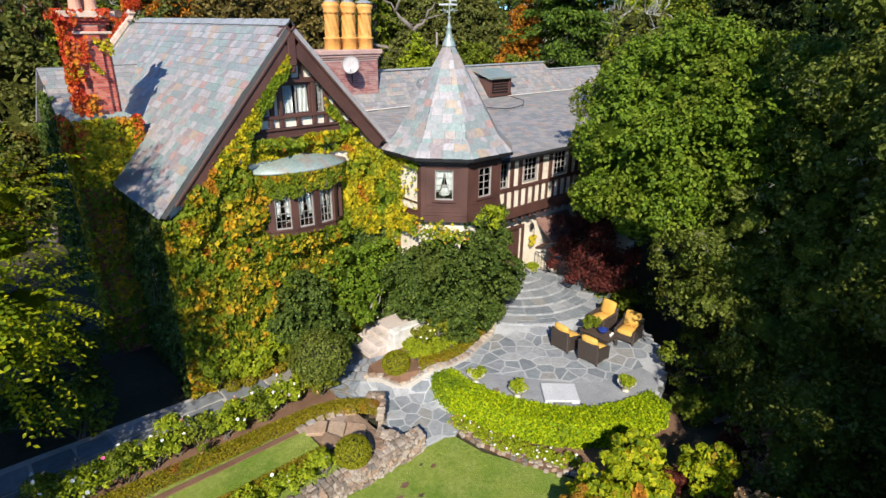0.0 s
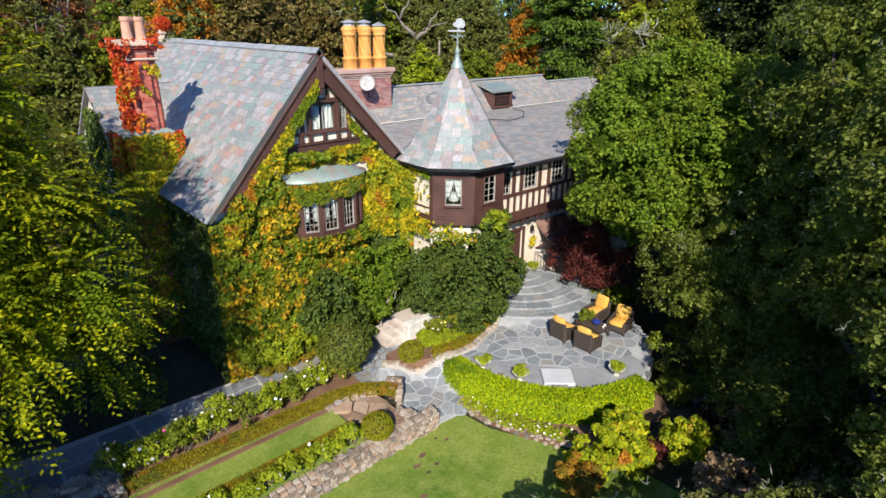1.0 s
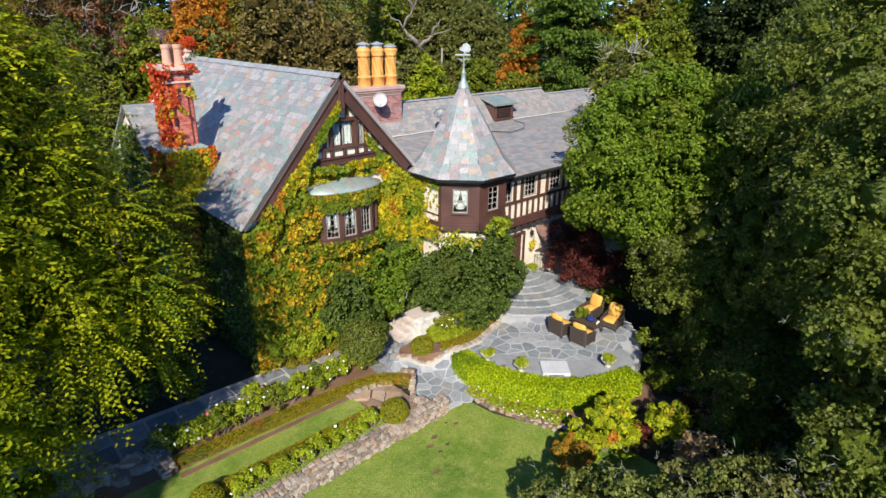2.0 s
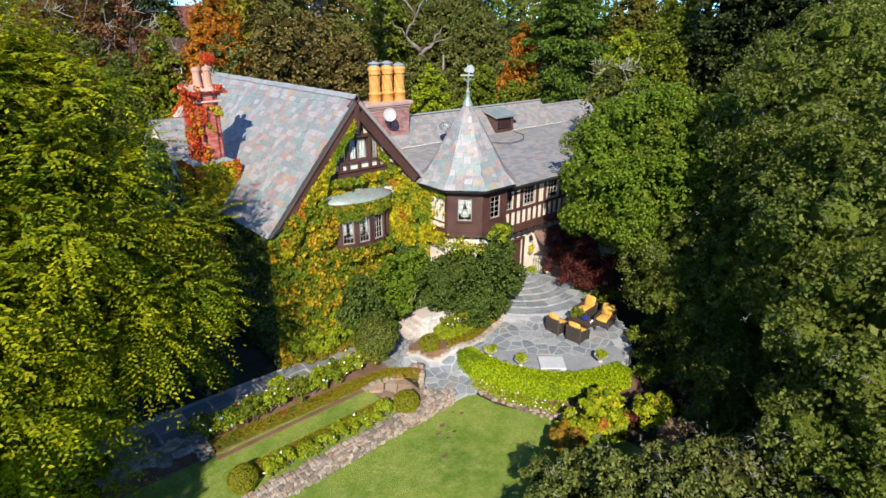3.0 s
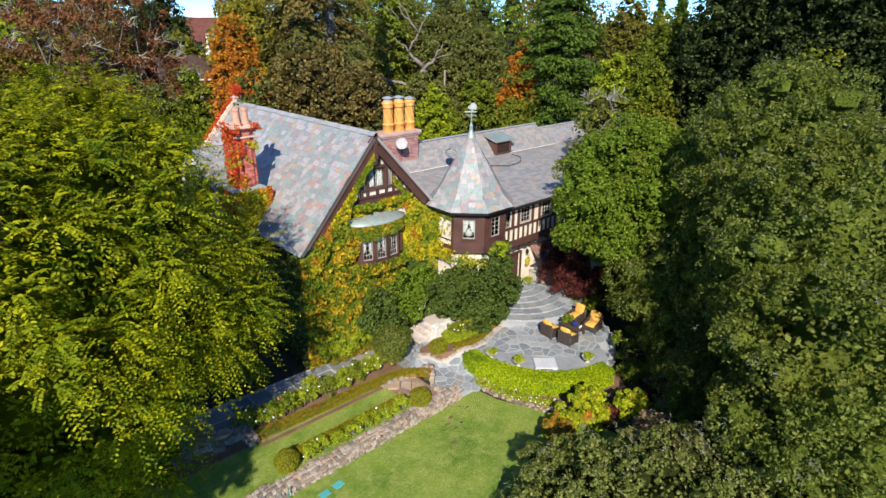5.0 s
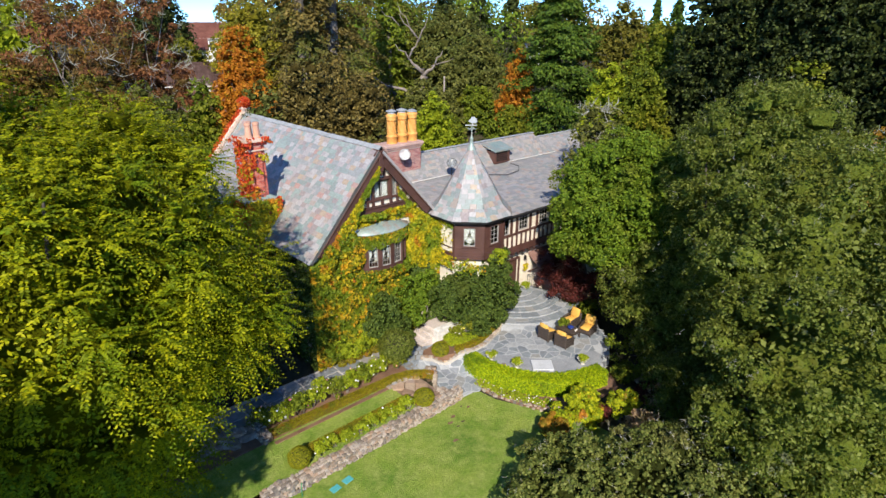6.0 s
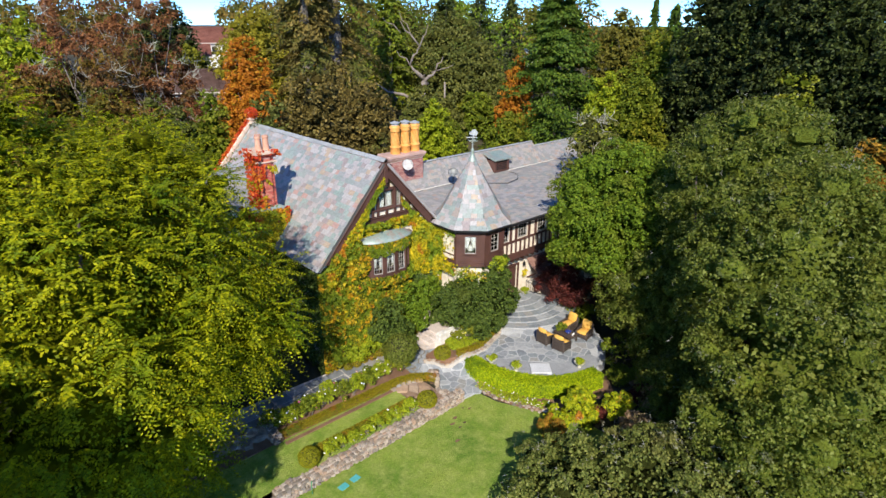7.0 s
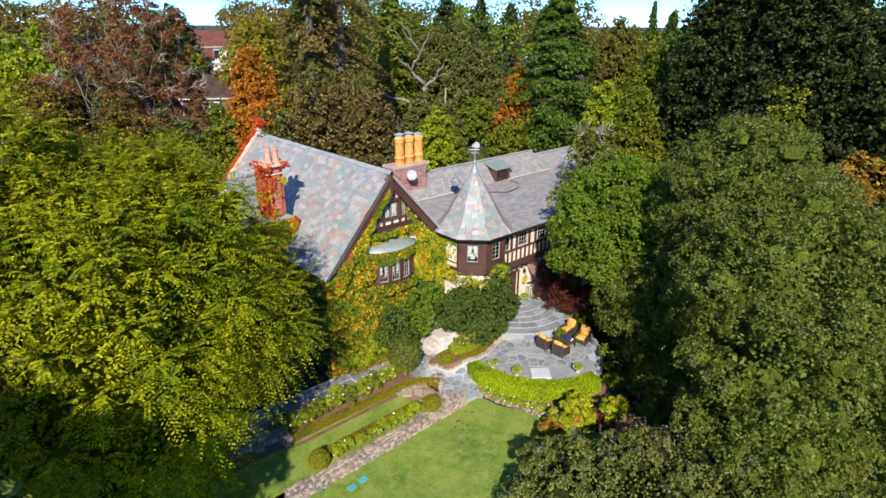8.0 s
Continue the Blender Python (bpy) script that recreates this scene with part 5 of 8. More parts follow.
def vine(name, label, mat, spots, normal, leaf=0.14, hug=0.3, lump=1.1, stems=3):
    """A climber on a wall: leaves hung in overlapping layers that swell and thin out. spots: places on the wall's face."""
    p = np.array(spots, float)
    nrm = np.array(normal, float)
    sw = np.array([0.5 + 0.5 * noise.noise(Vector(v) * lump) for v in p])[:, None]
    p = p + nrm * (0.03 + hug * sw * RNG.random((len(p), 1)) ** 0.6)
    q = leaf_quads(p, np.tile(nrm + np.array([0, 0, 0.35]), (len(p), 1)), leaf, leaf * 0.85, 0.75, 1.2, RNG.normal(0, 0.6, (len(p), 3)))
    root = empty(name, label, "vine")
    mesh_object("foliage", quads_mesh("foliage", q), M[mat], root)
    for _ in range(stems):
        a = p[RNG.integers(len(p))]
        b = p[np.argmin(np.abs(p[:, 0] - a[0]) + np.abs(p[:, 1] - a[1]) + 0.2 * p[:, 2])]
        bm = bmesh.new()
        tube_into(bm, limb_points(b, a, 6, 0.3), [0.03, 0.026, 0.022, 0.018, 0.014, 0.008], 5)
        part("stem", bm, M["bark"], root, smooth=True)
    return root


def wall_spots(n, region, y, holes=(), fringe=0.5):
    """Random places on the gable's front inside a region, ragged at its rim."""
    out = []
    xs = [a for a, b in region]
    zs = [b for a, b in region]
    while len(out) < n:
        x, z = RNG.uniform(min(xs), max(xs)), RNG.uniform(min(zs), max(zs))
        j = noise.noise(Vector((x * 1.7, z * 1.7, 3.0))) * fringe
        k = noise.noise(Vector((x * 1.7, z * 1.7, 9.0))) * fringe
        if not inside(region, x + j, z + k):
            continue
        if any(a < x < c and b < z < d for a, b, c, d in holes):
            continue
        out.append((x, y, z))
    return out


BAYHOLE = [(6.28, 5.0, 8.75, 7.35), (5.75, 6.92, 9.15, 7.66)]
green_wall = wall_spots(21000, [(3.45, 0.3), (9.2, 0.3), (9.2, 4.5), (8.7, 5.2), (8.2, 7.75), (5.2, 7.9), (3.9, 6.6), (3.45, 6.2)], 16.2, BAYHOLE)
vine("climbing_vine", "dense green, yellow and orange creeper covering the gable", "vine", green_wall, (0, -1, 0), 0.16, 0.7, 2.2)
gold = wall_spots(8500, [(8.6, 4.6), (11.2, 4.2), (11.2, 6.4), (9.9, 7.6), (9.3, 7.95), (5.2, 7.95), (4.6, 7.2), (8.4, 7.3), (8.75, 6.5)], 16.17, BAYHOLE, 0.35)
vine("climbing_vine", "golden-yellow creeper climbing beside the bay window", "vinegold", gold, (0, -1, 0), 0.15, 0.55, 2.2)
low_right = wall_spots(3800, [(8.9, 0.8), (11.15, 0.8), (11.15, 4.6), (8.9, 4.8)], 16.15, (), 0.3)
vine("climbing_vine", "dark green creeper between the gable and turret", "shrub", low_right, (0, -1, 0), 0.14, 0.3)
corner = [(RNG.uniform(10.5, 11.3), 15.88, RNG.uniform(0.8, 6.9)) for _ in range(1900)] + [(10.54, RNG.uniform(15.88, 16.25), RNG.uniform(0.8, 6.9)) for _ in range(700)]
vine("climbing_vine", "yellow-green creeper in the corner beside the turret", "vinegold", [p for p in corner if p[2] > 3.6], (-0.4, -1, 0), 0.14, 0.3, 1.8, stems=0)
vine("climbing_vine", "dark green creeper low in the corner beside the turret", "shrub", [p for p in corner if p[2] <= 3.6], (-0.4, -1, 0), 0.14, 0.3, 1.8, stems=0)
band = []
while len(band) < 2900:
    t = RNG.uniform(0.03, 1.0)
    x = RX - t * (RX - 3.6)
    w = 0.22 + 0.55 * noise.noise(Vector((x * 2.4, 0, 5))) + 0.45 * t
    d = RNG.uniform(0.55, 0.65 + max(w, 0.1))
    band.append((x, 15.95, RZ - (RX - x) * SL - d * 1.35))
vine("climbing_vine", "yellow-green creeper running up the gable's edge", "vinegold", [p for p in band if not any(a < p[0] < c and b < p[2] < d for a, b, c, d in BAYHOLE)], (0, -1, 0), 0.14, 0.25)
band = []
while len(band) < 900:
    t = RNG.uniform(0.35, 0.9)
    x = RX + t * 3.0
    band.append((x, 16.1, RZ - (x - RX) * SR - RNG.uniform(0.75, 1.05 + 0.3 * noise.noise(Vector((x * 2, 1, 1)))) * 1.3))
vine("climbing_vine", "yellow-green creeper under the gable's slope", "vinegold", band, (0, -1, 0), 0.12, 0.15)
above = wall_spots(1500, [(5.5, 7.3), (9.4, 7.3), (9.4, 7.8), (5.5, 7.8)], 16.18, (), 0.1)
vine("climbing_vine", "golden creeper close against the wall above the bay roof", "vinegold", above, (0, -1, 0), 0.12, 0.1, stems=0)
# below the bay's roof and over its window heads
bays = []
for _ in range(1500):
    t = RNG.uniform(0.02, 0.98)
    a = math.pi * (1 + t)
    z = 6.98 - RNG.random() ** 1.3 * (0.45 + 0.35 * (1 - t) + 0.2 * noise.noise(Vector((t * 9, 0, 0))))
    bays.append((7.45 + 1.5 * math.cos(a), 16.19 + 0.78 * math.sin(a), z))
vine("climbing_vine", "creeper hanging below the copper bay roof", "vine", bays, (-0.3, -1, 0), 0.12, 0.12)
sills = [(RNG.uniform(6.0, 8.7), 15.55 + RNG.uniform(-0.05, 0.5), RNG.uniform(4.55, 5.08)) for _ in range(1400)]
vine("climbing_vine", "orange-green creeper under the bay window's sill", "vine", sills, (0, -1, 0), 0.13, 0.15)
tur = []
for _ in range(1600):
    v = RNG.uniform(4.4, 7.05)
    s = RNG.uniform(-0.75, 0.75)
    if v < 6.75 and s > -0.1 + 0.25 * noise.noise(Vector((s * 3, v * 3, 0))) and RNG.random() < 0.93 and v > 5.1:
        continue
    tur.append((TX - 1.9, TY - s, v))
vine("climbing_vine", "golden creeper reaching onto the turret wall", "vinegold", tur, (-1, 0, 0), 0.13, 0.18, stems=0)
tur = [(TX - 1.4 + RNG.normal(0, 0.5), TY - 1.5 + RNG.normal(0, 0.5), 4.72 + RNG.normal(0, 0.14)) for _ in range(500)]
vine("climbing_vine", "golden creeper along the turret's skirt", "vinegold", [p for p in tur if p[0] + p[1] < TX + TY - 2.45 and p[0] < TX - 1.35], (-0.7, -0.7, 0), 0.12, 0.12, stems=0)


side = []
while len(side) < 6500:
    y, z = RNG.uniform(16.2, 20.6), RNG.uniform(0.4, 6.2)
    side.append((3.5, y, z))
post = [(RNG.uniform(3.3, 3.65), 16.1 + RNG.uniform(-0.15, 0.1), RNG.uniform(0.3, 6.1)) for _ in range(2200)]
vine("climbing_vine", "green and gold creeper wrapped round the gable's corner", "vine", post, (-0.5, -0.8, 0), 0.15, 0.35, 1.5, stems=0)
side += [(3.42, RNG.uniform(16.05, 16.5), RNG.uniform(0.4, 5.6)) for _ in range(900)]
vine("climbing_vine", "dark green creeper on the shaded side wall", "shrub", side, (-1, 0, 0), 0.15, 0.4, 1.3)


def chimney_vine():
    def ring(n, lo, hi, z0, z1, ok):
        out, nn = [], []
        for _ in range(n):
            z = RNG.uniform(z0, z1)
            if RNG.random() < 0.5:
                p, d = (lo[0], RNG.uniform(lo[1], hi[1]), z), (-1, 0, 0)
            else:
                p, d = (RNG.uniform(lo[0], hi[0]), lo[1], z), (0, -1, 0)
            if ok(*p):
                out.append(p)
                nn.append(d)
        return np.array(out), np.array(nn, float)

    root = empty("climbing_vine", "red and orange creeper on the brick chimney", "vine")
    sets = (("vinered", *ring(2300, (2.86, 20.66), (3.9, 21.8), 8.4, 11.4, lambda x, y, z: (x < 2.9 and noise.noise(Vector((y * 2, z * 1.5, 0))) > -0.35) or (x < 3.25 and noise.noise(Vector((x * 2, z * 2, 4))) > -0.1) or z > 11.15 and noise.noise(Vector((x * 4, z * 3, 7))) > 0.1)),
            ("vinegold", *ring(1600, (2.86, 20.66), (3.9, 21.8), 8.4, 11.2, lambda x, y, z: noise.noise(Vector((x * 2.3 + z, z * 1.6, y))) > 0.22)),
            ("vinegold", *ring(4200, (2.4, 20.5), (4.3, 22.0), 6.2, 8.3, lambda x, y, z: True)),
            ("vine", *ring(5200, (2.4, 20.5), (4.3, 22.0), 0.4, 6.6, lambda x, y, z: True)),
            ("vinered", *ring(1500, (2.68, 20.48), (4.14, 21.94), 11.1, 11.9, lambda x, y, z: z < 11.4 and noise.noise(Vector((x * 3, y * 3 + z, z * 3))) > 0.3)),
            ("vinered", *ring(900, (2.38, 20.48), (4.32, 22.0), 7.0, 8.35, lambda x, y, z: x < 2.6 or x > 4.0)))
    for mat, p, d in sets:
        p = p + d * (0.02 + 0.16 * RNG.random((len(p), 1)))
        mesh_object("foliage", quads_mesh("foliage", leaf_quads(p, d + np.array([0, 0, 0.35]), 0.13, 0.11, 0.5, 0.8)), M[mat], root)


chimney_vine()
# creeper added only to cover and darken the wing's pale sunlit wall
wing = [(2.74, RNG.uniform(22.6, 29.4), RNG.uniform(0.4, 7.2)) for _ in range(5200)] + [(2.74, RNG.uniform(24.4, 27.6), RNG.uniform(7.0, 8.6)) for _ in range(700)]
vine("climbing_vine", "dark green creeper added to darken the side wing's end wall", "shrub", wing, (-1, 0, 0), 0.17, 0.35, 1.3)
cop = []
for _ in range(2600):
    t = RNG.random()
    cop.append((RX - t * (RX - LX) + RNG.normal(0, 0.05), BY + 0.22 + RNG.normal(0, 0.12), RZ + 0.42 - t * (RZ - LZ) + RNG.normal(0, 0.07)))
for _ in range(1300):
    d = sphere_dirs(1)[0]
    cop.append((RX + d[0] * 0.4, BY + 0.08 + d[1] * 0.4, RZ + 0.62 + d[2] * 0.36))
vine("climbing_vine", "bright red creeper along the parapet coping", "vinered", cop, (0, -0.2, 0.3), 0.13, 0.1)


# ---- paving ----
def clip_half(poly, nx, ny, c):
    """Keeps the part of a convex polygon where nx*x + ny*y <= c."""
    out = []
    for i in range(len(poly)):
        a, b = poly[i], poly[(i + 1) % len(poly)]
        da, db = nx * a[0] + ny * a[1] - c, nx * b[0] + ny * b[1] - c
        if da <= 0:
            out.append(a)
        if da * db < 0:
            t = da / (da - db)
            out.append((a[0] + (b[0] - a[0]) * t, a[1] + (b[1] - a[1]) * t))
    return out


def crazy(region, spacing, joint, stretch=(1.0, 1.0), over=0.12):
    """Irregular flagstones over a plan region: cells round scattered seeds, kept apart by the joint."""
    xs, ys = [p[0] for p in region], [p[1] for p in region]
    seeds = []
    y = min(ys) - spacing
    row = 0
    while y < max(ys) + spacing:
        x = min(xs) - spacing + (row % 2) * spacing * stretch[0] / 2
        while x < max(xs) + spacing:
            seeds.append((x + RNG.uniform(-0.38, 0.38) * spacing * stretch[0], y + RNG.uniform(-0.38, 0.38) * spacing * stretch[1]))
            x += spacing * stretch[0]
        y += spacing * stretch[1] * 0.88
        row += 1
    seeds = np.array(seeds)
    cells = []
    for i, s in enumerate(seeds):
        if not any(inside(region, s[0] + dx * over, s[1] + dy * over) for dx, dy in ((0, 0), (1, 0), (-1, 0), (0, 1), (0, -1))):
            continue
        d = seeds - s
        r = np.hypot(d[:, 0], d[:, 1])
        poly = [(s[0] - 2, s[1] - 2), (s[0] + 2, s[1] - 2), (s[0] + 2, s[1] + 2), (s[0] - 2, s[1] + 2)]
        for j in np.argsort(r)[1:22]:
            nx, ny = d[j] / r[j]
            poly = clip_half(poly, nx, ny, nx * s[0] + ny * s[1] + r[j] / 2 - joint / 2)
            if len(poly) < 3:
                break
        if len(poly) >= 3:
            cells.append((tuple(s), poly))
    return cells


def flagstone(poly, z, parent, mat="flag", up=0.009, name="flagstone"):
    """One flagstone with a worn rim."""
    c = np.mean(poly, axis=0)
    bm = bmesh.new()
    zz = (lambda x, y: z(x, y)) if callable(z) else (lambda x, y: z)
    rings = []
    for k, h in ((1.0, -0.05), (1.0, up * 0.6), (0.94, up)):
        rings.append([bm.verts.new((c[0] + (x - c[0]) * k, c[1] + (y - c[1]) * k, zz(x, y) + h)) for x, y in poly])
    n = len(poly)
    for r0, r1 in zip(rings, rings[1:]):
        for i in range(n):
            bm.faces.new((r0[i], r0[(i + 1) % n], r1[(i + 1) % n], r1[i]))
    bm.faces.new(rings[-1])
    return part(name, bm, M[mat], parent)


def paved_base(name, region, label, category, mat="grout", drop=0.0, step=0.2):
    """The mortar bed under flagstones: a fine sheet that follows the fall of the paving, with depth."""
    xs, ys = [p[0] for p in region], [p[1] for p in region]
    nx, ny = int((max(xs) - min(xs)) / step) + 2, int((max(ys) - min(ys)) / step) + 2
    bm = bmesh.new()
    vs = {}

    def vert(i, j):
        if (i, j) not in vs:
            x, y = min(xs) + i * step, min(ys) + j * step
            vs[i, j] = bm.verts.new((x, y, lay(x, y) - drop))
        return vs[i, j]

    for i in range(nx):
        for j in range(ny):
            if inside(region, min(xs) + (i + 0.5) * step, min(ys) + (j + 0.5) * step):
                bm.faces.new((vert(i, j), vert(i + 1, j), vert(i + 1, j + 1), vert(i, j + 1)))
    r = bmesh.ops.extrude_face_region(bm, geom=list(bm.faces))
    up = [v for v in r['geom'] if isinstance(v, bmesh.types.BMVert)]
    for v in bm.verts:
        if v not in set(up):
            v.co.z = -0.3
    bmesh.ops.recalc_face_normals(bm, faces=list(bm.faces))
    return tagged(part(name, bm, M[mat]), label, category, kind="structure")


DOOR = (16.55, 15.1)
TREAD = [1.3, 1.85, 2.4, 2.95, 3.5, 4.1]
RISE = 0.075
PAT = [(9.75, 11.75), (9.75, 10.85), (9.9, 9.95), (10.15, 9.3), (10.5, 8.65), (11.0, 7.9), (11.75, 7.4), (12.6, 7.02), (13.7, 6.75), (14.8, 7.1), (16.2, 7.9), (17.3, 9.4), (17.2, 11.0), (17.2, 12.0), (18.2, 14.0), (18.2, 14.7), (14.0, 14.7), (12.6, 12.75), (11.0, 12.15), (9.8, 12.1)]
patio = paved_base("patio", PAT, "irregular bluestone flagstone patio with pale joints", "patio")
INNER = [(9.95, 11.75), (10.7, 10.85), (11.2, 10.15), (11.7, 9.45), (12.3, 8.75), (13.0, 8.2), (14.0, 8.0), (15.6, 8.0), (17.3, 9.4), (17.2, 11.0), (17.2, 12.0), (18.2, 14.0), (18.2, 14.7), (14.0, 14.7), (12.6, 12.6), (11.0, 12.1), (9.9, 12.05)]
for s, poly in crazy(INNER, 0.50, 0.055, (1.2, 0.9)):
    if math.hypot(s[0] - DOOR[0], s[1] - DOOR[1]) < TREAD[-1] + 0.2:
        continue
    flagstone(poly, lay, patio)
# curved steps up to the door
for k, r1 in enumerate(TREAD):
    r0 = 0.0 if k == 0 else TREAD[k - 1]
    z = PATIO + 0.12 + RISE * (len(TREAD) - k)
    bm = bmesh.new()
    N = 28
    a0, a1 = math.pi * 1.03, math.pi * 1.72
    arc = [(DOOR[0] + r1 * math.cos(a0 + (a1 - a0) * i / N), min(14.68, DOOR[1] + r1 * math.sin(a0 + (a1 - a0) * i / N))) for i in range(N + 1)]
    slab_polygon(bm, arc + [(DOOR[0] + 1.0, 14.68)], PATIO - 0.1, z)
    st_ob = tagged(part("step", bm, M["stepbody"]), "broad curved bluestone step", "step", "curved steps", "structure")
    t = a0
    while t < a1 - 0.05:
        dt = RNG.uniform(0.38, 0.85) / max(r1, 0.6)
        t1 = min(t + dt, a1)
        g = 0.015 / r1
        split = [r0 + 0.0, r1 + 0.012] if k and RNG.random() < 0.7 else [r0 + 0.0, r0 + (r1 - r0) * RNG.uniform(0.4, 0.65), r1 + 0.012]
        w = RNG.uniform(-0.07, 0.07) / max(r1, 0.8)
        for b0, b1 in zip(split, split[1:]):
            tm = (t + t1) / 2
            wob = RNG.uniform(-0.02, 0.02, 3)
            poly = [(DOOR[0] + r * math.cos(a), DOOR[1] + r * math.sin(a)) for r, a in ((b0 + 0.035, t + g), (b1 - 0.015 + wob[0] * 0.4, t + g + w), (b1 - 0.004, tm), (b1 - 0.015 + wob[1] * 0.4, t1 - g + w), (b0 + 0.035, t1 - g))]
            if max(p[1] for p in poly) < 14.66:
                flagstone(poly, z, st_ob, up=0.012)
        t = t1
# cement ledge inside the hedge
bm = bmesh.new()
ledge_out = PAT[0:8]
ledge_in = INNER[0:7][::-1]
slab_polygon(bm, ledge_out + [(13.7, 6.8), (14.6, 7.15), (14.7, 7.85)] + ledge_in, -0.2, PATIO + 0.04)
tagged(part("ledge", bm, M["concrete"]), "smooth grey cement ledge round the patio", "ledge", kind="structure")
# junction and garden paths
JUNC = [(6.85, 11.05), (7.42, 10.3), (8.65, 10.2), (9.05, 10.6), (9.35, 11.1), (9.7, 11.75), (9.7, 12.05), (9.0, 12.42), (8.5, 12.85), (8.1, 13.3), (7.5, 13.3), (7.7, 12.5), (7.45, 12.0), (7.1, 11.4)]
path = paved_base("path", JUNC, "bluestone crazy paving where the garden paths meet", "path")
for s, poly in crazy(JUNC, 0.5, 0.045, over=0.22):
    flagstone(poly, lay, path)
bm = bmesh.new()
slab_polygon(bm, [(-14, 14.3), (6.3, 14.3), (6.3, 15.9), (-14, 16.4)], -0.3, TERR - 0.012)
hpath = tagged(part("path", bm, M["palemortar"]), "slate path along the foot of the gable", "path", kind="structure")
paved_base("path", [(6.3, 13.15), (8.5, 13.15), (8.6, 15.9), (6.3, 15.9)], "mortar bed of the path to the entrance steps", "path", "rockpave", 0.015)
x = -12.0
while x < 7.9:
    w = RNG.uniform(0.75, 1.3)
    y = 14.36
    while y < 15.75:
        d = RNG.uniform(0.5, 0.95)
        y1 = min(y + d, 15.85)
        if y1 - y > 0.25:
            j = RNG.uniform(-0.06, 0.06, 4)
            flagstone([(x + 0.035 + j[0], y + 0.035), (x + w - 0.035 + j[1], y + 0.035), (x + w - 0.035 + j[2], y1 - 0.035), (x + 0.035 + j[3], y1 - 0.035)], (lambda a, b: lay(a, b) if a > 6.3 else TERR), hpath, "pathslate", 0.015)
        y = y1
    x += w
for s, poly in crazy([(6.3, 13.1), (8.2, 13.1), (8.5, 14.5), (6.6, 14.4)], 0.5, 0.06):
    flagstone(poly, lay, hpath)


# ---- stones ----
def along(pts, step):
    out = []
    for a, b in zip(pts, pts[1:]):
        L = math.hypot(b[0] - a[0], b[1] - a[1])
        k = max(1, round(L / step))
        for i in range(k):
            t = i / k
            out.append((a[0] + (b[0] - a[0]) * t, a[1] + (b[1] - a[1]) * t, math.atan2(b[1] - a[1], b[0] - a[0])))
    return out


def stone_meshes(n=9):
    out = []
    for _ in range(n):
        bm = bmesh.new()
        box_into(bm, (-0.5, -0.5, -0.5), (0.5, 0.5, 0.5), None, 0.16)
        for v in bm.verts:
            v.co += Vector(RNG.normal(0, 0.055, 3))
        me = bpy.data.meshes.new("stone")
        bm.to_mesh(me)
        bm.free()
        me.materials.append(M["rock"])
        out.append(me)
    return out


STONES = stone_meshes()


def stone(parent, x, y, z, sx, sy, sz, rz=0.0, tilt=0.08, name="stone"):
    ob = new(name, STONES[RNG.integers(len(STONES))])
    ob.parent = parent
    ob.matrix_basis = Matrix.Translation((x, y, z)) @ Euler((RNG.normal(0, tilt), RNG.normal(0, tilt), rz + RNG.normal(0, 0.06))).to_matrix().to_4x4() @ Matrix.Diagonal((sx, sy, sz, 1))
    return ob


def stone_wall(name, label, a, b, z0, z1, thick, core_mat="soil"):
    """A dry-stone wall between two plan points: an earth core faced and topped with separate stones."""
    a, b = Vector((*a, 0)), Vector((*b, 0))
    u = (b - a).normalized()
    L = (b - a).length
    n = Vector((u.y, -u.x, 0))
    rz = math.atan2(u.y, u.x)
    bm = bmesh.new()
    box_into(bm, (0, 0.08, z0 - 0.2), (L, thick - 0.02, z1 - 0.08), Matrix.Translation(a) @ Euler((0, 0, rz)).to_matrix().to_4x4())
    w = tagged(part(name, bm, M[core_mat]), label, "wall", kind="structure")
    z = z0
    while z < z1 - 0.03:
        h = RNG.uniform(0.075, 0.13)
        h = min(h, z1 - z + 0.05)
        s = RNG.uniform(-0.2, 0)
        while s < L:
            ww = RNG.uniform(0.09, 0.25)
            p = a + u * (s + ww / 2) - n * (-0.02) - n * 0.06
            stone(w, p.x, p.y, z + h / 2 + RNG.normal(0, 0.02), ww * 1.02, RNG.uniform(0.2, 0.3), h * RNG.uniform(0.85, 1.4), rz, 0.2)
            s += ww
        z += h
    s = 0.0
    while s < L:
        ww = RNG.uniform(0.10, 0.24)
        d = 0.0
        while d < thick - 0.1:
            dd = RNG.uniform(0.10, 0.19)
            p = a + u * (s + ww / 2) - n * (d + dd / 2 + 0.03)
            stone(w, p.x, p.y, z1 - 0.03 + RNG.uniform(-0.02, 0.03), ww, dd * 1.05, 0.16, rz)
            d += dd
        s += ww
    return w


stone_wall("garden_wall", "low wall of tan fieldstones along the lawn", (-2.6, 10.05), (7.35, 10.15), 0.0, 0.56, 0.36)
stone_wall("garden_wall", "short fieldstone return of the terrace wall", (7.15, 10.25), (6.7, 11.05), 0.0, 0.5, 0.4)
stone_wall("garden_wall", "low fieldstone end of the rose bed", (-1.3, 14.1), (-1.25, 12.7), 0.4, 0.86, 0.4)
box("ground_fill", (-3.0, 10.4, -0.2), (6.4, 11.0, TERR - 0.03), M["mulch"])
bpy.data.objects["ground_fill"]["kind"] = "structure"
tagged(bpy.data.objects["ground_fill"], "brown mulched planting bed", "bed")
bed2 = box("planting_bed", (-5.0, 12.75, -0.2), (6.5, 14.35, TERR + 0.02), M["mulch"])
tagged(bed2, "mulched rose bed beside the slate path", "bed", kind="structure")
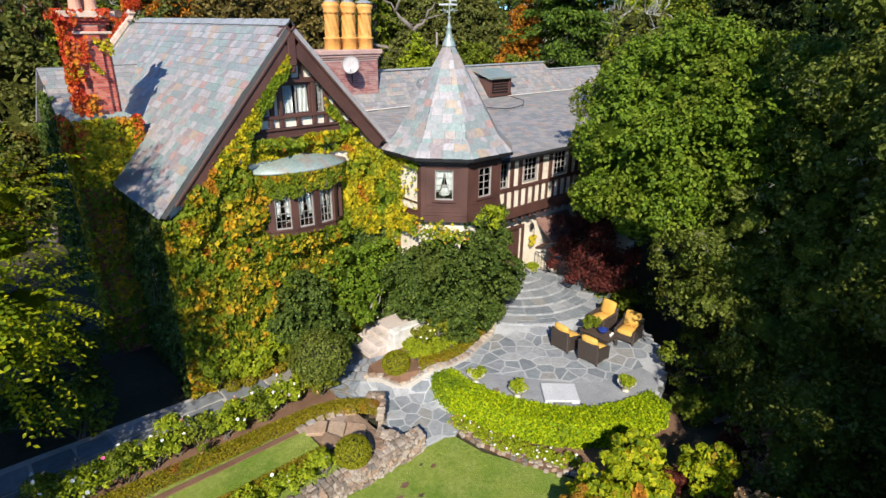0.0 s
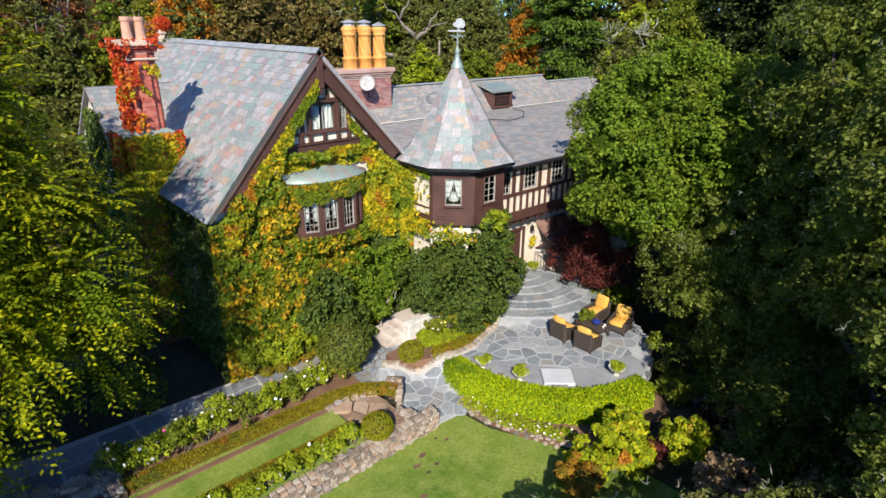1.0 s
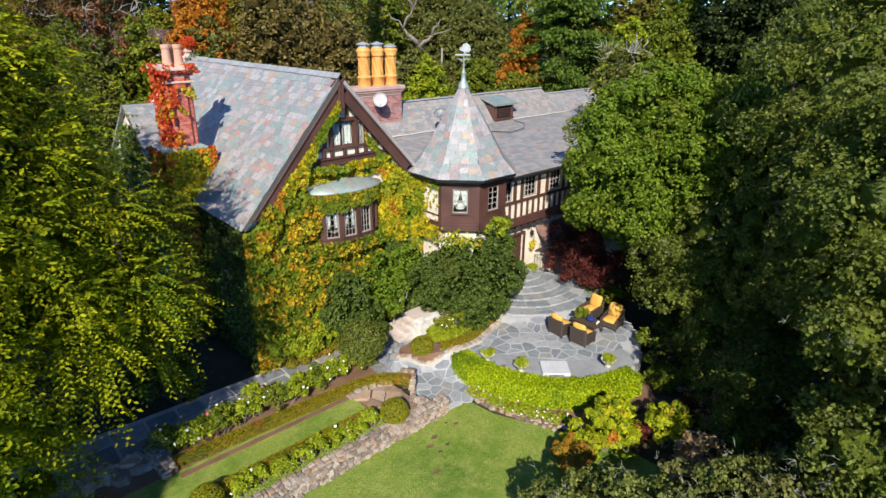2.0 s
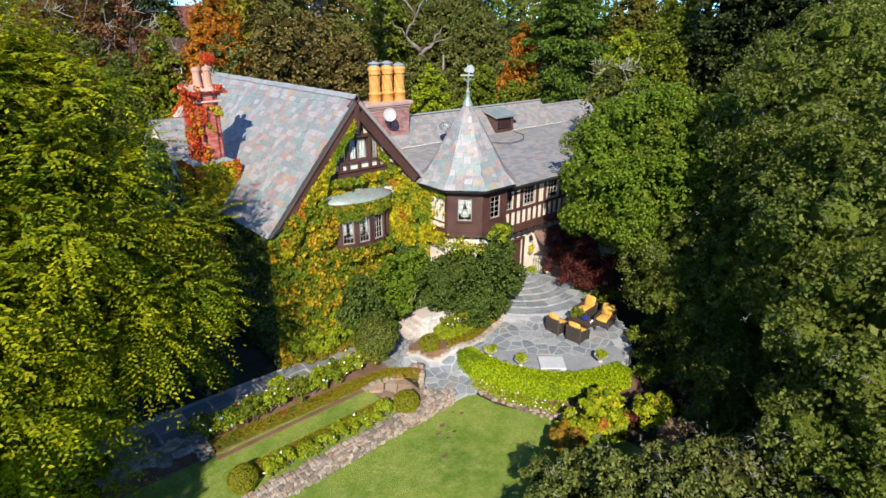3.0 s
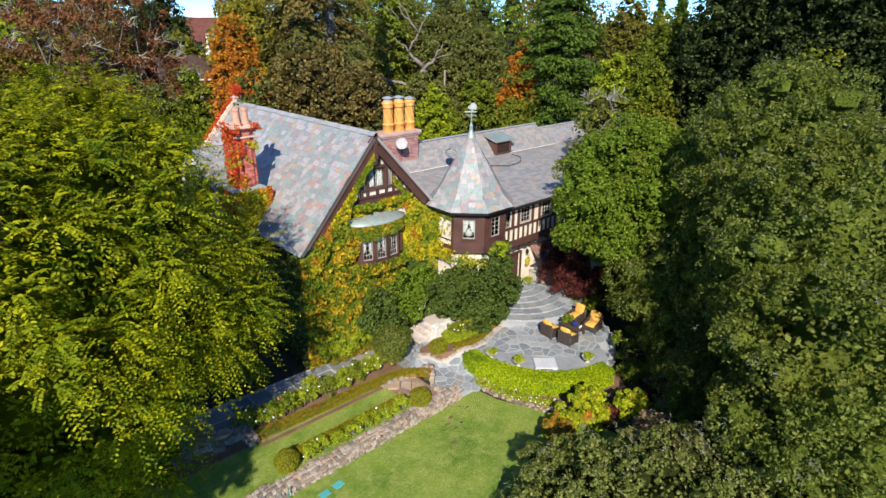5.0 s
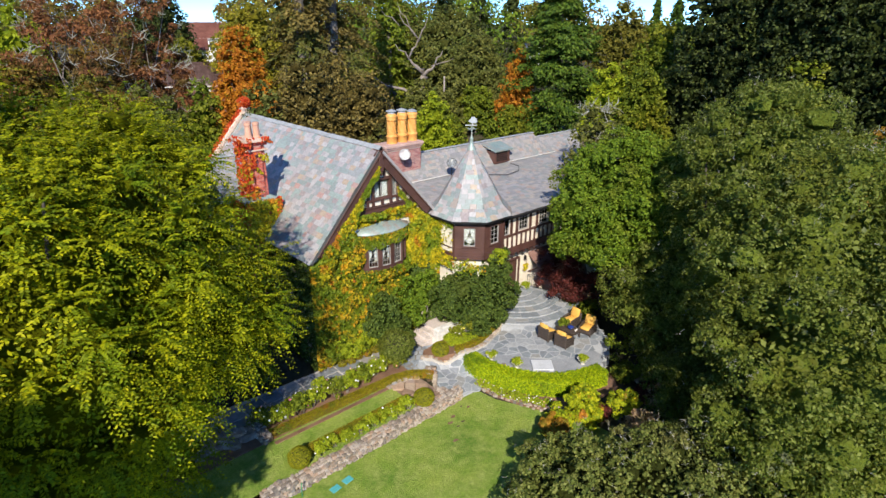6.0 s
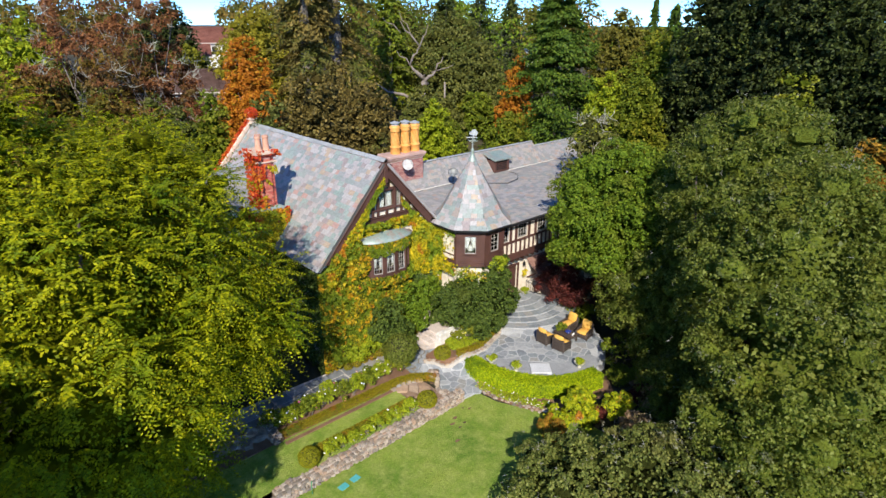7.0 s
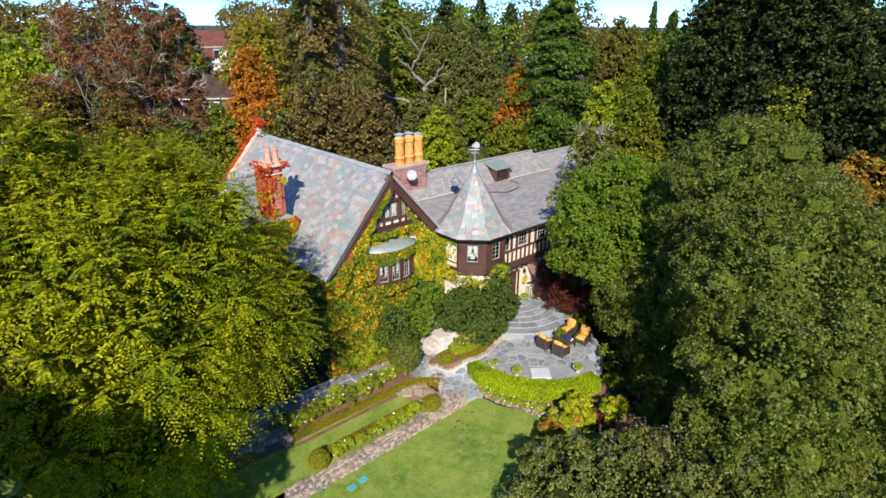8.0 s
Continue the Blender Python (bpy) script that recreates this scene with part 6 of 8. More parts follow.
# sloping rocks between the strip of lawn and the junction
slope = box("rock_bed", (5.0, 10.5, -0.2), (6.6, 12.75, 0.46), M["rockbase"])
tagged(slope, "brown boulders banked up at the terrace end", "rocks", kind="structure")
for c, poly in crazy([(4.95, 11.35), (5.3, 11.1), (6.3, 10.65), (6.75, 10.75), (7.15, 11.4), (6.75, 12.0), (6.2, 12.4), (5.1, 12.45)], 0.5, 0.03, (1.3, 1.0), over=0.2):
    if max(p[0] for p in poly) > 7.15 or min(p[0] for p in poly) < 4.75:
        continue
    hi = RNG.uniform(-0.06, 0.09)
    flagstone(poly, lambda x, y, h=hi: 0.52 + h - 0.2 * smooth(5.9, 7.3, x) + 0.05 * noise.noise(Vector((x * 2.2, y * 2.2, 4.0))), slope, "slabrock", 0.05, "slab")
for x, y, a in along([(4.95, 12.5), (5.6, 12.62), (6.2, 12.5), (6.7, 12.15)], 0.3):
    ob = stone(slope, x, y, 0.56, RNG.uniform(0.2, 0.34), 0.24, 0.2, a)
    ob.material_slots[0].link = 'OBJECT'
    ob.material_slots[0].material = M["edgestone"]
pier = stone_wall("stone_pier", "squat fieldstone pier at the hedge's end", (7.15, 11.75), (7.5, 12.2), 0.0, 0.72, 0.4)
# edging stones of the flower beds
EDGE = [(7.75, 13.42), (8.15, 13.22), (8.5, 12.9), (8.95, 12.52), (9.45, 12.24), (10.03, 12.02), (10.85, 12.02), (11.7, 12.3), (12.4, 12.5), (13.1, 12.95)]


def ribbon(bm, pts, width, z0, z1):
    """A mortar bed along a plan line."""
    n = len(pts)
    rows = []
    for i in range(n):
        a, b = pts[max(i - 1, 0)], pts[min(i + 1, n - 1)]
        L = math.hypot(b[0] - a[0], b[1] - a[1])
        nx, ny = -(b[1] - a[1]) / L * width / 2, (b[0] - a[0]) / L * width / 2
        x, y = pts[i]
        rows.append([bm.verts.new((x + k * nx, y + k * ny, z)) for k, z in ((-1, z0), (-1, z1(x, y)), (1, z1(x, y)), (1, z0))])
    for r0, r1 in zip(rows, rows[1:]):
        for k in range(4):
            bm.faces.new((r0[k], r0[(k + 1) % 4], r1[(k + 1) % 4], r1[k]))
    bm.faces.new(rows[0])
    bm.faces.new(rows[-1][::-1])
    bmesh.ops.recalc_face_normals(bm, faces=list(bm.faces))


bm = bmesh.new()
ribbon(bm, [p[:2] for p in along(EDGE, 0.2)] + [EDGE[-1]], 0.27, 0.0, lambda x, y: max(lay(x, y), 0.12) + 0.1)
edge = tagged(part("bed_edging", bm, M["palemortar"]), "pale mortared fieldstone edging round the flower bed", "edging", kind="structure")
for x, y, a in along(EDGE, 0.25):
    ob = stone(edge, x, y, max(lay(x, y), 0.12) + 0.085, 0.21, RNG.uniform(0.2, 0.25), 0.14, a)
    ob.material_slots[0].link = 'OBJECT'
    ob.material_slots[0].material = M["edgestone"]
bm = bmesh.new()
slab_polygon(bm, EDGE + [(13.2, 14.6), (11.0, 14.7), (11.0, 13.85), (9.2, 13.85), (8.2, 13.9)], 0.0, lambda x, y: max(lay(x, y), 0.16) + 0.05)
tagged(part("planting_bed", bm, M["mulch"]), "brown mulched bed below the turret", "bed", kind="structure")
FOOT = [(8.66, 10.35), (8.68, 9.7), (8.8, 9.1), (9.02, 8.4), (9.2, 7.75), (9.7, 6.95), (10.3, 6.2)]
edge2 = box("bed_edging", (8.5, 10.05, 0.0), (8.58, 10.12, 0.1), M["grout"])
tagged(edge2, "small grey edging stones between lawn and hedge", "edging", kind="structure")
for x, y, a in along(FOOT, 0.14):
    for k in range(2):
        stone(edge2, x + RNG.normal(0, 0.05) + 0.16 * k, y + RNG.normal(0, 0.05) + 0.06 * k, 0.04, 0.14, 0.11, 0.12, a)
bm = bmesh.new()
slab_polygon(bm, FOOT + [(13.6, 5.6), (14.6, 6.7), (13.7, 6.7), (12.3, 7.0), (11.0, 7.9), (10.0, 9.4), (9.6, 10.8), (9.2, 10.8)], -0.2, 0.07)
tagged(part("planting_bed", bm, M["mulch"]), "mulched bed at the foot of the curved hedge", "bed", kind="structure")
for x, y, a in along([(-1.2, 13.55), (-3.2, 13.75), (-5.6, 13.95), (-8.5, 14.2)], 0.42):
    stone(bed2, x, y, TERR + 0.08, RNG.uniform(0.35, 0.6), RNG.uniform(0.3, 0.5), 0.3, a, 0.15)


# ---- hedges, balls, bushes ----
def hedge(name, label, pts, width, z0, z1, mat, density=900, leaf=0.07, group="", wob=0.03):
    """A clipped hedge along a plan line: a core coloured dark as inner shade, under a skin of small leaves."""
    root = empty(name, label, "hedge", (pts[0][0], pts[0][1], z0), group)
    base = np.array(root.location)
    bm = bmesh.new()
    P, Nn = [], []
    for i, (a, b) in enumerate(zip(pts, pts[1:])):
        a3, b3 = Vector((*a, 0)), Vector((*b, 0))
        L = (b3 - a3).length
        u = (b3 - a3) / L
        s = Vector((-u.y, u.x, 0))
        m = Matrix((u, s, Vector((0, 0, 1)))).transposed().to_4x4()
        m.translation = a3 - Vector(base)
        box_into(bm, (0, -width / 2 + 0.05, z0), (L, width / 2 - 0.05, z1 - 0.05), m)
        h = z1 - z0
        for area, kind in ((L * h, 0), (L * h, 1), (L * width, 2)):
            k = int(area * density)
            t = RNG.uniform(-0.02, L + 0.02, k)
            if kind == 2:
                w, z, d = RNG.uniform(-width / 2, width / 2, k), np.full(k, z1), (0, 0, 1)
            else:
                sg = -1 if kind == 0 else 1
                w, z, d = np.full(k, sg * width / 2), RNG.uniform(z0, z1, k), tuple(s * sg)
            q = np.array(a3)[None] + np.outer(t, np.array(u)) + np.outer(w, np.array(s)) + np.outer(z, (0, 0, 1))
            P.append(q)
            Nn.append(np.tile(np.array([d], float), (k, 1)))
    for e, d in ((pts[0], -1), (pts[-1], 1)):
        k = int(width * (z1 - z0) * density)
        a, b = (pts[0], pts[1]) if d < 0 else (pts[-2], pts[-1])
        u = np.array((b[0] - a[0], b[1] - a[1], 0.0))
        u = u / np.linalg.norm(u)
        s = np.array((-u[1], u[0], 0))
        P.append(np.array((*e, 0.0))[None] + np.outer(RNG.uniform(-width / 2, width / 2, k), s) + np.outer(RNG.uniform(z0, z1, k), (0, 0, 1)))
        Nn.append(np.tile(u[None] * d, (k, 1)))
    P, Nn = np.concatenate(P), np.concatenate(Nn)
    P = P + Nn * RNG.normal(0, wob, (len(P), 1)) - base
    core = part("core", bm, M["darkcore"], root)
    core.location = (0, 0, -base[2])
    mesh_object("foliage", quads_mesh("foliage", leaf_quads(P, Nn + np.array([0, 0, 0.3]), leaf, leaf * 0.75, 0.6, 0.1)), M[mat], root)
    return root


# near-black: the shade behind clipped leaves, put into the core's colour
M["darkcore"] = surface("dark_shaded_core", [(0.3, (0.018, 0.018, 0.008)), (0.7, (0.04, 0.036, 0.018))], big=3, fine=25, rough=1.0, bump_s=0.8)


def leaf_ball(name, label, c, r, mat, n=2600, leaf=0.06, squash=1.0, group="", category="shrub", loose=0.02, stem=None):
    """A clipped ball or a loose bush: leaves over a core coloured dark as inner shade."""
    root = empty(name, label, category, (c[0], c[1], c[2]), group)
    d = sphere_dirs(n)
    rad = r * (1 + RNG.normal(0, loose, (n, 1)))
    bumps = np.array([1 + loose * 2.5 * noise.noise(Vector(v) * 2.5 + Vector(c)) for v in d])[:, None]
    p = d * rad * bumps * np.array([1, 1, squash])
    mesh_object("foliage", quads_mesh("foliage", leaf_quads(p, d + np.array([0, 0, 0.25]), leaf, leaf * 0.75, 0.55, 0.1)), M[mat], root)
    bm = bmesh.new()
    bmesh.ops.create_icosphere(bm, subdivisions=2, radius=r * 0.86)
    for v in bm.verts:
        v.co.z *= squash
    part("core", bm, M["darkcore"], root)
    if stem:
        bm = bmesh.new()
        tube_into(bm, [(0, 0, -stem), (0.02, 0.01, -stem * 0.5), (0, 0, 0)], [0.06, 0.05, 0.04], 7)
        part("stem", bm, M["barkpale"], root)
    return root


def bush(name, label, blobs, mat, count, per, r, leaf, group="", flowers=None, category="bush"):
    """A loose bush of leaf clumps; flowers: (material, number, size)."""
    b0 = blobs[0]
    base = (b0[0], b0[1], b0[2] - b0[5])
    root = empty(name, label, category, base, group)
    cl = lumps(blobs, count, r[0], r[1], -0.3)
    inner = np.array([(b[0], b[1], b[2], min(b[3], b[5]) * 0.8, 0, 0, 1) for b in blobs])
    q = np.concatenate([crown_leaves(cl, per, leaf, leaf * 0.65, 0.85), crown_leaves(inner, per * 2, leaf, leaf * 0.65, 0.85)]) - np.array(base)
    mesh_object("foliage", quads_mesh("foliage", q), M[mat], root)
    bm = bmesh.new()
    for k in range(4):
        e = cl[RNG.integers(len(cl))][:3] - np.array(base)
        tube_into(bm, limb_points((RNG.normal(0, 0.05), RNG.normal(0, 0.05), -0.05), e, 4), [0.025, 0.02, 0.015, 0.008], 5)
    part("woody_base", bm, M["bark"], root)
    for mt, num, size in flowers or ():
        for _ in range(num):
            e = cl[RNG.integers(len(cl))]
            p = e[:3] + (e[4:7] + np.array([-0.3, -0.3, 0.5])) * e[3] * 0.8 - np.array(base)
            ob = new("blossom", BLOOM[mt])
            ob.parent = root
            ob.matrix_basis = Matrix.Translation(p) @ Matrix.Diagonal((size, size, size * 0.8, 1)) @ Euler(RNG.uniform(0, 3, 3)).to_matrix().to_4x4()
    return root


def bloom_mesh(colour):
    bm = bmesh.new()
    for ring, (k, r, z) in enumerate(((6, 0.5, 0.0), (5, 0.34, 0.18), (3, 0.16, 0.3))):
        for i in range(k):
            t = 2 * math.pi * i / k + ring * 0.4
            c, s = math.cos(t), math.sin(t)
            vs = [bm.verts.new(p) for p in ((0, 0, z - 0.1), (r * c - 0.5 * r * s, r * s + 0.5 * r * c, z + 0.1), (r * 1.3 * c, r * 1.3 * s, z + 0.16), (r * c + 0.5 * r * s, r * s - 0.5 * r * c, z + 0.1))]
            bm.faces.new(vs)
    me = bpy.data.meshes.new("blossom")
    bm.to_mesh(me)
    bm.free()
    me.materials.append(colour)
    return me


BLOOM = {"white": bloom_mesh(surface("white_petal", [(0.3, (0.75, 0.74, 0.68)), (0.7, (0.85, 0.84, 0.80))], big=5, fine=40, rough=0.7, bump_s=0)),
         "pink": bloom_mesh(surface("pink_petal", [(0.3, (0.62, 0.10, 0.22)), (0.7, (0.75, 0.22, 0.34))], big=5, fine=40, rough=0.7, bump_s=0)),
         "salmon": bloom_mesh(surface("salmon_petal", [(0.3, (0.70, 0.30, 0.22)), (0.7, (0.80, 0.42, 0.32))], big=5, fine=40, rough=0.7, bump_s=0)),
         "yellow": bloom_mesh(surface("yellow_petal", [(0.3, (0.75, 0.62, 0.05)), (0.7, (0.82, 0.74, 0.16))], big=5, fine=40, rough=0.7, bump_s=0))}

# the curved ivy hedge on the patio's retaining wall
CURVE = [(9.55, 11.72), (9.45, 11.3), (9.44, 10.85), (9.5, 10.35), (9.62, 9.85), (9.8, 9.3), (10.03, 8.8), (10.35, 8.3), (10.75, 7.8), (11.2, 7.4), (11.7, 7.08), (12.3, 6.82), (12.95, 6.64), (13.45, 6.52)]
hedge("hedge", "bright green clipped ivy hedge curving round the patio", CURVE, 0.74, 0.02, 0.86, "hedge", 2000, 0.078, wob=0.05)
hedge("hedge", "clipped box hedge with bronze tips along the rose bed", [(-0.9, 12.95), (5.3, 12.75), (6.15, 12.55), (6.75, 12.1), (7.0, 11.75)], 0.26, TERR, 0.89, "box", 2400, 0.042, "low box hedges", 0.02)
hedge("hedge", "low bronze-tipped box hedge above the stone wall", [(-0.45, 10.98), (4.85, 10.98)], 0.30, TERR, 0.96, "box", 2400, 0.042, "low box hedges", 0.02)
hedge("hedge", "low bronze box edging round the bed below the turret", [(9.35, 12.62), (9.75, 12.45), (10.2, 12.36), (10.8, 12.36), (11.4, 12.5), (12.0, 12.7), (12.6, 12.95)], 0.3, 0.3, 0.98, "box", 2400, 0.042, "low box hedges", 0.02)
leaf_ball("topiary_ball", "clipped round box topiary above the stone wall", (5.33, 10.45, 0.93), 0.46, "boxball", 5200, 0.045, 0.85, "topiary balls")
leaf_ball("topiary_ball", "clipped round box topiary at the wall's far end", (-0.75, 10.72, 0.92), 0.44, "boxball", 5200, 0.045, 0.95, "topiary balls")
leaf_ball("topiary_ball", "clipped olive-green box ball beside the steps", (8.78, 13.2, 0.78), 0.45, "boxball", 5200, 0.045, 0.9, "topiary balls")
leaf_ball("standard_tree", "small round clipped tree on a bare stem", (6.4, 13.85, 1.72), 0.86, "oak", 6000, 0.085, 0.78, category="tree", loose=0.07, stem=1.25)
# roses and flowers
for k, x in enumerate(np.arange(-1.0, 6.3, 0.6)):
    y = 13.55 + RNG.uniform(-0.15, 0.25)
    h = RNG.uniform(0.32, 0.66)
    bush("rose_bush", "loose green rose bush with white and pink blooms", [(x, y, TERR + h, 0.42, 0.4, h), (x + 0.25, y + 0.15, TERR + h * 0.8, 0.35, 0.32, h * 0.8)], "lime" if k % 3 else "midtree", 20, 60, (0.12, 0.22), 0.085, "rose bushes", [("white", 5, 0.08), ("pink" if k % 2 else "salmon", 2, 0.09)])
for k, x in enumerate(np.arange(0.2, 5.0, 0.62)):
    y = 10.68 + RNG.uniform(-0.06, 0.06)
    h = RNG.uniform(0.2, 0.36)
    bush("rose_bush", "low lime-green rose bush with white blooms", [(x, y, TERR + h, 0.34, 0.26, h)], "lime", 14, 55, (0.1, 0.18), 0.08, "rose bushes", [("white", 3 if k % 2 else 1, 0.08)])
for x, y, h in ((10.05, 13.3, 1.45), (10.5, 13.1, 1.6), (11.0, 13.2, 1.68), (11.6, 13.05, 1.6)):
    root = bush("standard_rose", "standard rose with pale flowers on a thin stem", [(x, y, h, 0.42, 0.4, 0.3)], "midtree", 16, 60, (0.1, 0.2), 0.08, "standard roses", [("white", 5, 0.07), ("yellow", 2, 0.07)])
    bm = bmesh.new()
    tube_into(bm, [(0, 0, -(h - 0.3) + 0.3), (0.01, 0, 0.1), (0, 0, 0.3)], [0.025, 0.022, 0.02], 6)
    part("stem", bm, M["barkpale"], root)
for x, y, r in ((9.8, 12.85, 0.2), (10.25, 12.72, 0.19), (10.3, 13.2, 0.24), (10.75, 12.8, 0.22), (10.8, 13.35, 0.26), (11.25, 12.95, 0.24), (11.7, 13.15, 0.26), (12.1, 13.2, 0.26), (10.4, 13.65, 0.24), (9.5, 13.0, 0.16), (9.45, 13.35, 0.2), (9.85, 13.2, 0.22), (9.7, 13.6, 0.22)):
    bush("bush", "small lime-green bedding bush", [(x, y, lay(x, y) + 0.05 + r, r, r, r)], "lime", 12, 60, (0.08, 0.15), 0.07, "bedding bushes")
FB = [(8.9, 10.3), (8.95, 9.7), (9.1, 9.0), (9.4, 8.2), (9.75, 7.5), (10.3, 6.9)]
for i, (x, y, a) in enumerate(along(FB, 0.3)):
    bush("flower_clump", "low clump of white and pink bedding flowers", [(x + RNG.normal(0, 0.06), y, 0.14, 0.26, 0.24, 0.14)], "lime", 9, 45, (0.07, 0.12), 0.06, "bedding flowers", [("white", 5, 0.06)] + ([("pink", 4, 0.06)] if i in (0, 1, 4) else []) + ([("salmon", 2, 0.05)] if i % 3 == 0 else []))
# bushes at the lawn's far corner
bush("bush", "large lime and yellow bush with reddish leaves", [(9.9, 5.35, 0.75, 0.75, 0.75, 0.75), (10.6, 5.5, 0.75, 0.65, 0.65, 0.75), (9.35, 5.75, 0.5, 0.55, 0.5, 0.5), (10.1, 4.8, 0.55, 0.6, 0.5, 0.55)], "limeyellow", 60, 70, (0.14, 0.28), 0.17)
bush("bush", "yellow-leaved bush at the edge of the lawn", [(11.5, 4.2, 0.85, 0.7, 0.7, 0.85)], "limeyellow", 30, 60, (0.16, 0.28), 0.13)
bush("bush", "rounded orange-bronze bush on the lawn's edge", [(8.38, 5.5, 0.55, 0.62, 0.62, 0.55)], "bronzeorange", 40, 130, (0.12, 0.2), 0.07)
bush("bush", "dry pinkish-tan shrub under the oak", [(10.25, 2.5, 1.0, 0.8, 0.75, 1.0), (10.7, 2.0, 0.8, 0.6, 0.6, 0.8)], "dryleaf", 40, 60, (0.14, 0.28), 0.12)
bush("bush", "small dark purple-leaved bush", [(10.9, 4.75, 0.4, 0.4, 0.35, 0.4)], "maple", 12, 60, (0.1, 0.2), 0.08)
# planting along the gable
for x, h, m in ((3.9, 0.9, "vine"), (4.5, 1.0, "lime"), (5.2, 0.8, "lime"), (5.8, 1.05, "lime"), (6.5, 0.85, "lime"), (7.1, 1.1, "midtree")):
    bush("bush", "leafy green bush at the foot of the gable", [(x, 15.85 + RNG.uniform(-0.1, 0.15), TERR + h * 0.7, 0.5, 0.42, h * 0.7)], m, 22, 70, (0.14, 0.26), 0.12, "foundation bushes")
for x in np.arange(4.3, 7.2, 0.5):
    leaf_ball("box_mound", "small bronze clipped box mound by the path", (x, 15.55 + 0.05 * math.sin(x * 5), TERR + 0.15), 0.22, "box", 700, 0.05, 0.8, "box mounds", loose=0.06)
# dark evergreen shrubs by the steps
tree("shrub", "tall dark evergreen shrub beside the entrance steps", (7.0, 15.2, TERR), [(6.7, 15.3, 2.8, 0.62, 0.42, 0.85), (6.3, 15.25, 2.1, 0.45, 0.4, 0.6), (7.4, 15.2, 1.75, 0.45, 0.38, 0.6)], "shrub", 0, 0, (0.3, 0.5), 0.11, 0.07, 0.07, "barkpale", limbs=5, low=-0.8, category="shrub", fill=6, inner=90, bough_shell=(0.13, 0.085), bough=(0.5, 0.36, 30, 13, (0.07, 0.15)))
tree("shrub", "leafy green evergreen shrub between gable and turret", (9.0, 15.3, TERR), [(8.5, 15.5, 3.0, 0.42, 0.38, 0.95), (8.75, 15.3, 1.95, 0.45, 0.38, 0.6), (9.9, 15.5, 3.0, 0.6, 0.36, 1.0)], "laurel", 0, 0, (0.3, 0.5), 0.11, 0.07, 0.07, "barkpale", limbs=7, low=-0.8, category="shrub", fill=6, inner=90, bough_shell=(0.13, 0.085), bough=(0.5, 0.36, 30, 13, (0.07, 0.15)))
bush("shrub", "low rounded evergreen shrub beside the steps", [(8.1, 15.1, 0.98, 0.4, 0.35, 0.42)], "shrub", 20, 120, (0.12, 0.2), 0.08, category="shrub")
tree("bay_tree", "broad dark evergreen bay tree in front of the turret", (11.9, 13.7, 0.4), [(12.6, 13.2, 2.7, 1.3, 0.85, 1.75), (11.2, 13.5, 2.9, 1.45, 0.7, 1.35), (12.9, 13.2, 4.3, 0.6, 0.45, 0.8), (11.9, 13.0, 1.8, 1.2, 0.6, 0.9), (10.45, 14.3, 2.7, 0.7, 0.5, 1.25)], "shrub", 0, 0, (0.3, 0.5), 0.12, 0.066, 0.1, limbs=6, low=-0.8, flat=0.95, fill=6, inner=90, bough_shell=(0.13, 0.085), bough=(0.56, 0.42, 34, 14, (0.08, 0.17)))
bush("vine_bush", "yellow-green creeper on top of the bay tree", [(12.75, 13.0, 4.9, 0.5, 0.4, 0.5)], "lime", 16, 60, (0.12, 0.22), 0.11, category="vine")

# ---- entrance steps and low wall ----
M["stepstone"] = surface("pinkish_stone", [(0.3, (0.54, 0.46, 0.42)), (0.7, (0.68, 0.60, 0.55))], big=1.2, fine=22, rough=0.85, stain=(1.5, (0.40, 0.34, 0.29)))
for k in range(4):
    x0 = 8.5 + 0.37 * k
    ob = box("step", (x0, 14.3, 0.0), (x0 + (0.39 if k < 3 else 1.75), 15.6, 0.56 + 0.12 * (k + 1)), M["stepstone"], None, 0.025)
    tagged(ob, "pale pinkish stone entrance step", "step", "entrance steps", "structure")
lw = box("low_wall", (9.4, 14.02, 0.1), (10.9, 14.26, 1.28), M["whitepaint"], None, 0.02)
tagged(lw, "low white rendered wall beside the steps", "wall", kind="structure")
box("coping", (9.35, 13.97, 1.28), (10.95, 14.31, 1.36), M["whitepaint"], lw, 0.025)
box("pier", (9.28, 13.96, 0.1), (9.54, 14.32, 1.32), M["whitepaint"], lw, 0.025)
box("frame", (10.86, 14.2, 1.16), (10.98, 15.2, 3.3), M["doorwood"], house, 0.02)

# ---- patio furniture ----
M["wicker"] = None


def wicker_mat():
    m, nt, b = nodes_of("dark_wicker")
    g = nt.nodes.new("ShaderNodeNewGeometry").outputs["Position"]
    w = nt.nodes.new("ShaderNodeTexWave")
    w.wave_type = 'BANDS'
    w.bands_direction = 'Z'
    w.inputs["Scale"].default_value = 22
    w.inputs["Distortion"].default_value = 3.0
    w.inputs["Detail"].default_value = 2
    w.inputs["Detail Scale"].default_value = 6
    nt.links.new(g, w.inputs["Vector"])
    col = ramp(nt, w.outputs["Fac"], [(0.2, (0.030, 0.022, 0.018)), (0.8, (0.085, 0.062, 0.05))])
    nt.links.new(col, b.inputs["Base Color"])
    b.inputs["Roughness"].default_value = 0.55
    bump(nt, b, w.outputs["Fac"], 0.5, 0.01)
    return m


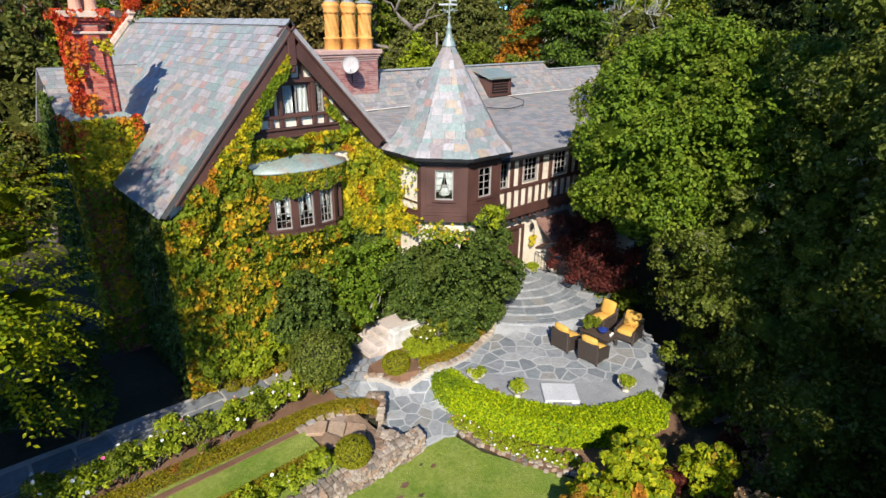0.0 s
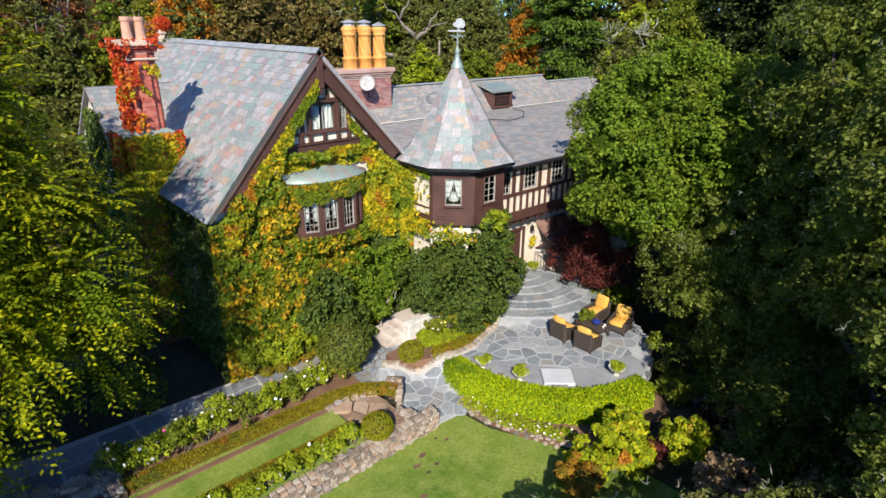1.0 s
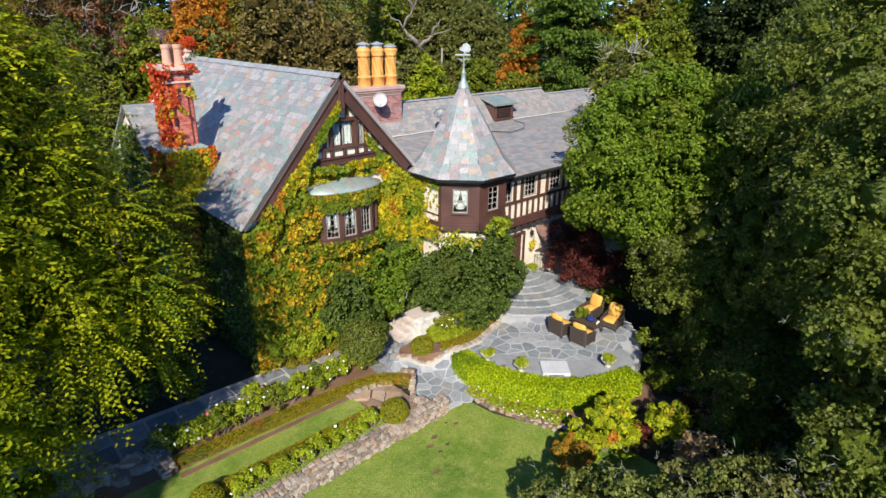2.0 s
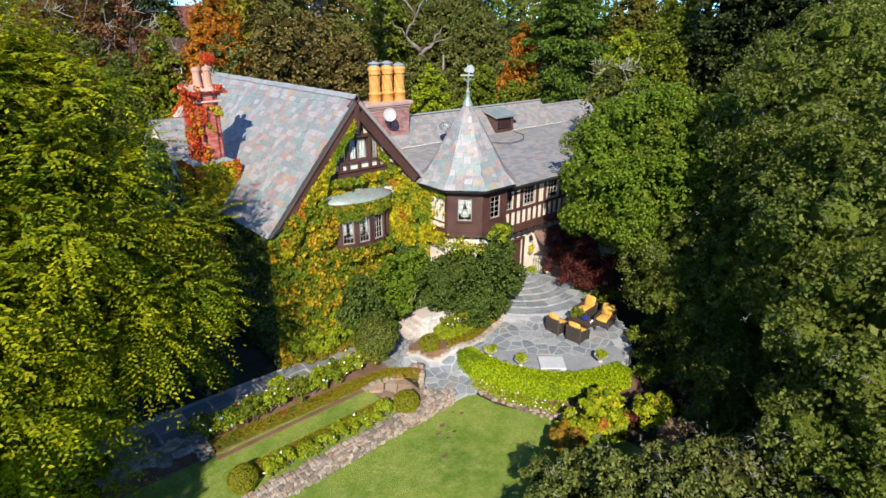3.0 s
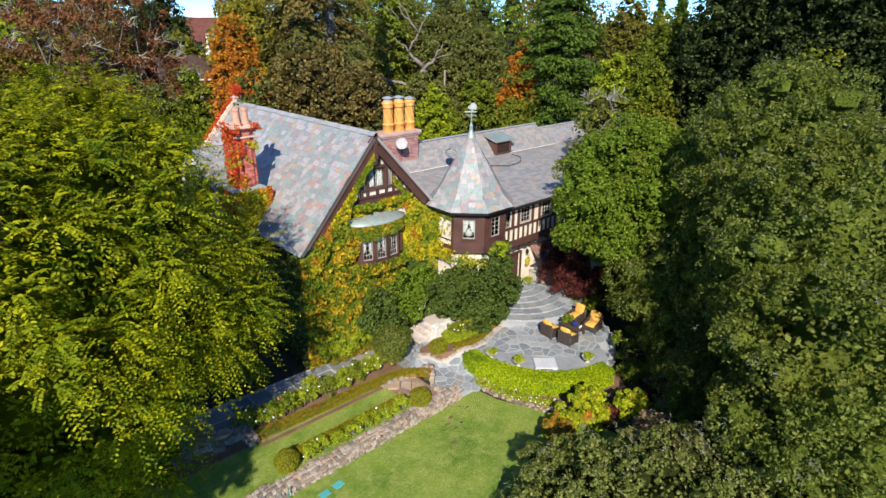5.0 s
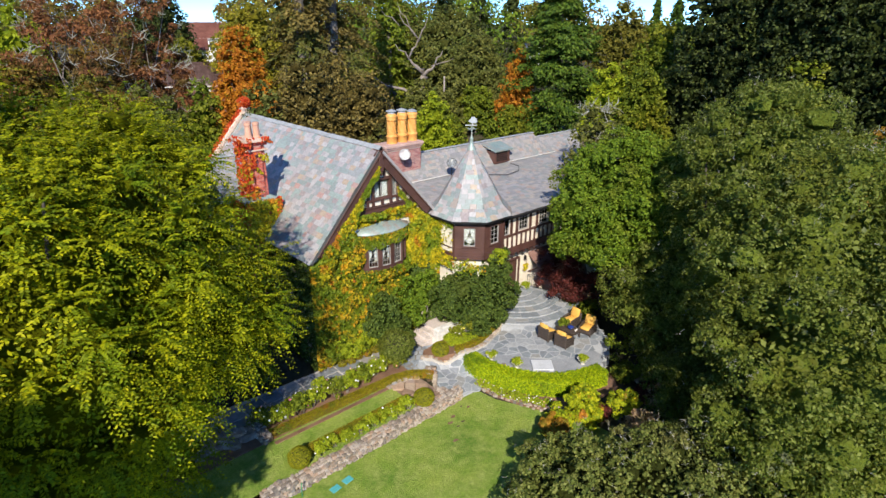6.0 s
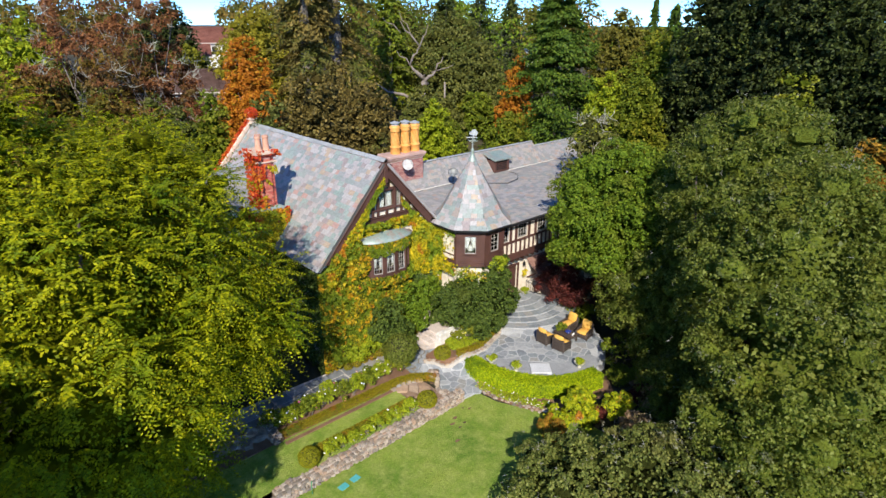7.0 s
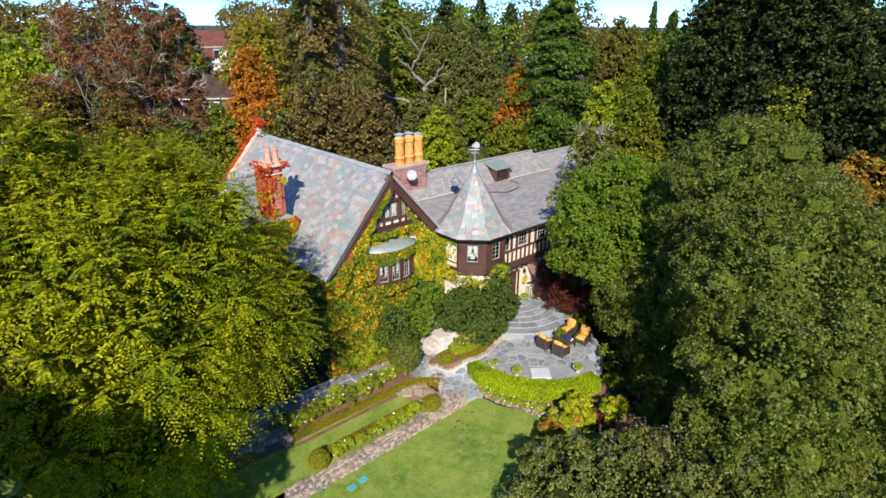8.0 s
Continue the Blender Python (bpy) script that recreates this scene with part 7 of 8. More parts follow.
M["wicker"] = wicker_mat()
M["cushion"] = surface("yellow_canvas", [(0.3, (0.66, 0.36, 0.06)), (0.7, (0.78, 0.47, 0.11))], big=2.5, fine=60, rough=0.9, bump_s=0.2)
M["blueglaze"] = surface("blue_glaze", [(0.3, (0.015, 0.03, 0.17)), (0.7, (0.03, 0.06, 0.28))], big=4, fine=20, rough=0.2, bump_s=0)
M["greenpot"] = surface("cream_glaze", [(0.3, (0.60, 0.58, 0.52)), (0.7, (0.74, 0.72, 0.66))], big=3, fine=20, rough=0.5, stain=(3.0, (0.42, 0.38, 0.32)))


def soft_box(lo, hi, m=None, puff=0.03, cuts=3):
    """A cushion: a box with rounded rims and a swollen middle."""
    bm = bmesh.new()
    box_into(bm, lo, hi)
    bmesh.ops.subdivide_edges(bm, edges=list(bm.edges), cuts=cuts, use_grid_fill=True)
    lo, hi = Vector(lo), Vector(hi)
    c, h = (lo + hi) / 2, (hi - lo) / 2
    t = min(h) * 0.9
    for v in bm.verts:
        d = v.co - c
        inner = Vector([max(-h[i] + t, min(h[i] - t, d[i])) for i in range(3)])
        o = d - inner
        if o.length > 1e-6:
            v.co = c + inner + o.normalized() * min(t, o.length)
        k = [1 - (d[i] / h[i]) ** 2 for i in range(3)]
        ax = min(range(3), key=lambda i: h[i])
        j = [i for i in range(3) if i != ax]
        v.co[ax] += math.copysign(puff * k[j[0]] * k[j[1]], d[ax])
    if m is not None:
        bmesh.ops.transform(bm, matrix=m, verts=list(bm.verts))
    return bm


def wicker_chair():
    """Facing +x, its foot at the origin: a woven tub with arms, and two cushions."""
    root = empty("armchair", "dark wicker patio armchair with yellow cushions", "chair", (0, 0, 0), "armchairs round the patio table")
    bm = bmesh.new()
    vs = box_into(bm, (-0.42, -0.38, 0.06), (-0.31, 0.38, 0.86), None, 0.03)
    for v in bm.verts:
        v.co.x -= 0.10 * max(0, v.co.z - 0.3)
        if v.co.z > 0.6:
            v.co.z -= 0.10 * (v.co.y / 0.38) ** 2
    part("backrest", bm, M["wicker"], root)
    for s in (-1, 1):
        bm = bmesh.new()
        box_into(bm, (-0.36, s * 0.38 - (0.1 if s > 0 else 0), 0.06), (0.36, s * 0.38 + (0.1 if s < 0 else 0), 0.60), None, 0.025)
        for v in bm.verts:
            if v.co.z > 0.4:
                v.co.z -= 0.12 * smooth(-0.1, 0.4, v.co.x)
        part("arm", bm, M["wicker"], root)
    bm = bmesh.new()
    box_into(bm, (-0.34, -0.29, 0.1), (0.36, 0.29, 0.32), None, 0.02)
    part("seat", bm, M["wicker"], root)
    for x in (-0.38, 0.32):
        for y in (-0.35, 0.35):
            bm = bmesh.new()
            box_into(bm, (x - 0.025, y - 0.025, 0.0), (x + 0.025, y + 0.025, 0.08), None, 0.006)
            part("leg", bm, M["wicker"], root)
    part("seat_cushion", soft_box((-0.28, -0.28, 0.32), (0.38, 0.28, 0.46)), M["cushion"], root, "plump yellow seat cushion", True)
    part("back_cushion", soft_box((-0.08, -0.29, -0.02), (0.08, 0.29, 0.56), Matrix.Translation((-0.26, 0, 0.42)) @ Euler((0, radians(-14), 0)).to_matrix().to_4x4()), M["cushion"], root, "tall yellow back cushion", True)
    return root


FZ = PATIO + 0.03
ch1 = wicker_chair()
ch1.location = (13.95, 10.25, FZ)
ch1.rotation_euler = (0, 0, radians(-4))
for x, y, rz in ((14.0, 9.2, 3), (16.05, 10.3, 174), (15.95, 9.15, 188)):
    copy_thing(ch1, Matrix.Translation((x, y, FZ)) @ Euler((0, 0, radians(rz))).to_matrix().to_4x4())
table = empty("coffee_table", "low dark wicker coffee table between the armchairs", "table", (14.98, 9.7, FZ))
box("tabletop", (-0.36, -0.58, 0.38), (0.36, 0.58, 0.43), M["wicker"], table, 0.012)
box("apron", (-0.32, -0.54, 0.27), (0.32, 0.54, 0.378), M["wicker"], table, 0.01)
for x in (-0.31, 0.31):
    for y in (-0.53, 0.53):
        box("leg", (x - 0.035, y - 0.035, 0), (x + 0.035, y + 0.035, 0.27), M["wicker"], table, 0.006)


def bowl(name, label, c, prof, mat, category="bowl", group="", parent=None):
    root = empty(name, label, category, c, group)
    bm = bmesh.new()
    N = 20
    rr = [[bm.verts.new((r * math.cos(t), r * math.sin(t), z)) for t in (2 * math.pi * k / N for k in range(N))] for r, z in prof]
    for r0, r1 in zip(rr, rr[1:]):
        for k in range(N):
            bm.faces.new((r0[k], r0[(k + 1) % N], r1[(k + 1) % N], r1[k]))
    bm.faces.new(rr[0][::-1])
    bm.faces.new(rr[-1])
    part("body", bm, M[mat], root, smooth=True)
    return root


bowl("bowl", "glazed cobalt blue bowl on the coffee table", (14.98, 9.55, FZ + 0.432), [(0.07, 0), (0.09, 0.02), (0.17, 0.12), (0.18, 0.15), (0.16, 0.15), (0.08, 0.04)], "blueglaze")
bowl("cup", "small white cup on the coffee table", (15.1, 9.25, FZ + 0.432), [(0.03, 0), (0.045, 0.06), (0.045, 0.09), (0.038, 0.09), (0.03, 0.02)], "whitepaint", "cup")
bowl("cup", "small white cup on the coffee table", (14.95, 9.22, FZ + 0.432), [(0.03, 0), (0.045, 0.06), (0.045, 0.09), (0.038, 0.09), (0.03, 0.02)], "whitepaint", "cup")
bush("potted_plant", "leafy green plant on the coffee table", [(14.98, 10.05, FZ + 0.64, 0.26, 0.26, 0.2)], "midtree", 16, 50, (0.08, 0.14), 0.09, category="plant")
URN = [(0.10, 0.0), (0.13, 0.02), (0.07, 0.06), (0.09, 0.10), (0.22, 0.20), (0.27, 0.30), (0.29, 0.32), (0.26, 0.32), (0.22, 0.26)]
for x, y, z in ((10.02, 10.75, 0.78), (10.45, 9.42, 0.78), (13.15, 7.45, 0.78), (16.85, 14.35, PATIO + 0.53)):
    urn = bowl("planter", "pale stone urn planted with lime-green foliage", (x, y, z), URN, "greenpot", "planter", "patio urns")
    q = crown_leaves(np.array([(RNG.normal(0, 0.12), RNG.normal(0, 0.12), 0.36, 0.16, 0, 0, 1) for _ in range(9)]), 55, 0.09, 0.055)
    mesh_object("foliage", quads_mesh("foliage", q), M["lime"], urn)
# pale stone slab bench on the ledge
u = Vector((0.74, -0.67, 0))
sb = empty("stone_bench", "pale stone slab bench on the cement ledge", "bench", (11.45, 8.62, 0.77))
mm = Matrix((u, Vector((0.67, 0.74, 0)), Vector((0, 0, 1)))).transposed().to_4x4()
M["slabstone"] = surface("pale_slab", [(0.3, (0.52, 0.54, 0.58)), (0.7, (0.62, 0.64, 0.68))], big=1.5, fine=22, rough=0.8)
bm = bmesh.new()
box_into(bm, (-0.52, -0.44, 0.06), (0.52, 0.44, 0.13), mm, 0.015)
part("top", bm, M["slabstone"], sb)
for s in (-0.4, 0.4):
    bm = bmesh.new()
    box_into(bm, (s - 0.12, -0.42, 0.0), (s + 0.12, 0.42, 0.06), mm, 0.01)
    part("support", bm, M["slabstone"], sb)
for x, y in ((10.15, 10.05), (10.2, 10.0)):
    stone(bpy.data.objects["ledge"], x, y, 0.80, 0.14, 0.1, 0.08, 1.0)
# iron railing, lantern and hanging basket by the door
rail = empty("railing", "black wrought-iron railing beside the curved steps", "railing", (17.6, 14.5, PATIO))
rp = [(17.25, 14.55, PATIO + 0.50), (17.75, 13.9, PATIO + 0.36), (17.95, 13.0, PATIO + 0.2), (17.55, 12.1, PATIO + 0.05)]
for hgt in (0.15, 0.9):
    bm = bmesh.new()
    tube_into(bm, [tuple(Vector(p) + Vector((0, 0, hgt)) - rail.location) for p in rp], [0.022] * 4, 6)
    part("rail", bm, M["darkmetal"], rail)
for a, b in zip(rp, rp[1:]):
    for k in range(6):
        p = Vector(a).lerp(Vector(b), k / 6) - rail.location
        bm = bmesh.new()
        tube_into(bm, [tuple(p), tuple(p + Vector((0, 0, 0.9)))], [0.011, 0.011], 5)
        part("baluster", bm, M["darkmetal"], rail)
lant = empty("hanging_basket", "yellow-flowered hanging basket on a wall bracket", "basket", (16.95, 14.45, 2.75))
bm = bmesh.new()
tube_into(bm, [(0, 0.25, 0.55), (0, 0.05, 0.62), (0, 0, 0.5), (0, 0, 0.1)], [0.014] * 4, 5)
part("bracket", bm, M["darkmetal"], lant)
mesh_object("foliage", quads_mesh("foliage", crown_leaves(np.array([(RNG.normal(0, 0.07), RNG.normal(0, 0.07), RNG.normal(0, 0.08), 0.12, 0, 0, 1) for _ in range(8)]), 50, 0.07, 0.06)), M["yellowflower"], lant)
lamp = empty("wall_lantern", "black iron wall lantern beside the door", "lantern", (16.85, 14.7, 3.45))
bm = bmesh.new()
tube_into(bm, [(0, 0, 0.1), (0, -0.15, 0.16), (0, -0.2, 0.05)], [0.015] * 3, 6)
tube_into(bm, [(0, -0.2, -0.22), (0, -0.2, -0.18), (0, -0.2, 0.0), (0, -0.2, 0.07)], [0.05, 0.075, 0.09, 0.02], 6)
part("lantern_body", bm, M["darkmetal"], lamp)
# lawn mats, hose pole, bare spots
for x, y, rz in ((-0.12, 9.25, 8), (0.48, 9.32, 8)):
    bm = bmesh.new()
    box_into(bm, (-0.2, -0.15, 0), (0.2, 0.15, 0.02), None, 0.008)
    ob = tagged(part("mat", bm, M["turq"]), "turquoise square mat lying on the lawn", "mat", "lawn mats")
    ob.location, ob.rotation_euler = (x, y, 0.002), (0, 0, radians(rz))
bm = bmesh.new()
tube_into(bm, [(0, 0, 0), (0, 0, 0.5), (0.02, 0, 0.62)], [0.02, 0.02, 0.03], 8)
ob = tagged(part("hose_stake", bm, M["greenhose"]), "green hose stake standing on the lawn", "stake")
ob.location = (-1.25, 9.75, 0)
for x, y, r in ((6.2, 9.45, 0.14), (5.8, 9.2, 0.12), (7.2, 9.5, 0.1), (7.0, 9.75, 0.07), (5.2, 8.2, 0.12), (6.3, 8.9, 0.09), (5.9, 8.8, 0.08)):
    bm = bmesh.new()
    vs = [bm.verts.new((r * (1 + 0.3 * RNG.normal()) * math.cos(t), r * 0.6 * (1 + 0.2 * RNG.normal()) * math.sin(t), 0.006)) for t in np.linspace(0, 2 * math.pi, 12)[:-1]]
    bm.faces.new(vs)
    ob = tagged(part("bare_spot", bm, M["mulch"] if r > 0.09 else M["soil"]), "small bare brown patch in the lawn", "patch", "bare spots", "structure")
    ob.location = (x, y, 0)
# rocks banked along the end of the lawn strip
for k in range(26):
    t = k / 25
    ob = stone(None, -1.0 - 3.4 * t + RNG.normal(0, 0.15), 13.55 + 0.4 * t + RNG.normal(0, 0.18), TERR + 0.12, RNG.uniform(0.3, 0.6), RNG.uniform(0.25, 0.5), RNG.uniform(0.25, 0.45), RNG.uniform(0, 3), 0.12, "boulder")
    tagged(ob, "grey-brown boulder in the elm's shade", "rock", "boulders below the elm")
strip = box("edging", (-0.9, 12.4, TERR - 0.05), (5.0, 12.6, TERR + 0.03), M["mulch"], None, 0.01)
tagged(strip, "narrow strip of reddish mulch between lawn and hedge", "edging", kind="structure")
# undergrowth in the oaks' and elm's shade
for k in range(34):
    x, y = RNG.uniform(13.2, 22.5), RNG.uniform(-3.0, 7.0)
    if x + y < 21.0 and y > 1.8:
        continue
    r = RNG.uniform(0.6, 1.15)
    bush("bush", "shaded undergrowth bush below the oaks", [(x, y, r * 0.75, r, r, r * 0.75)], ("oak", "laurel", "midtree", "shrub", "maple")[k % 5], 18, 55, (0.2, 0.36), 0.14, "undergrowth bushes")
for k in range(14):
    x, y = RNG.uniform(12.4, 16.0), RNG.uniform(0.0, 4.2)
    if x - y < 10.4:
        continue
    r = RNG.uniform(0.8, 1.3)
    bush("bush", "grey-green undergrowth bush at the oak's foot", [(x, y, r * 0.75, r, r, r * 0.75)], ("oakgrey", "laurel", "dryleaf")[k % 3], 20, 55, (0.22, 0.4), 0.13, "undergrowth bushes")
for k in range(16):
    x, y = RNG.uniform(-4.5, 1.6), RNG.uniform(16.2, 22.0)
    r = RNG.uniform(0.6, 1.0)
    bush("bush", "dark ivy-like undergrowth bush below the elm", [(x, y, 0.4 + r * 0.7, r, r, r * 0.7)], ("shrub", "oak", "midtree")[k % 3], 16, 55, (0.2, 0.36), 0.14, "undergrowth bushes")
for x, y, r, m in ((18.6, 8.0, 0.8, "oak"), (18.2, 6.4, 0.7, "maple"), (16.6, 5.6, 0.8, "oak"), (17.8, 10.9, 0.7, "midtree"), (18.4, 12.0, 0.8, "shrub"), (15.2, 4.6, 0.8, "laurel"), (13.8, 4.0, 0.6, "maple"), (19.8, 9.8, 0.9, "oak"), (14.6, 5.9, 0.5, "midtree"), (20.2, 5.0, 1.0, "laurel"), (17.4, 3.2, 0.9, "oak"), (22.0, 2.0, 1.0, "maple"), (23.0, -1.5, 1.0, "oak"), (19.0, 11.2, 0.6, "lime")):
    bush("bush", "shaded undergrowth bush below the oaks", [(x, y, r * 0.8, r, r, r * 0.8)], m, 22, 60, (0.18, 0.34), 0.13, "undergrowth bushes")
for k in range(12):
    x, y = (17.0 + RNG.uniform(-2.5, 2.5), 5.5 + RNG.uniform(-2.5, 2.0))
    ob = stone(None, x, y, 0.12, RNG.uniform(0.3, 0.8), RNG.uniform(0.3, 0.6), RNG.uniform(0.25, 0.45), RNG.uniform(0, 3), 0.1, "boulder")
    tagged(ob, "grey-tan boulder under the oaks", "rock", "boulders")
M["snagbark"] = surface("weathered_bark", [(0.3, (0.15, 0.125, 0.105)), (0.7, (0.28, 0.24, 0.21))], big=2.0, fine=14, rough=0.95, bump_s=0.9, bump_d=0.05)


# ---- trees ----
def trees():
    tree("elm_tree", "large feathery yellow-green elm tree beside the lawn", (-6.0, 14.5, 0.4), [(-5.6, 14.0, 9.1, 4.6, 4.6, 5.0), (-2.6, 13.5, 6.9, 2.6, 2.4, 2.9), (-7.5, 11.5, 8.1, 3.4, 3.2, 5.3), (-3.9, 18.8, 9.0, 3.3, 3.4, 4.4), (-9.5, 15, 10.7, 4.6, 4.4, 5), (-9.3, 12.8, 3.8, 2.6, 2.3, 2.8), (-5.6, 12.7, 2.9, 2.0, 1.7, 2.1), (-7.2, 12.0, 3.2, 2.0, 1.7, 2.4), (-12.2, 14.0, 4.6, 2.8, 2.6, 3.4)],
         "elm", 0, 20, (0.5, 1.0), 0.12, 0.06, 0.4, "barkdark", sprays=(29, 20, 1.1), low=-0.75, fill=6, flat=0.7, inner=34, limbs=9, bough=(1.15, 0.8), bough_shell=(0.17, 0.09))
    tree("oak_tree", "large dark green live oak tree with lichened twigs", (13.5, -0.5, 0), [(13.4, -1.2, 8.2, 3.9, 3.6, 4.5), (9.9, -2.9, 6.2, 3.0, 3.0, 3.6), (15.4, 1.9, 6.5, 2.3, 2.2, 2.9), (14, -5, 7.3, 4.5, 4.5, 4.4), (17.0, 2.2, 10.1, 3.1, 3.1, 4.0), (13.0, -5.0, 3.4, 3.4, 3.2, 3.2), (17.2, 3.6, 3.4, 2.0, 1.8, 2.3), (15.9, 3.9, 3.0, 1.6, 1.4, 1.9), (13.9, 2.6, 2.2, 1.5, 1.3, 1.6), (15.9, 5.9, 4.4, 1.6, 1.4, 1.7)],
         "oak", 0, 0, (0.5, 1.0), 0.112, 0.076, 0.4, "barkdark", limbs=10, twigs=900, low=-0.7, fill=6, flat=0.8, inner=24, twig_s=0.5, core=0.9, bough=(1.3, 0.92, 52, 15, (0.13, 0.29)))
    tree("oak_tree", "bright green live oak tree overhanging the patio", (19.5, 8.0, 0), [(18.2, 9.2, 7.9, 3.2, 3.2, 3.0), (16.3, 9.5, 6.9, 2.0, 2.0, 2.4), (19.8, 7.0, 7.6, 3.0, 3.0, 3.0), (20.5, 10.0, 6.0, 2.8, 2.8, 3.0)],
         "laurel", 0, 0, (0.45, 0.9), 0.13, 0.09, 0.35, low=-0.75, fill=6, flat=0.8, inner=26, core=0.5, bough=(1.1, 0.8, 52, 15, (0.13, 0.27)))
    tree("oak_tree", "low grey-green oak tree at the edge of the lawn", (6.5, 0.3, 0), [(5.0, 1.9, 1.5, 2.4, 2.2, 1.5), (7.4, -0.5, 1.8, 2.6, 2.4, 1.8), (10.2, -3.0, 2.0, 2.6, 2.4, 2.0)],
         "oakgrey", 0, 0, (0.4, 0.8), 0.105, 0.072, 0.25, twigs=600, flat=0.8, twig_s=0.5, inner=40, bough_shell=(0.15, 0.1), bough=(0.95, 0.62, 34, 15, (0.1, 0.22)))
    tree("maple_tree", "dark red-leaved maple tree beside the door", (18.2, 12.5, 0.5), [(18.0, 12.5, 2.4, 1.4, 1.2, 1.4), (18.3, 11.5, 2.1, 1.1, 1.0, 1.2), (18.9, 13.4, 2.8, 1.2, 1.1, 1.3)], "maple", 60, 110, (0.3, 0.55), 0.1, 0.06, 0.08)
    # woods behind the house
    conifer("tall dense dark green conifer tree", (48.0, 36.6, 1.2), 21.5, 10.2, "conifer", 60000, 0.40, whorl=12)
    conifer("tall brown-green redwood tree with drooping boughs", (16.0, 38.1, rise(16, 38)), 34.0, 4.6, "redwood", 34000, 0.36, "redwood_tree", 0.55, 8)
    conifer("tall brown-green redwood tree with drooping boughs", (19.8, 39.6, rise(20, 40)), 40.0, 6.4, "redwood", 44000, 0.36, "redwood_tree", 0.55, 8)
    woods()
    # four unseen trees, added to keep the sun off the elm's lower crown
    for b in ((-13.4, 4.2, 9.6, 2.6, 3.0, 3.3), (-15.2, 4.4, 10.2, 2.6, 2.4, 3.8), (-18.0, 4.0, 10.3, 3.0, 3.0, 4.0), (-16.5, 8.0, 9.0, 3.4, 3.4, 4.6)):
        tree("tree", "unseen oak added to shade the elm's lower boughs", (b[0], b[1], 0), [b], "oak", 90, 80, (0.6, 1.0), 0.26, 0.18, 0.3, low=-0.9, group="woodland trees", fill=14, inner=26, inner_s=0.5)
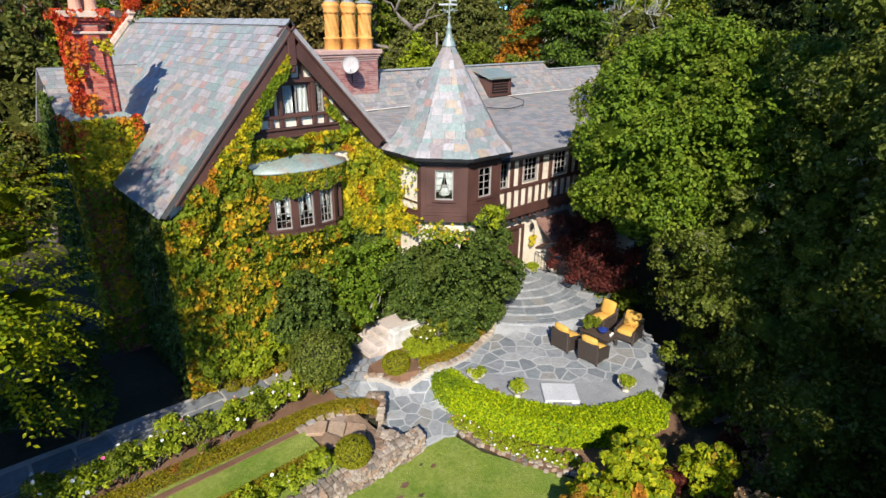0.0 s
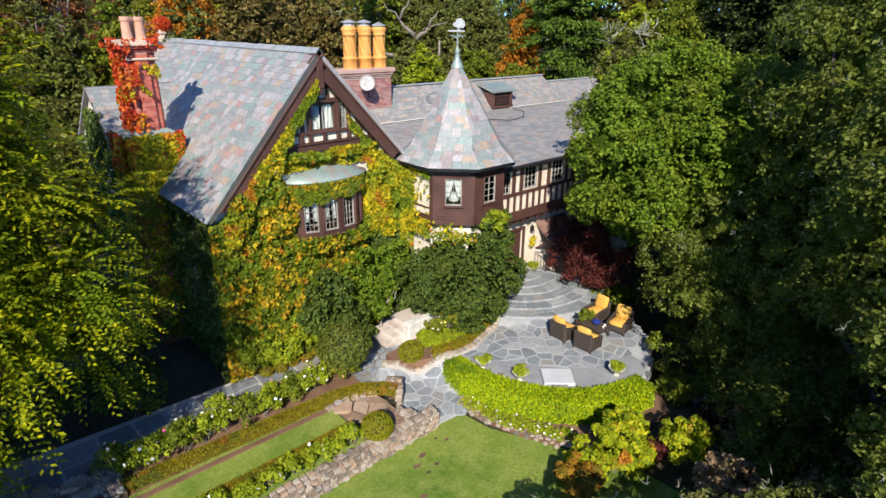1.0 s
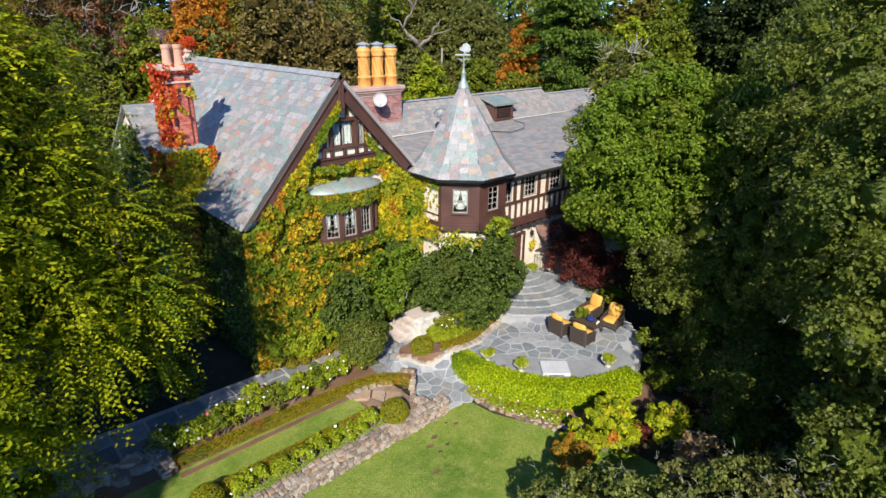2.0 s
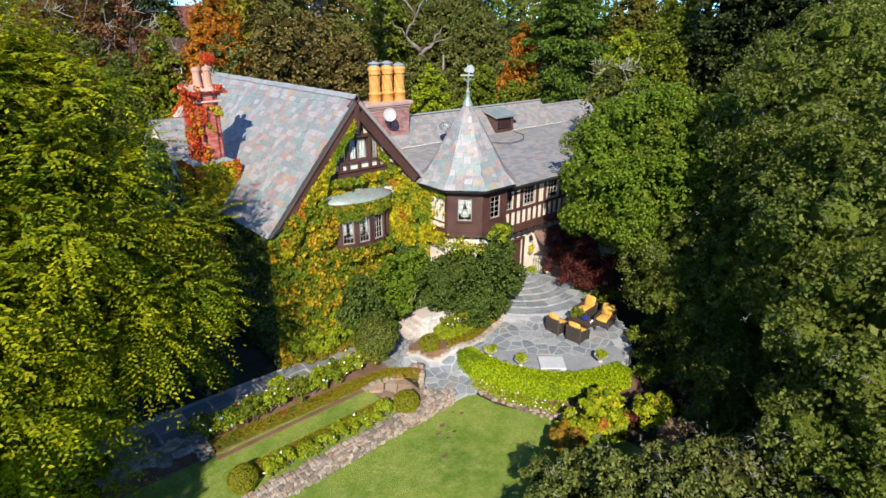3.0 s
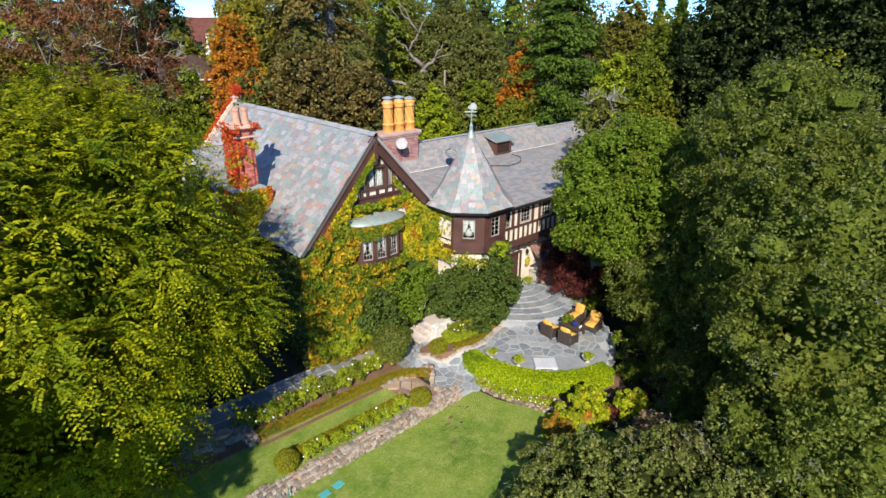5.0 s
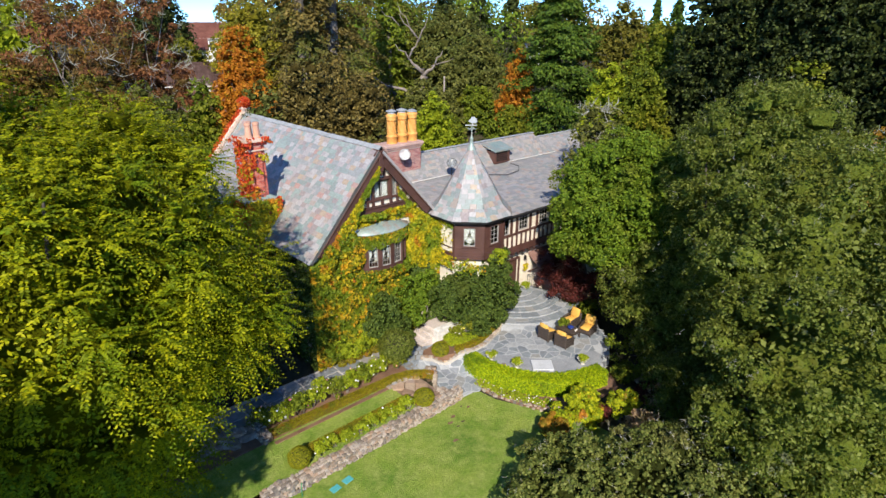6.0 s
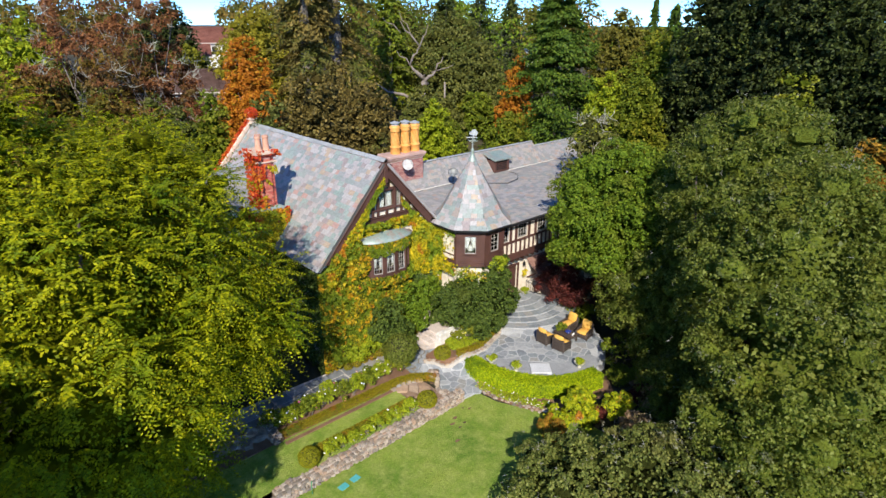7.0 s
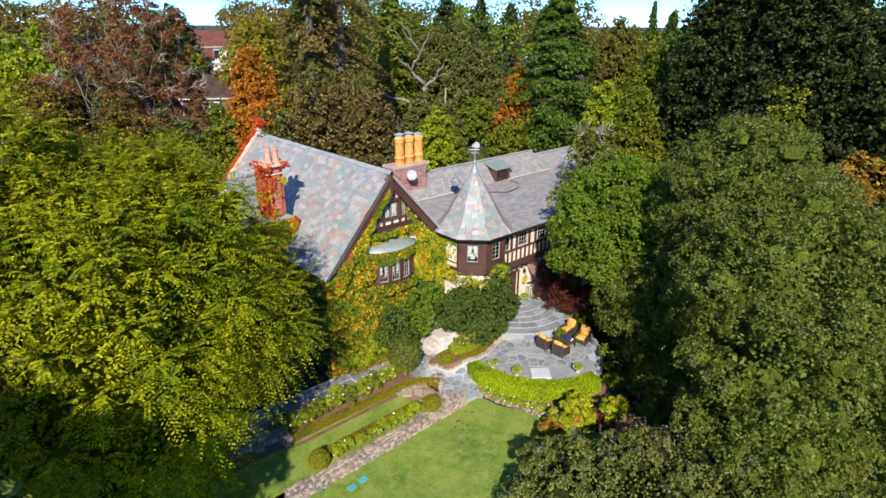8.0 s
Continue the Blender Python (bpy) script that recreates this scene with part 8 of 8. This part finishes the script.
    spec = [  # x, y, top, half-width, leaf, form, label
        (-2.0, 50.1, 17.3, 3.3, "lime", "r", "yellow-green tree beyond the elm"),
        (-5.3, 52.5, 18.1, 3.4, "lime", "r", "yellow-green tree beyond the elm"),
        (0.4, 41.6, 21.7, 4.0, "russet", "b", "russet half-bare tree with pale stems"),
        (4.6, 42.6, 22.4, 3.9, "russet", "b", "russet half-bare tree with pale stems"),
        (7.0, 43.9, 15.8, 2.3, "russet", "b", "low russet tree with bare twigs"),
        (-3.3, 42.2, 14.2, 2.8, "brownleaf", "r", "brownish scrub tree beyond the elm"),
        (2.5, 50.0, 14.5, 3.0, "brownleaf", "r", "brown undergrowth tree behind the russet trees"),
        (6.3, 51.5, 14.8, 2.6, "brownleaf", "r", "brown undergrowth tree behind the russet trees"),
        (-1.2, 47.0, 14.0, 3.0, "olive", "r", "olive undergrowth tree behind the russet trees"),
        (36.5, 47.5, 10.0, 2.6, "olive", "r", "olive-green tree beside the dead tree"),
        (34.0, 41.0, 7.8, 2.0, "midtree", "r", "green bush behind the main ridge"),
        (20.9, 87.7, 20.1, 4.3, "darktree", "r", "dark green tree on the hillside"),
        (21.3, 82.3, 14.1, 2.7, "midtree", "r", "green tree beside the far house"),
        (24.6, 67.0, 18.6, 4.2, "yellowolive", "r", "yellow-olive tree on the hillside"),
        (12.3, 42.3, 15.7, 2.6, "orange", "r", "orange autumn tree behind the roof"),
        (11.2, 38.2, 13.3, 2.2, "orange", "r", "orange autumn tree behind the roof"),
        (40.0, 48.5, 8.6, 2.4, "olive", "r", "low olive-green undergrowth tree"),
        (45.0, 47.0, 9.0, 2.4, "midtree", "r", "low green undergrowth tree"),
        (50.0, 49.0, 9.4, 2.6, "olive", "r", "low olive-green undergrowth tree"),
        (12.0, 30.7, 14.1, 2.9, "redwood", "r", "brownish green tree behind the roof"),
        (16.2, 30.6, 12.8, 2.8, "redwood", "r", "brownish green tree behind the roof"),
        (8.3, 30.5, 12.6, 1.8, "olive", "r", "olive-green tree behind the roof"),
        (5.7, 33.8, 12.5, 1.7, "midtree", "r", "green tree beside the parapet"),
        (2.9, 34.7, 12.5, 2.5, "olive", "r", "tangled olive-brown undergrowth tree"),
        (-0.2, 35.6, 13.2, 2.5, "brownleaf", "r", "tangled brown undergrowth tree"),
        (44.5, 64.2, 23.6, 4.3, "midtree", "c", "tall green conifer on the hillside"),
        (60.1, 69.4, 23.6, 3.9, "darktree", "c", "dark conifer on the hillside"),
        (68.4, 69.7, 23.1, 4.2, "darktree", "c", "dark conifer on the hillside"),
        (79.6, 72.4, 22.0, 4.6, "darktree", "c", "dark conifer on the hillside"),
        (53.0, 72.0, 18.6, 5.8, "olive", "r", "large olive-grey tree with bare limbs"),
        (55.5, 63.0, 18.0, 6.4, "olive", "r", "large olive-grey tree with bare limbs"),
        (50.5, 53.2, 14.6, 4.0, "olive", "r", "olive-grey tree behind the turret"),
        (29.6, 37.7, 9.7, 1.7, "lime", "r", "narrow yellow-green tree behind the stack"),
        (44.4, 39.8, 13.1, 1.6, "orange", "r", "yellow-orange autumn tree in the woods"),
        (37.9, 35.0, 8.4, 2.2, "midtree", "r", "green bush behind the ridge"),
        (52.8, 31.6, 18.3, 3.0, "bronze", "r", "bronze-green rounded tree behind the wing"),
        (38.7, 24.0, 13.0, 2.0, "lime", "r", "bright yellow-green tree behind the wing"),
        (38.6, 20.4, 12.5, 2.4, "midtree", "r", "rounded green tree behind the wing"),
        (47.9, 24.2, 16.6, 3.8, "midtree", "r", "green tree on the hillside"),
        (87.5, 43.4, 20.4, 3.1, "conifer", "c", "slim conifer on the skyline"),
        (94.7, 51.1, 22.0, 1.6, "conifer", "c", "slim conifer on the skyline"),
        (44.7, 17.1, 24.2, 3.5, "darktree", "r", "very dark tall evergreen tree"),
        (42.2, 12.7, 24.9, 2.9, "darktree", "r", "very dark tall evergreen tree"),
        (39.4, 8.7, 24.2, 3.0, "darktree", "r", "tall dark gum tree with drooping leaves"),
        (38.3, 5.4, 23.8, 3.3, "darktree", "r", "tall dark gum tree with drooping leaves"),
        (46.2, 18.7, 15.0, 2.4, "darktree", "r", "dark evergreen behind the oak"),
        (33.7, 6.6, 14.5, 1.3, "midtree", "r", "green sapling before the dark trees"),
        (29.1, 0.5, 11.1, 2.4, "bronzeorange", "r", "orange-tinged tree beyond the oak"),
        (23.3, 14.6, 11.7, 1.9, "olive", "t", "lichen-grey oak at the end of the wing"),
    ]
    for x, y, top, w, leaf, form, label in spec:
        if form == "c":
            z0 = rise(x, y)
            conifer(label, (x, y, z0), top - z0, w * 1.6, leaf, 6500, 0.6)
        else:
            far_tree(label, x, y, top, w, leaf, form)
    for x, y, top, w in ((28.0, 12.0, 8.5, 3.0), (28.0, 3.0, 9.5, 4.2), (25.0, -4.0, 10.5, 4.6), (20.0, -12.0, 12.0, 5.5), (33.0, 9.0, 8.0, 3.2), (37.5, 0.5, 20.0, 4.0), (44.0, 3.0, 19.0, 5.0), (36.0, -4.0, 16.0, 4.5)):
        far_tree("dark green oak in the wood beyond the patio", x, y, top, w, "darktree" if x > 35 else "oak", "r")


def woods():
    """The wooded hillside that closes the distance: crowns too many to count, in one mesh for each kind."""
    kinds = {k: [] for k in ("midtree", "conifer", "brownleaf", "bronze", "olive", "laurel")}
    names = list(kinds) + ["midtree", "laurel", "olive", "midtree"]
    autumn = ("brownleaf", "bronze", "olive", "brownleaf")
    for _ in range(220):
        a = radians(48.6) + RNG.uniform(-0.95, 0.95)
        d = RNG.uniform(130, 260) if a > 1.12 or 0.42 < a < 0.575 else RNG.uniform(85, 230)
        x, y = -8 + d * math.cos(a), -6 + d * math.sin(a)
        z0 = rise(x, y)
        top = RNG.uniform(14.0, 20.5) if d > 90 else RNG.uniform(9.0, 15.0)
        top = max(top, z0 + 4) + (RNG.uniform(0, 4) if RNG.random() < 0.18 else 0)
        open_sky = 0.42 < a < 0.575 or 1.17 < a < 1.30
        top = min(top, 14.0) if open_sky else top + (7 if a < 0.42 else 6.5)
        w = RNG.uniform(3.0, 6.0) * (1 + d / 300)
        cl = lumps([(x, y, (z0 + top) / 2, w, w, (top - z0) / 2)], 18, w * 0.25, w * 0.45, -0.5)
        kinds["conifer" if a < 0.42 else autumn[RNG.integers(4)] if a > 0.98 else names[RNG.integers(len(names))]].append(crown_leaves(cl, 30, 0.2 + d * 0.0036, 0.13 + d * 0.0025))
    for k, q in kinds.items():
        if q:
            tagged(mesh_object("woodland", quads_mesh("woodland", np.concatenate(q)), M[k]), "wooded hillside of mixed trees in the distance", "woods", kind="stuff")


def conifer(label, base, height, width, leaf, n, size, name="conifer_tree", droop=0.25, whorl=9):
    """A conifer: whorls of boughs that shorten to the tip."""
    root = empty(name, label, "tree", base)
    bm = bmesh.new()
    tube_into(bm, [(0, 0, -0.5), (0, 0, height * 0.5), (0, 0, height * 0.97)], [height * 0.02, height * 0.012, 0.04], 8)
    part("trunk", bm, M["bark"], root)
    P, D = [], []
    z = height * 0.06
    while z < height * 0.985:
        k = 1 - z / height
        R = width * (k ** 0.8) + 0.15
        for _ in range(whorl):
            a = RNG.uniform(0, 2 * math.pi)
            L = R * RNG.uniform(0.62, 1.15)
            P.append((a, z + RNG.normal(0, 0.15), L))
        z += height * 0.022 + 0.1
    P = np.array(P)
    per = max(6, n // len(P))
    A = np.repeat(P, per, axis=0)
    t = RNG.uniform(0.12, 1.0, len(A)) ** 0.75
    d = np.stack([np.cos(A[:, 0]), np.sin(A[:, 0]), np.zeros(len(A))], axis=1)
    s = np.stack([-d[:, 1], d[:, 0], d[:, 2]], axis=1)
    pos = d * (A[:, 2] * t)[:, None] + s * (RNG.normal(0, 0.16, len(A)) * A[:, 2] * (1.1 - t * 0.6))[:, None]
    pos[:, 2] = A[:, 1] - droop * A[:, 2] * t ** 1.5 + RNG.normal(0, 0.12, len(A)) + 0.1 * A[:, 2] * t
    q = leaf_quads(pos, np.tile(np.array([[0, 0, 1.0]]), (len(pos), 1)) + d * 0.6, size, size * 0.45, 0.5, 0.3, d + s * RNG.normal(0, 0.7, (len(pos), 1)))
    mesh_object("crown", quads_mesh("crown", q), M[leaf], root)
    return root


def far_tree(label, x, y, top, w, leaf, form="r"):
    """A woodland tree; form: r round-headed, b half bare, t twiggy."""
    z0 = rise(x, y)
    h = top - z0
    blobs = [(x, y, z0 + h * 0.52, w, w, h * 0.36), (x + w * 0.45, y - w * 0.35, z0 + h * 0.34, w * 0.75, w * 0.75, h * 0.26), (x - w * 0.5, y + w * 0.1, z0 + h * 0.40, w * 0.7, w * 0.7, h * 0.27), (x + w * 0.1, y, z0 + h * 0.78, w * 0.62, w * 0.62, h * 0.23)]
    dist = math.hypot(x + 9, y + 6)
    size = 0.12 + dist * 0.0023
    if form == "b":
        tree("tree", label, (x, y, z0), blobs, leaf, 210, 110, (w * 0.10, w * 0.2), size * 0.75, size * 0.48, h * 0.006 + 0.06, "snagbark", limbs=22, low=-0.9, group="woodland trees", twigs=150, fill=0, twig_s=2.2, inner=8, inner_s=0.3)
        return
    gap = max(0.9, w * 0.34)
    tree("tree", label, (x, y, z0), blobs, leaf, 0, 0, (0.5, 1.0), size, size * 0.66, h * 0.014 + 0.08, "snagbark" if leaf == "olive" else "barkdark" if leaf == "darktree" else "bark",
         limbs=6, low=-0.8, group="woodland trees", twigs=60 if form == "t" else 0, fill=0, twig_s=2.2, flat=0.75, inner=5, bough=(gap, gap * RNG.uniform(0.6, 0.75), 12, 7, (gap * 0.14, gap * 0.42)), bough_shell=(size * 1.5, size), core=0.5)


def snag():
    """A dead, twisted tree with bare limbs."""
    base = (43.0, 55.0, rise(43, 55))
    root = empty("dead_tree", "pale twisted dead tree with bare limbs", "tree", base)
    bm = bmesh.new()
    tube_into(bm, [(0, 0, -0.5), (0.3, -0.2, 2.5), (-0.2, 0.2, 4.6), (0.2, 0.0, 6.2), (-0.1, 0.1, 7.2)], [0.85, 0.7, 0.62, 0.6, 0.4], 9)
    part("trunk", bm, M["snagbark"], root, smooth=True)
    R = Vector((0.75, -0.66, 0))
    for a, b, z0, z1, r in ((0, -6.5, 3.2, 6.2, 0.26), (0, 1.6, 6.4, 7.8, 0.3), (1.6, 2.6, 7.8, 9.6, 0.16), (0, -1.8, 6.8, 8.6, 0.3), (-1.8, -0.6, 8.6, 11.0, 0.18), (-0.6, -3.0, 11.0, 14.0, 0.14), (-0.6, 0.6, 10.6, 13.6, 0.12), (-1.8, -3.6, 8.4, 10.4, 0.12), (0.3, 1.5, 1.0, 4.2, 0.22), (-3.0, -5.4, 12.6, 14.6, 0.08), (-1.5, -3.2, 12.0, 15.4, 0.08), (1.0, 4.0, 7.6, 8.6, 0.1)):
        bm = bmesh.new()
        tube_into(bm, [tuple(R * x + Vector((0, 0, z))) for x, z in ((a, z0), (a + (b - a) * 0.4 + RNG.normal(0, 0.25), z0 + (z1 - z0) * 0.5), (a + (b - a) * 0.75, z0 + (z1 - z0) * 0.62), (b, z1))], [r, r * 0.8, r * 0.6, r * 0.3], 6)
        part("limb", bm, M["snagbark"], root, smooth=True)
    bm = bmesh.new()
    tube_into(bm, [(0, 0, -0.3), (0.05, 0, 6.5)], [0.14, 0.11], 8)
    pole = tagged(part("utility_pole", bm, M["barkpale"]), "weathered wooden pole beside the dead tree", "pole")
    pole.location = (44.6, 52.6, rise(44.6, 52.6))


def far_house(label, x, y, w, d, h, rz, roof_mat, wall_mat, z=None):
    """A distant house: walls with windows under a pitched roof."""
    z0 = rise(x, y) if z is None else z
    root = empty("house", label, "house", (x, y, z0))
    root.rotation_euler = (0, 0, radians(rz))
    box("wall", (-w / 2, -d / 2, -1), (w / 2, d / 2, h), M[wall_mat], root)
    bm = bmesh.new()
    rh = d * 0.28
    e = 0.5
    for s in (-1, 1):
        a = [bm.verts.new(p) for p in ((-w / 2 - e, s * (d / 2 + e), h - 0.2), (w / 2 + e, s * (d / 2 + e), h - 0.2), (w / 2 + e, 0, h + rh), (-w / 2 - e, 0, h + rh))]
        bm.faces.new(a if s < 0 else a[::-1])
    bmesh.ops.solidify(bm, geom=list(bm.faces), thickness=0.25)
    part("roof", bm, M[roof_mat], root)
    for s in (-1, 1):
        beam("fascia", (-w / 2 - e, s * (d / 2 + e), h - 0.3), (w / 2 + e, s * (d / 2 + e), h - 0.3), 0.1, 0.16, M["stepstone"], root)
    for k in range(max(2, int(w / 3))):
        xx = -w / 2 + w * (k + 0.5) / max(2, int(w / 3))
        wd = box("window", (xx - 0.6, -d / 2 - 0.06, h * 0.35), (xx + 0.6, -d / 2 + 0.02, h * 0.8), M["whitepaint"], root)
        box("pane", (xx - 0.5, -d / 2 - 0.08, h * 0.38), (xx + 0.5, -d / 2 - 0.062, h * 0.77), M["darkmetal"], wd)


M["redtile"] = surface("red_roof_tile", [(0.3, (0.26, 0.095, 0.07)), (0.7, (0.38, 0.16, 0.12))], big=0.8, fine=6, rough=0.85, bump_s=0.6, bump_d=0.08)
M["brownshingle"] = surface("brown_shingle", [(0.3, (0.11, 0.06, 0.05)), (0.7, (0.19, 0.115, 0.095))], big=0.8, fine=6, rough=0.9, bump_s=0.6, bump_d=0.08)
RNG = np.random.default_rng(11)
trees()
snag()
far_house("brown-shingled neighbour's house with a white fascia", 18.2, 70.5, 8.5, 8, 3.6, -30, "brownshingle", "brownshingle", 6.2)
far_house("white house with a red tiled roof among the trees", 41.0, 121.0, 9, 10, 4.0, -20, "redtile", "whitepaint", 9.9)
far_house("white house between the trees on the hillside", 29.0, 100.0, 5, 6, 3.4, -20, "redtile", "whitepaint", 9.0)
far_house("small white gabled house on the hillside", 105.9, 87.8, 5, 8, 4.0, -45, "brownshingle", "whitepaint", 8.5)
far_house("low white building beyond the elm", -5.6, 50.0, 3.0, 2.0, 1.1, -10, "brownshingle", "whitepaint", 8.7)
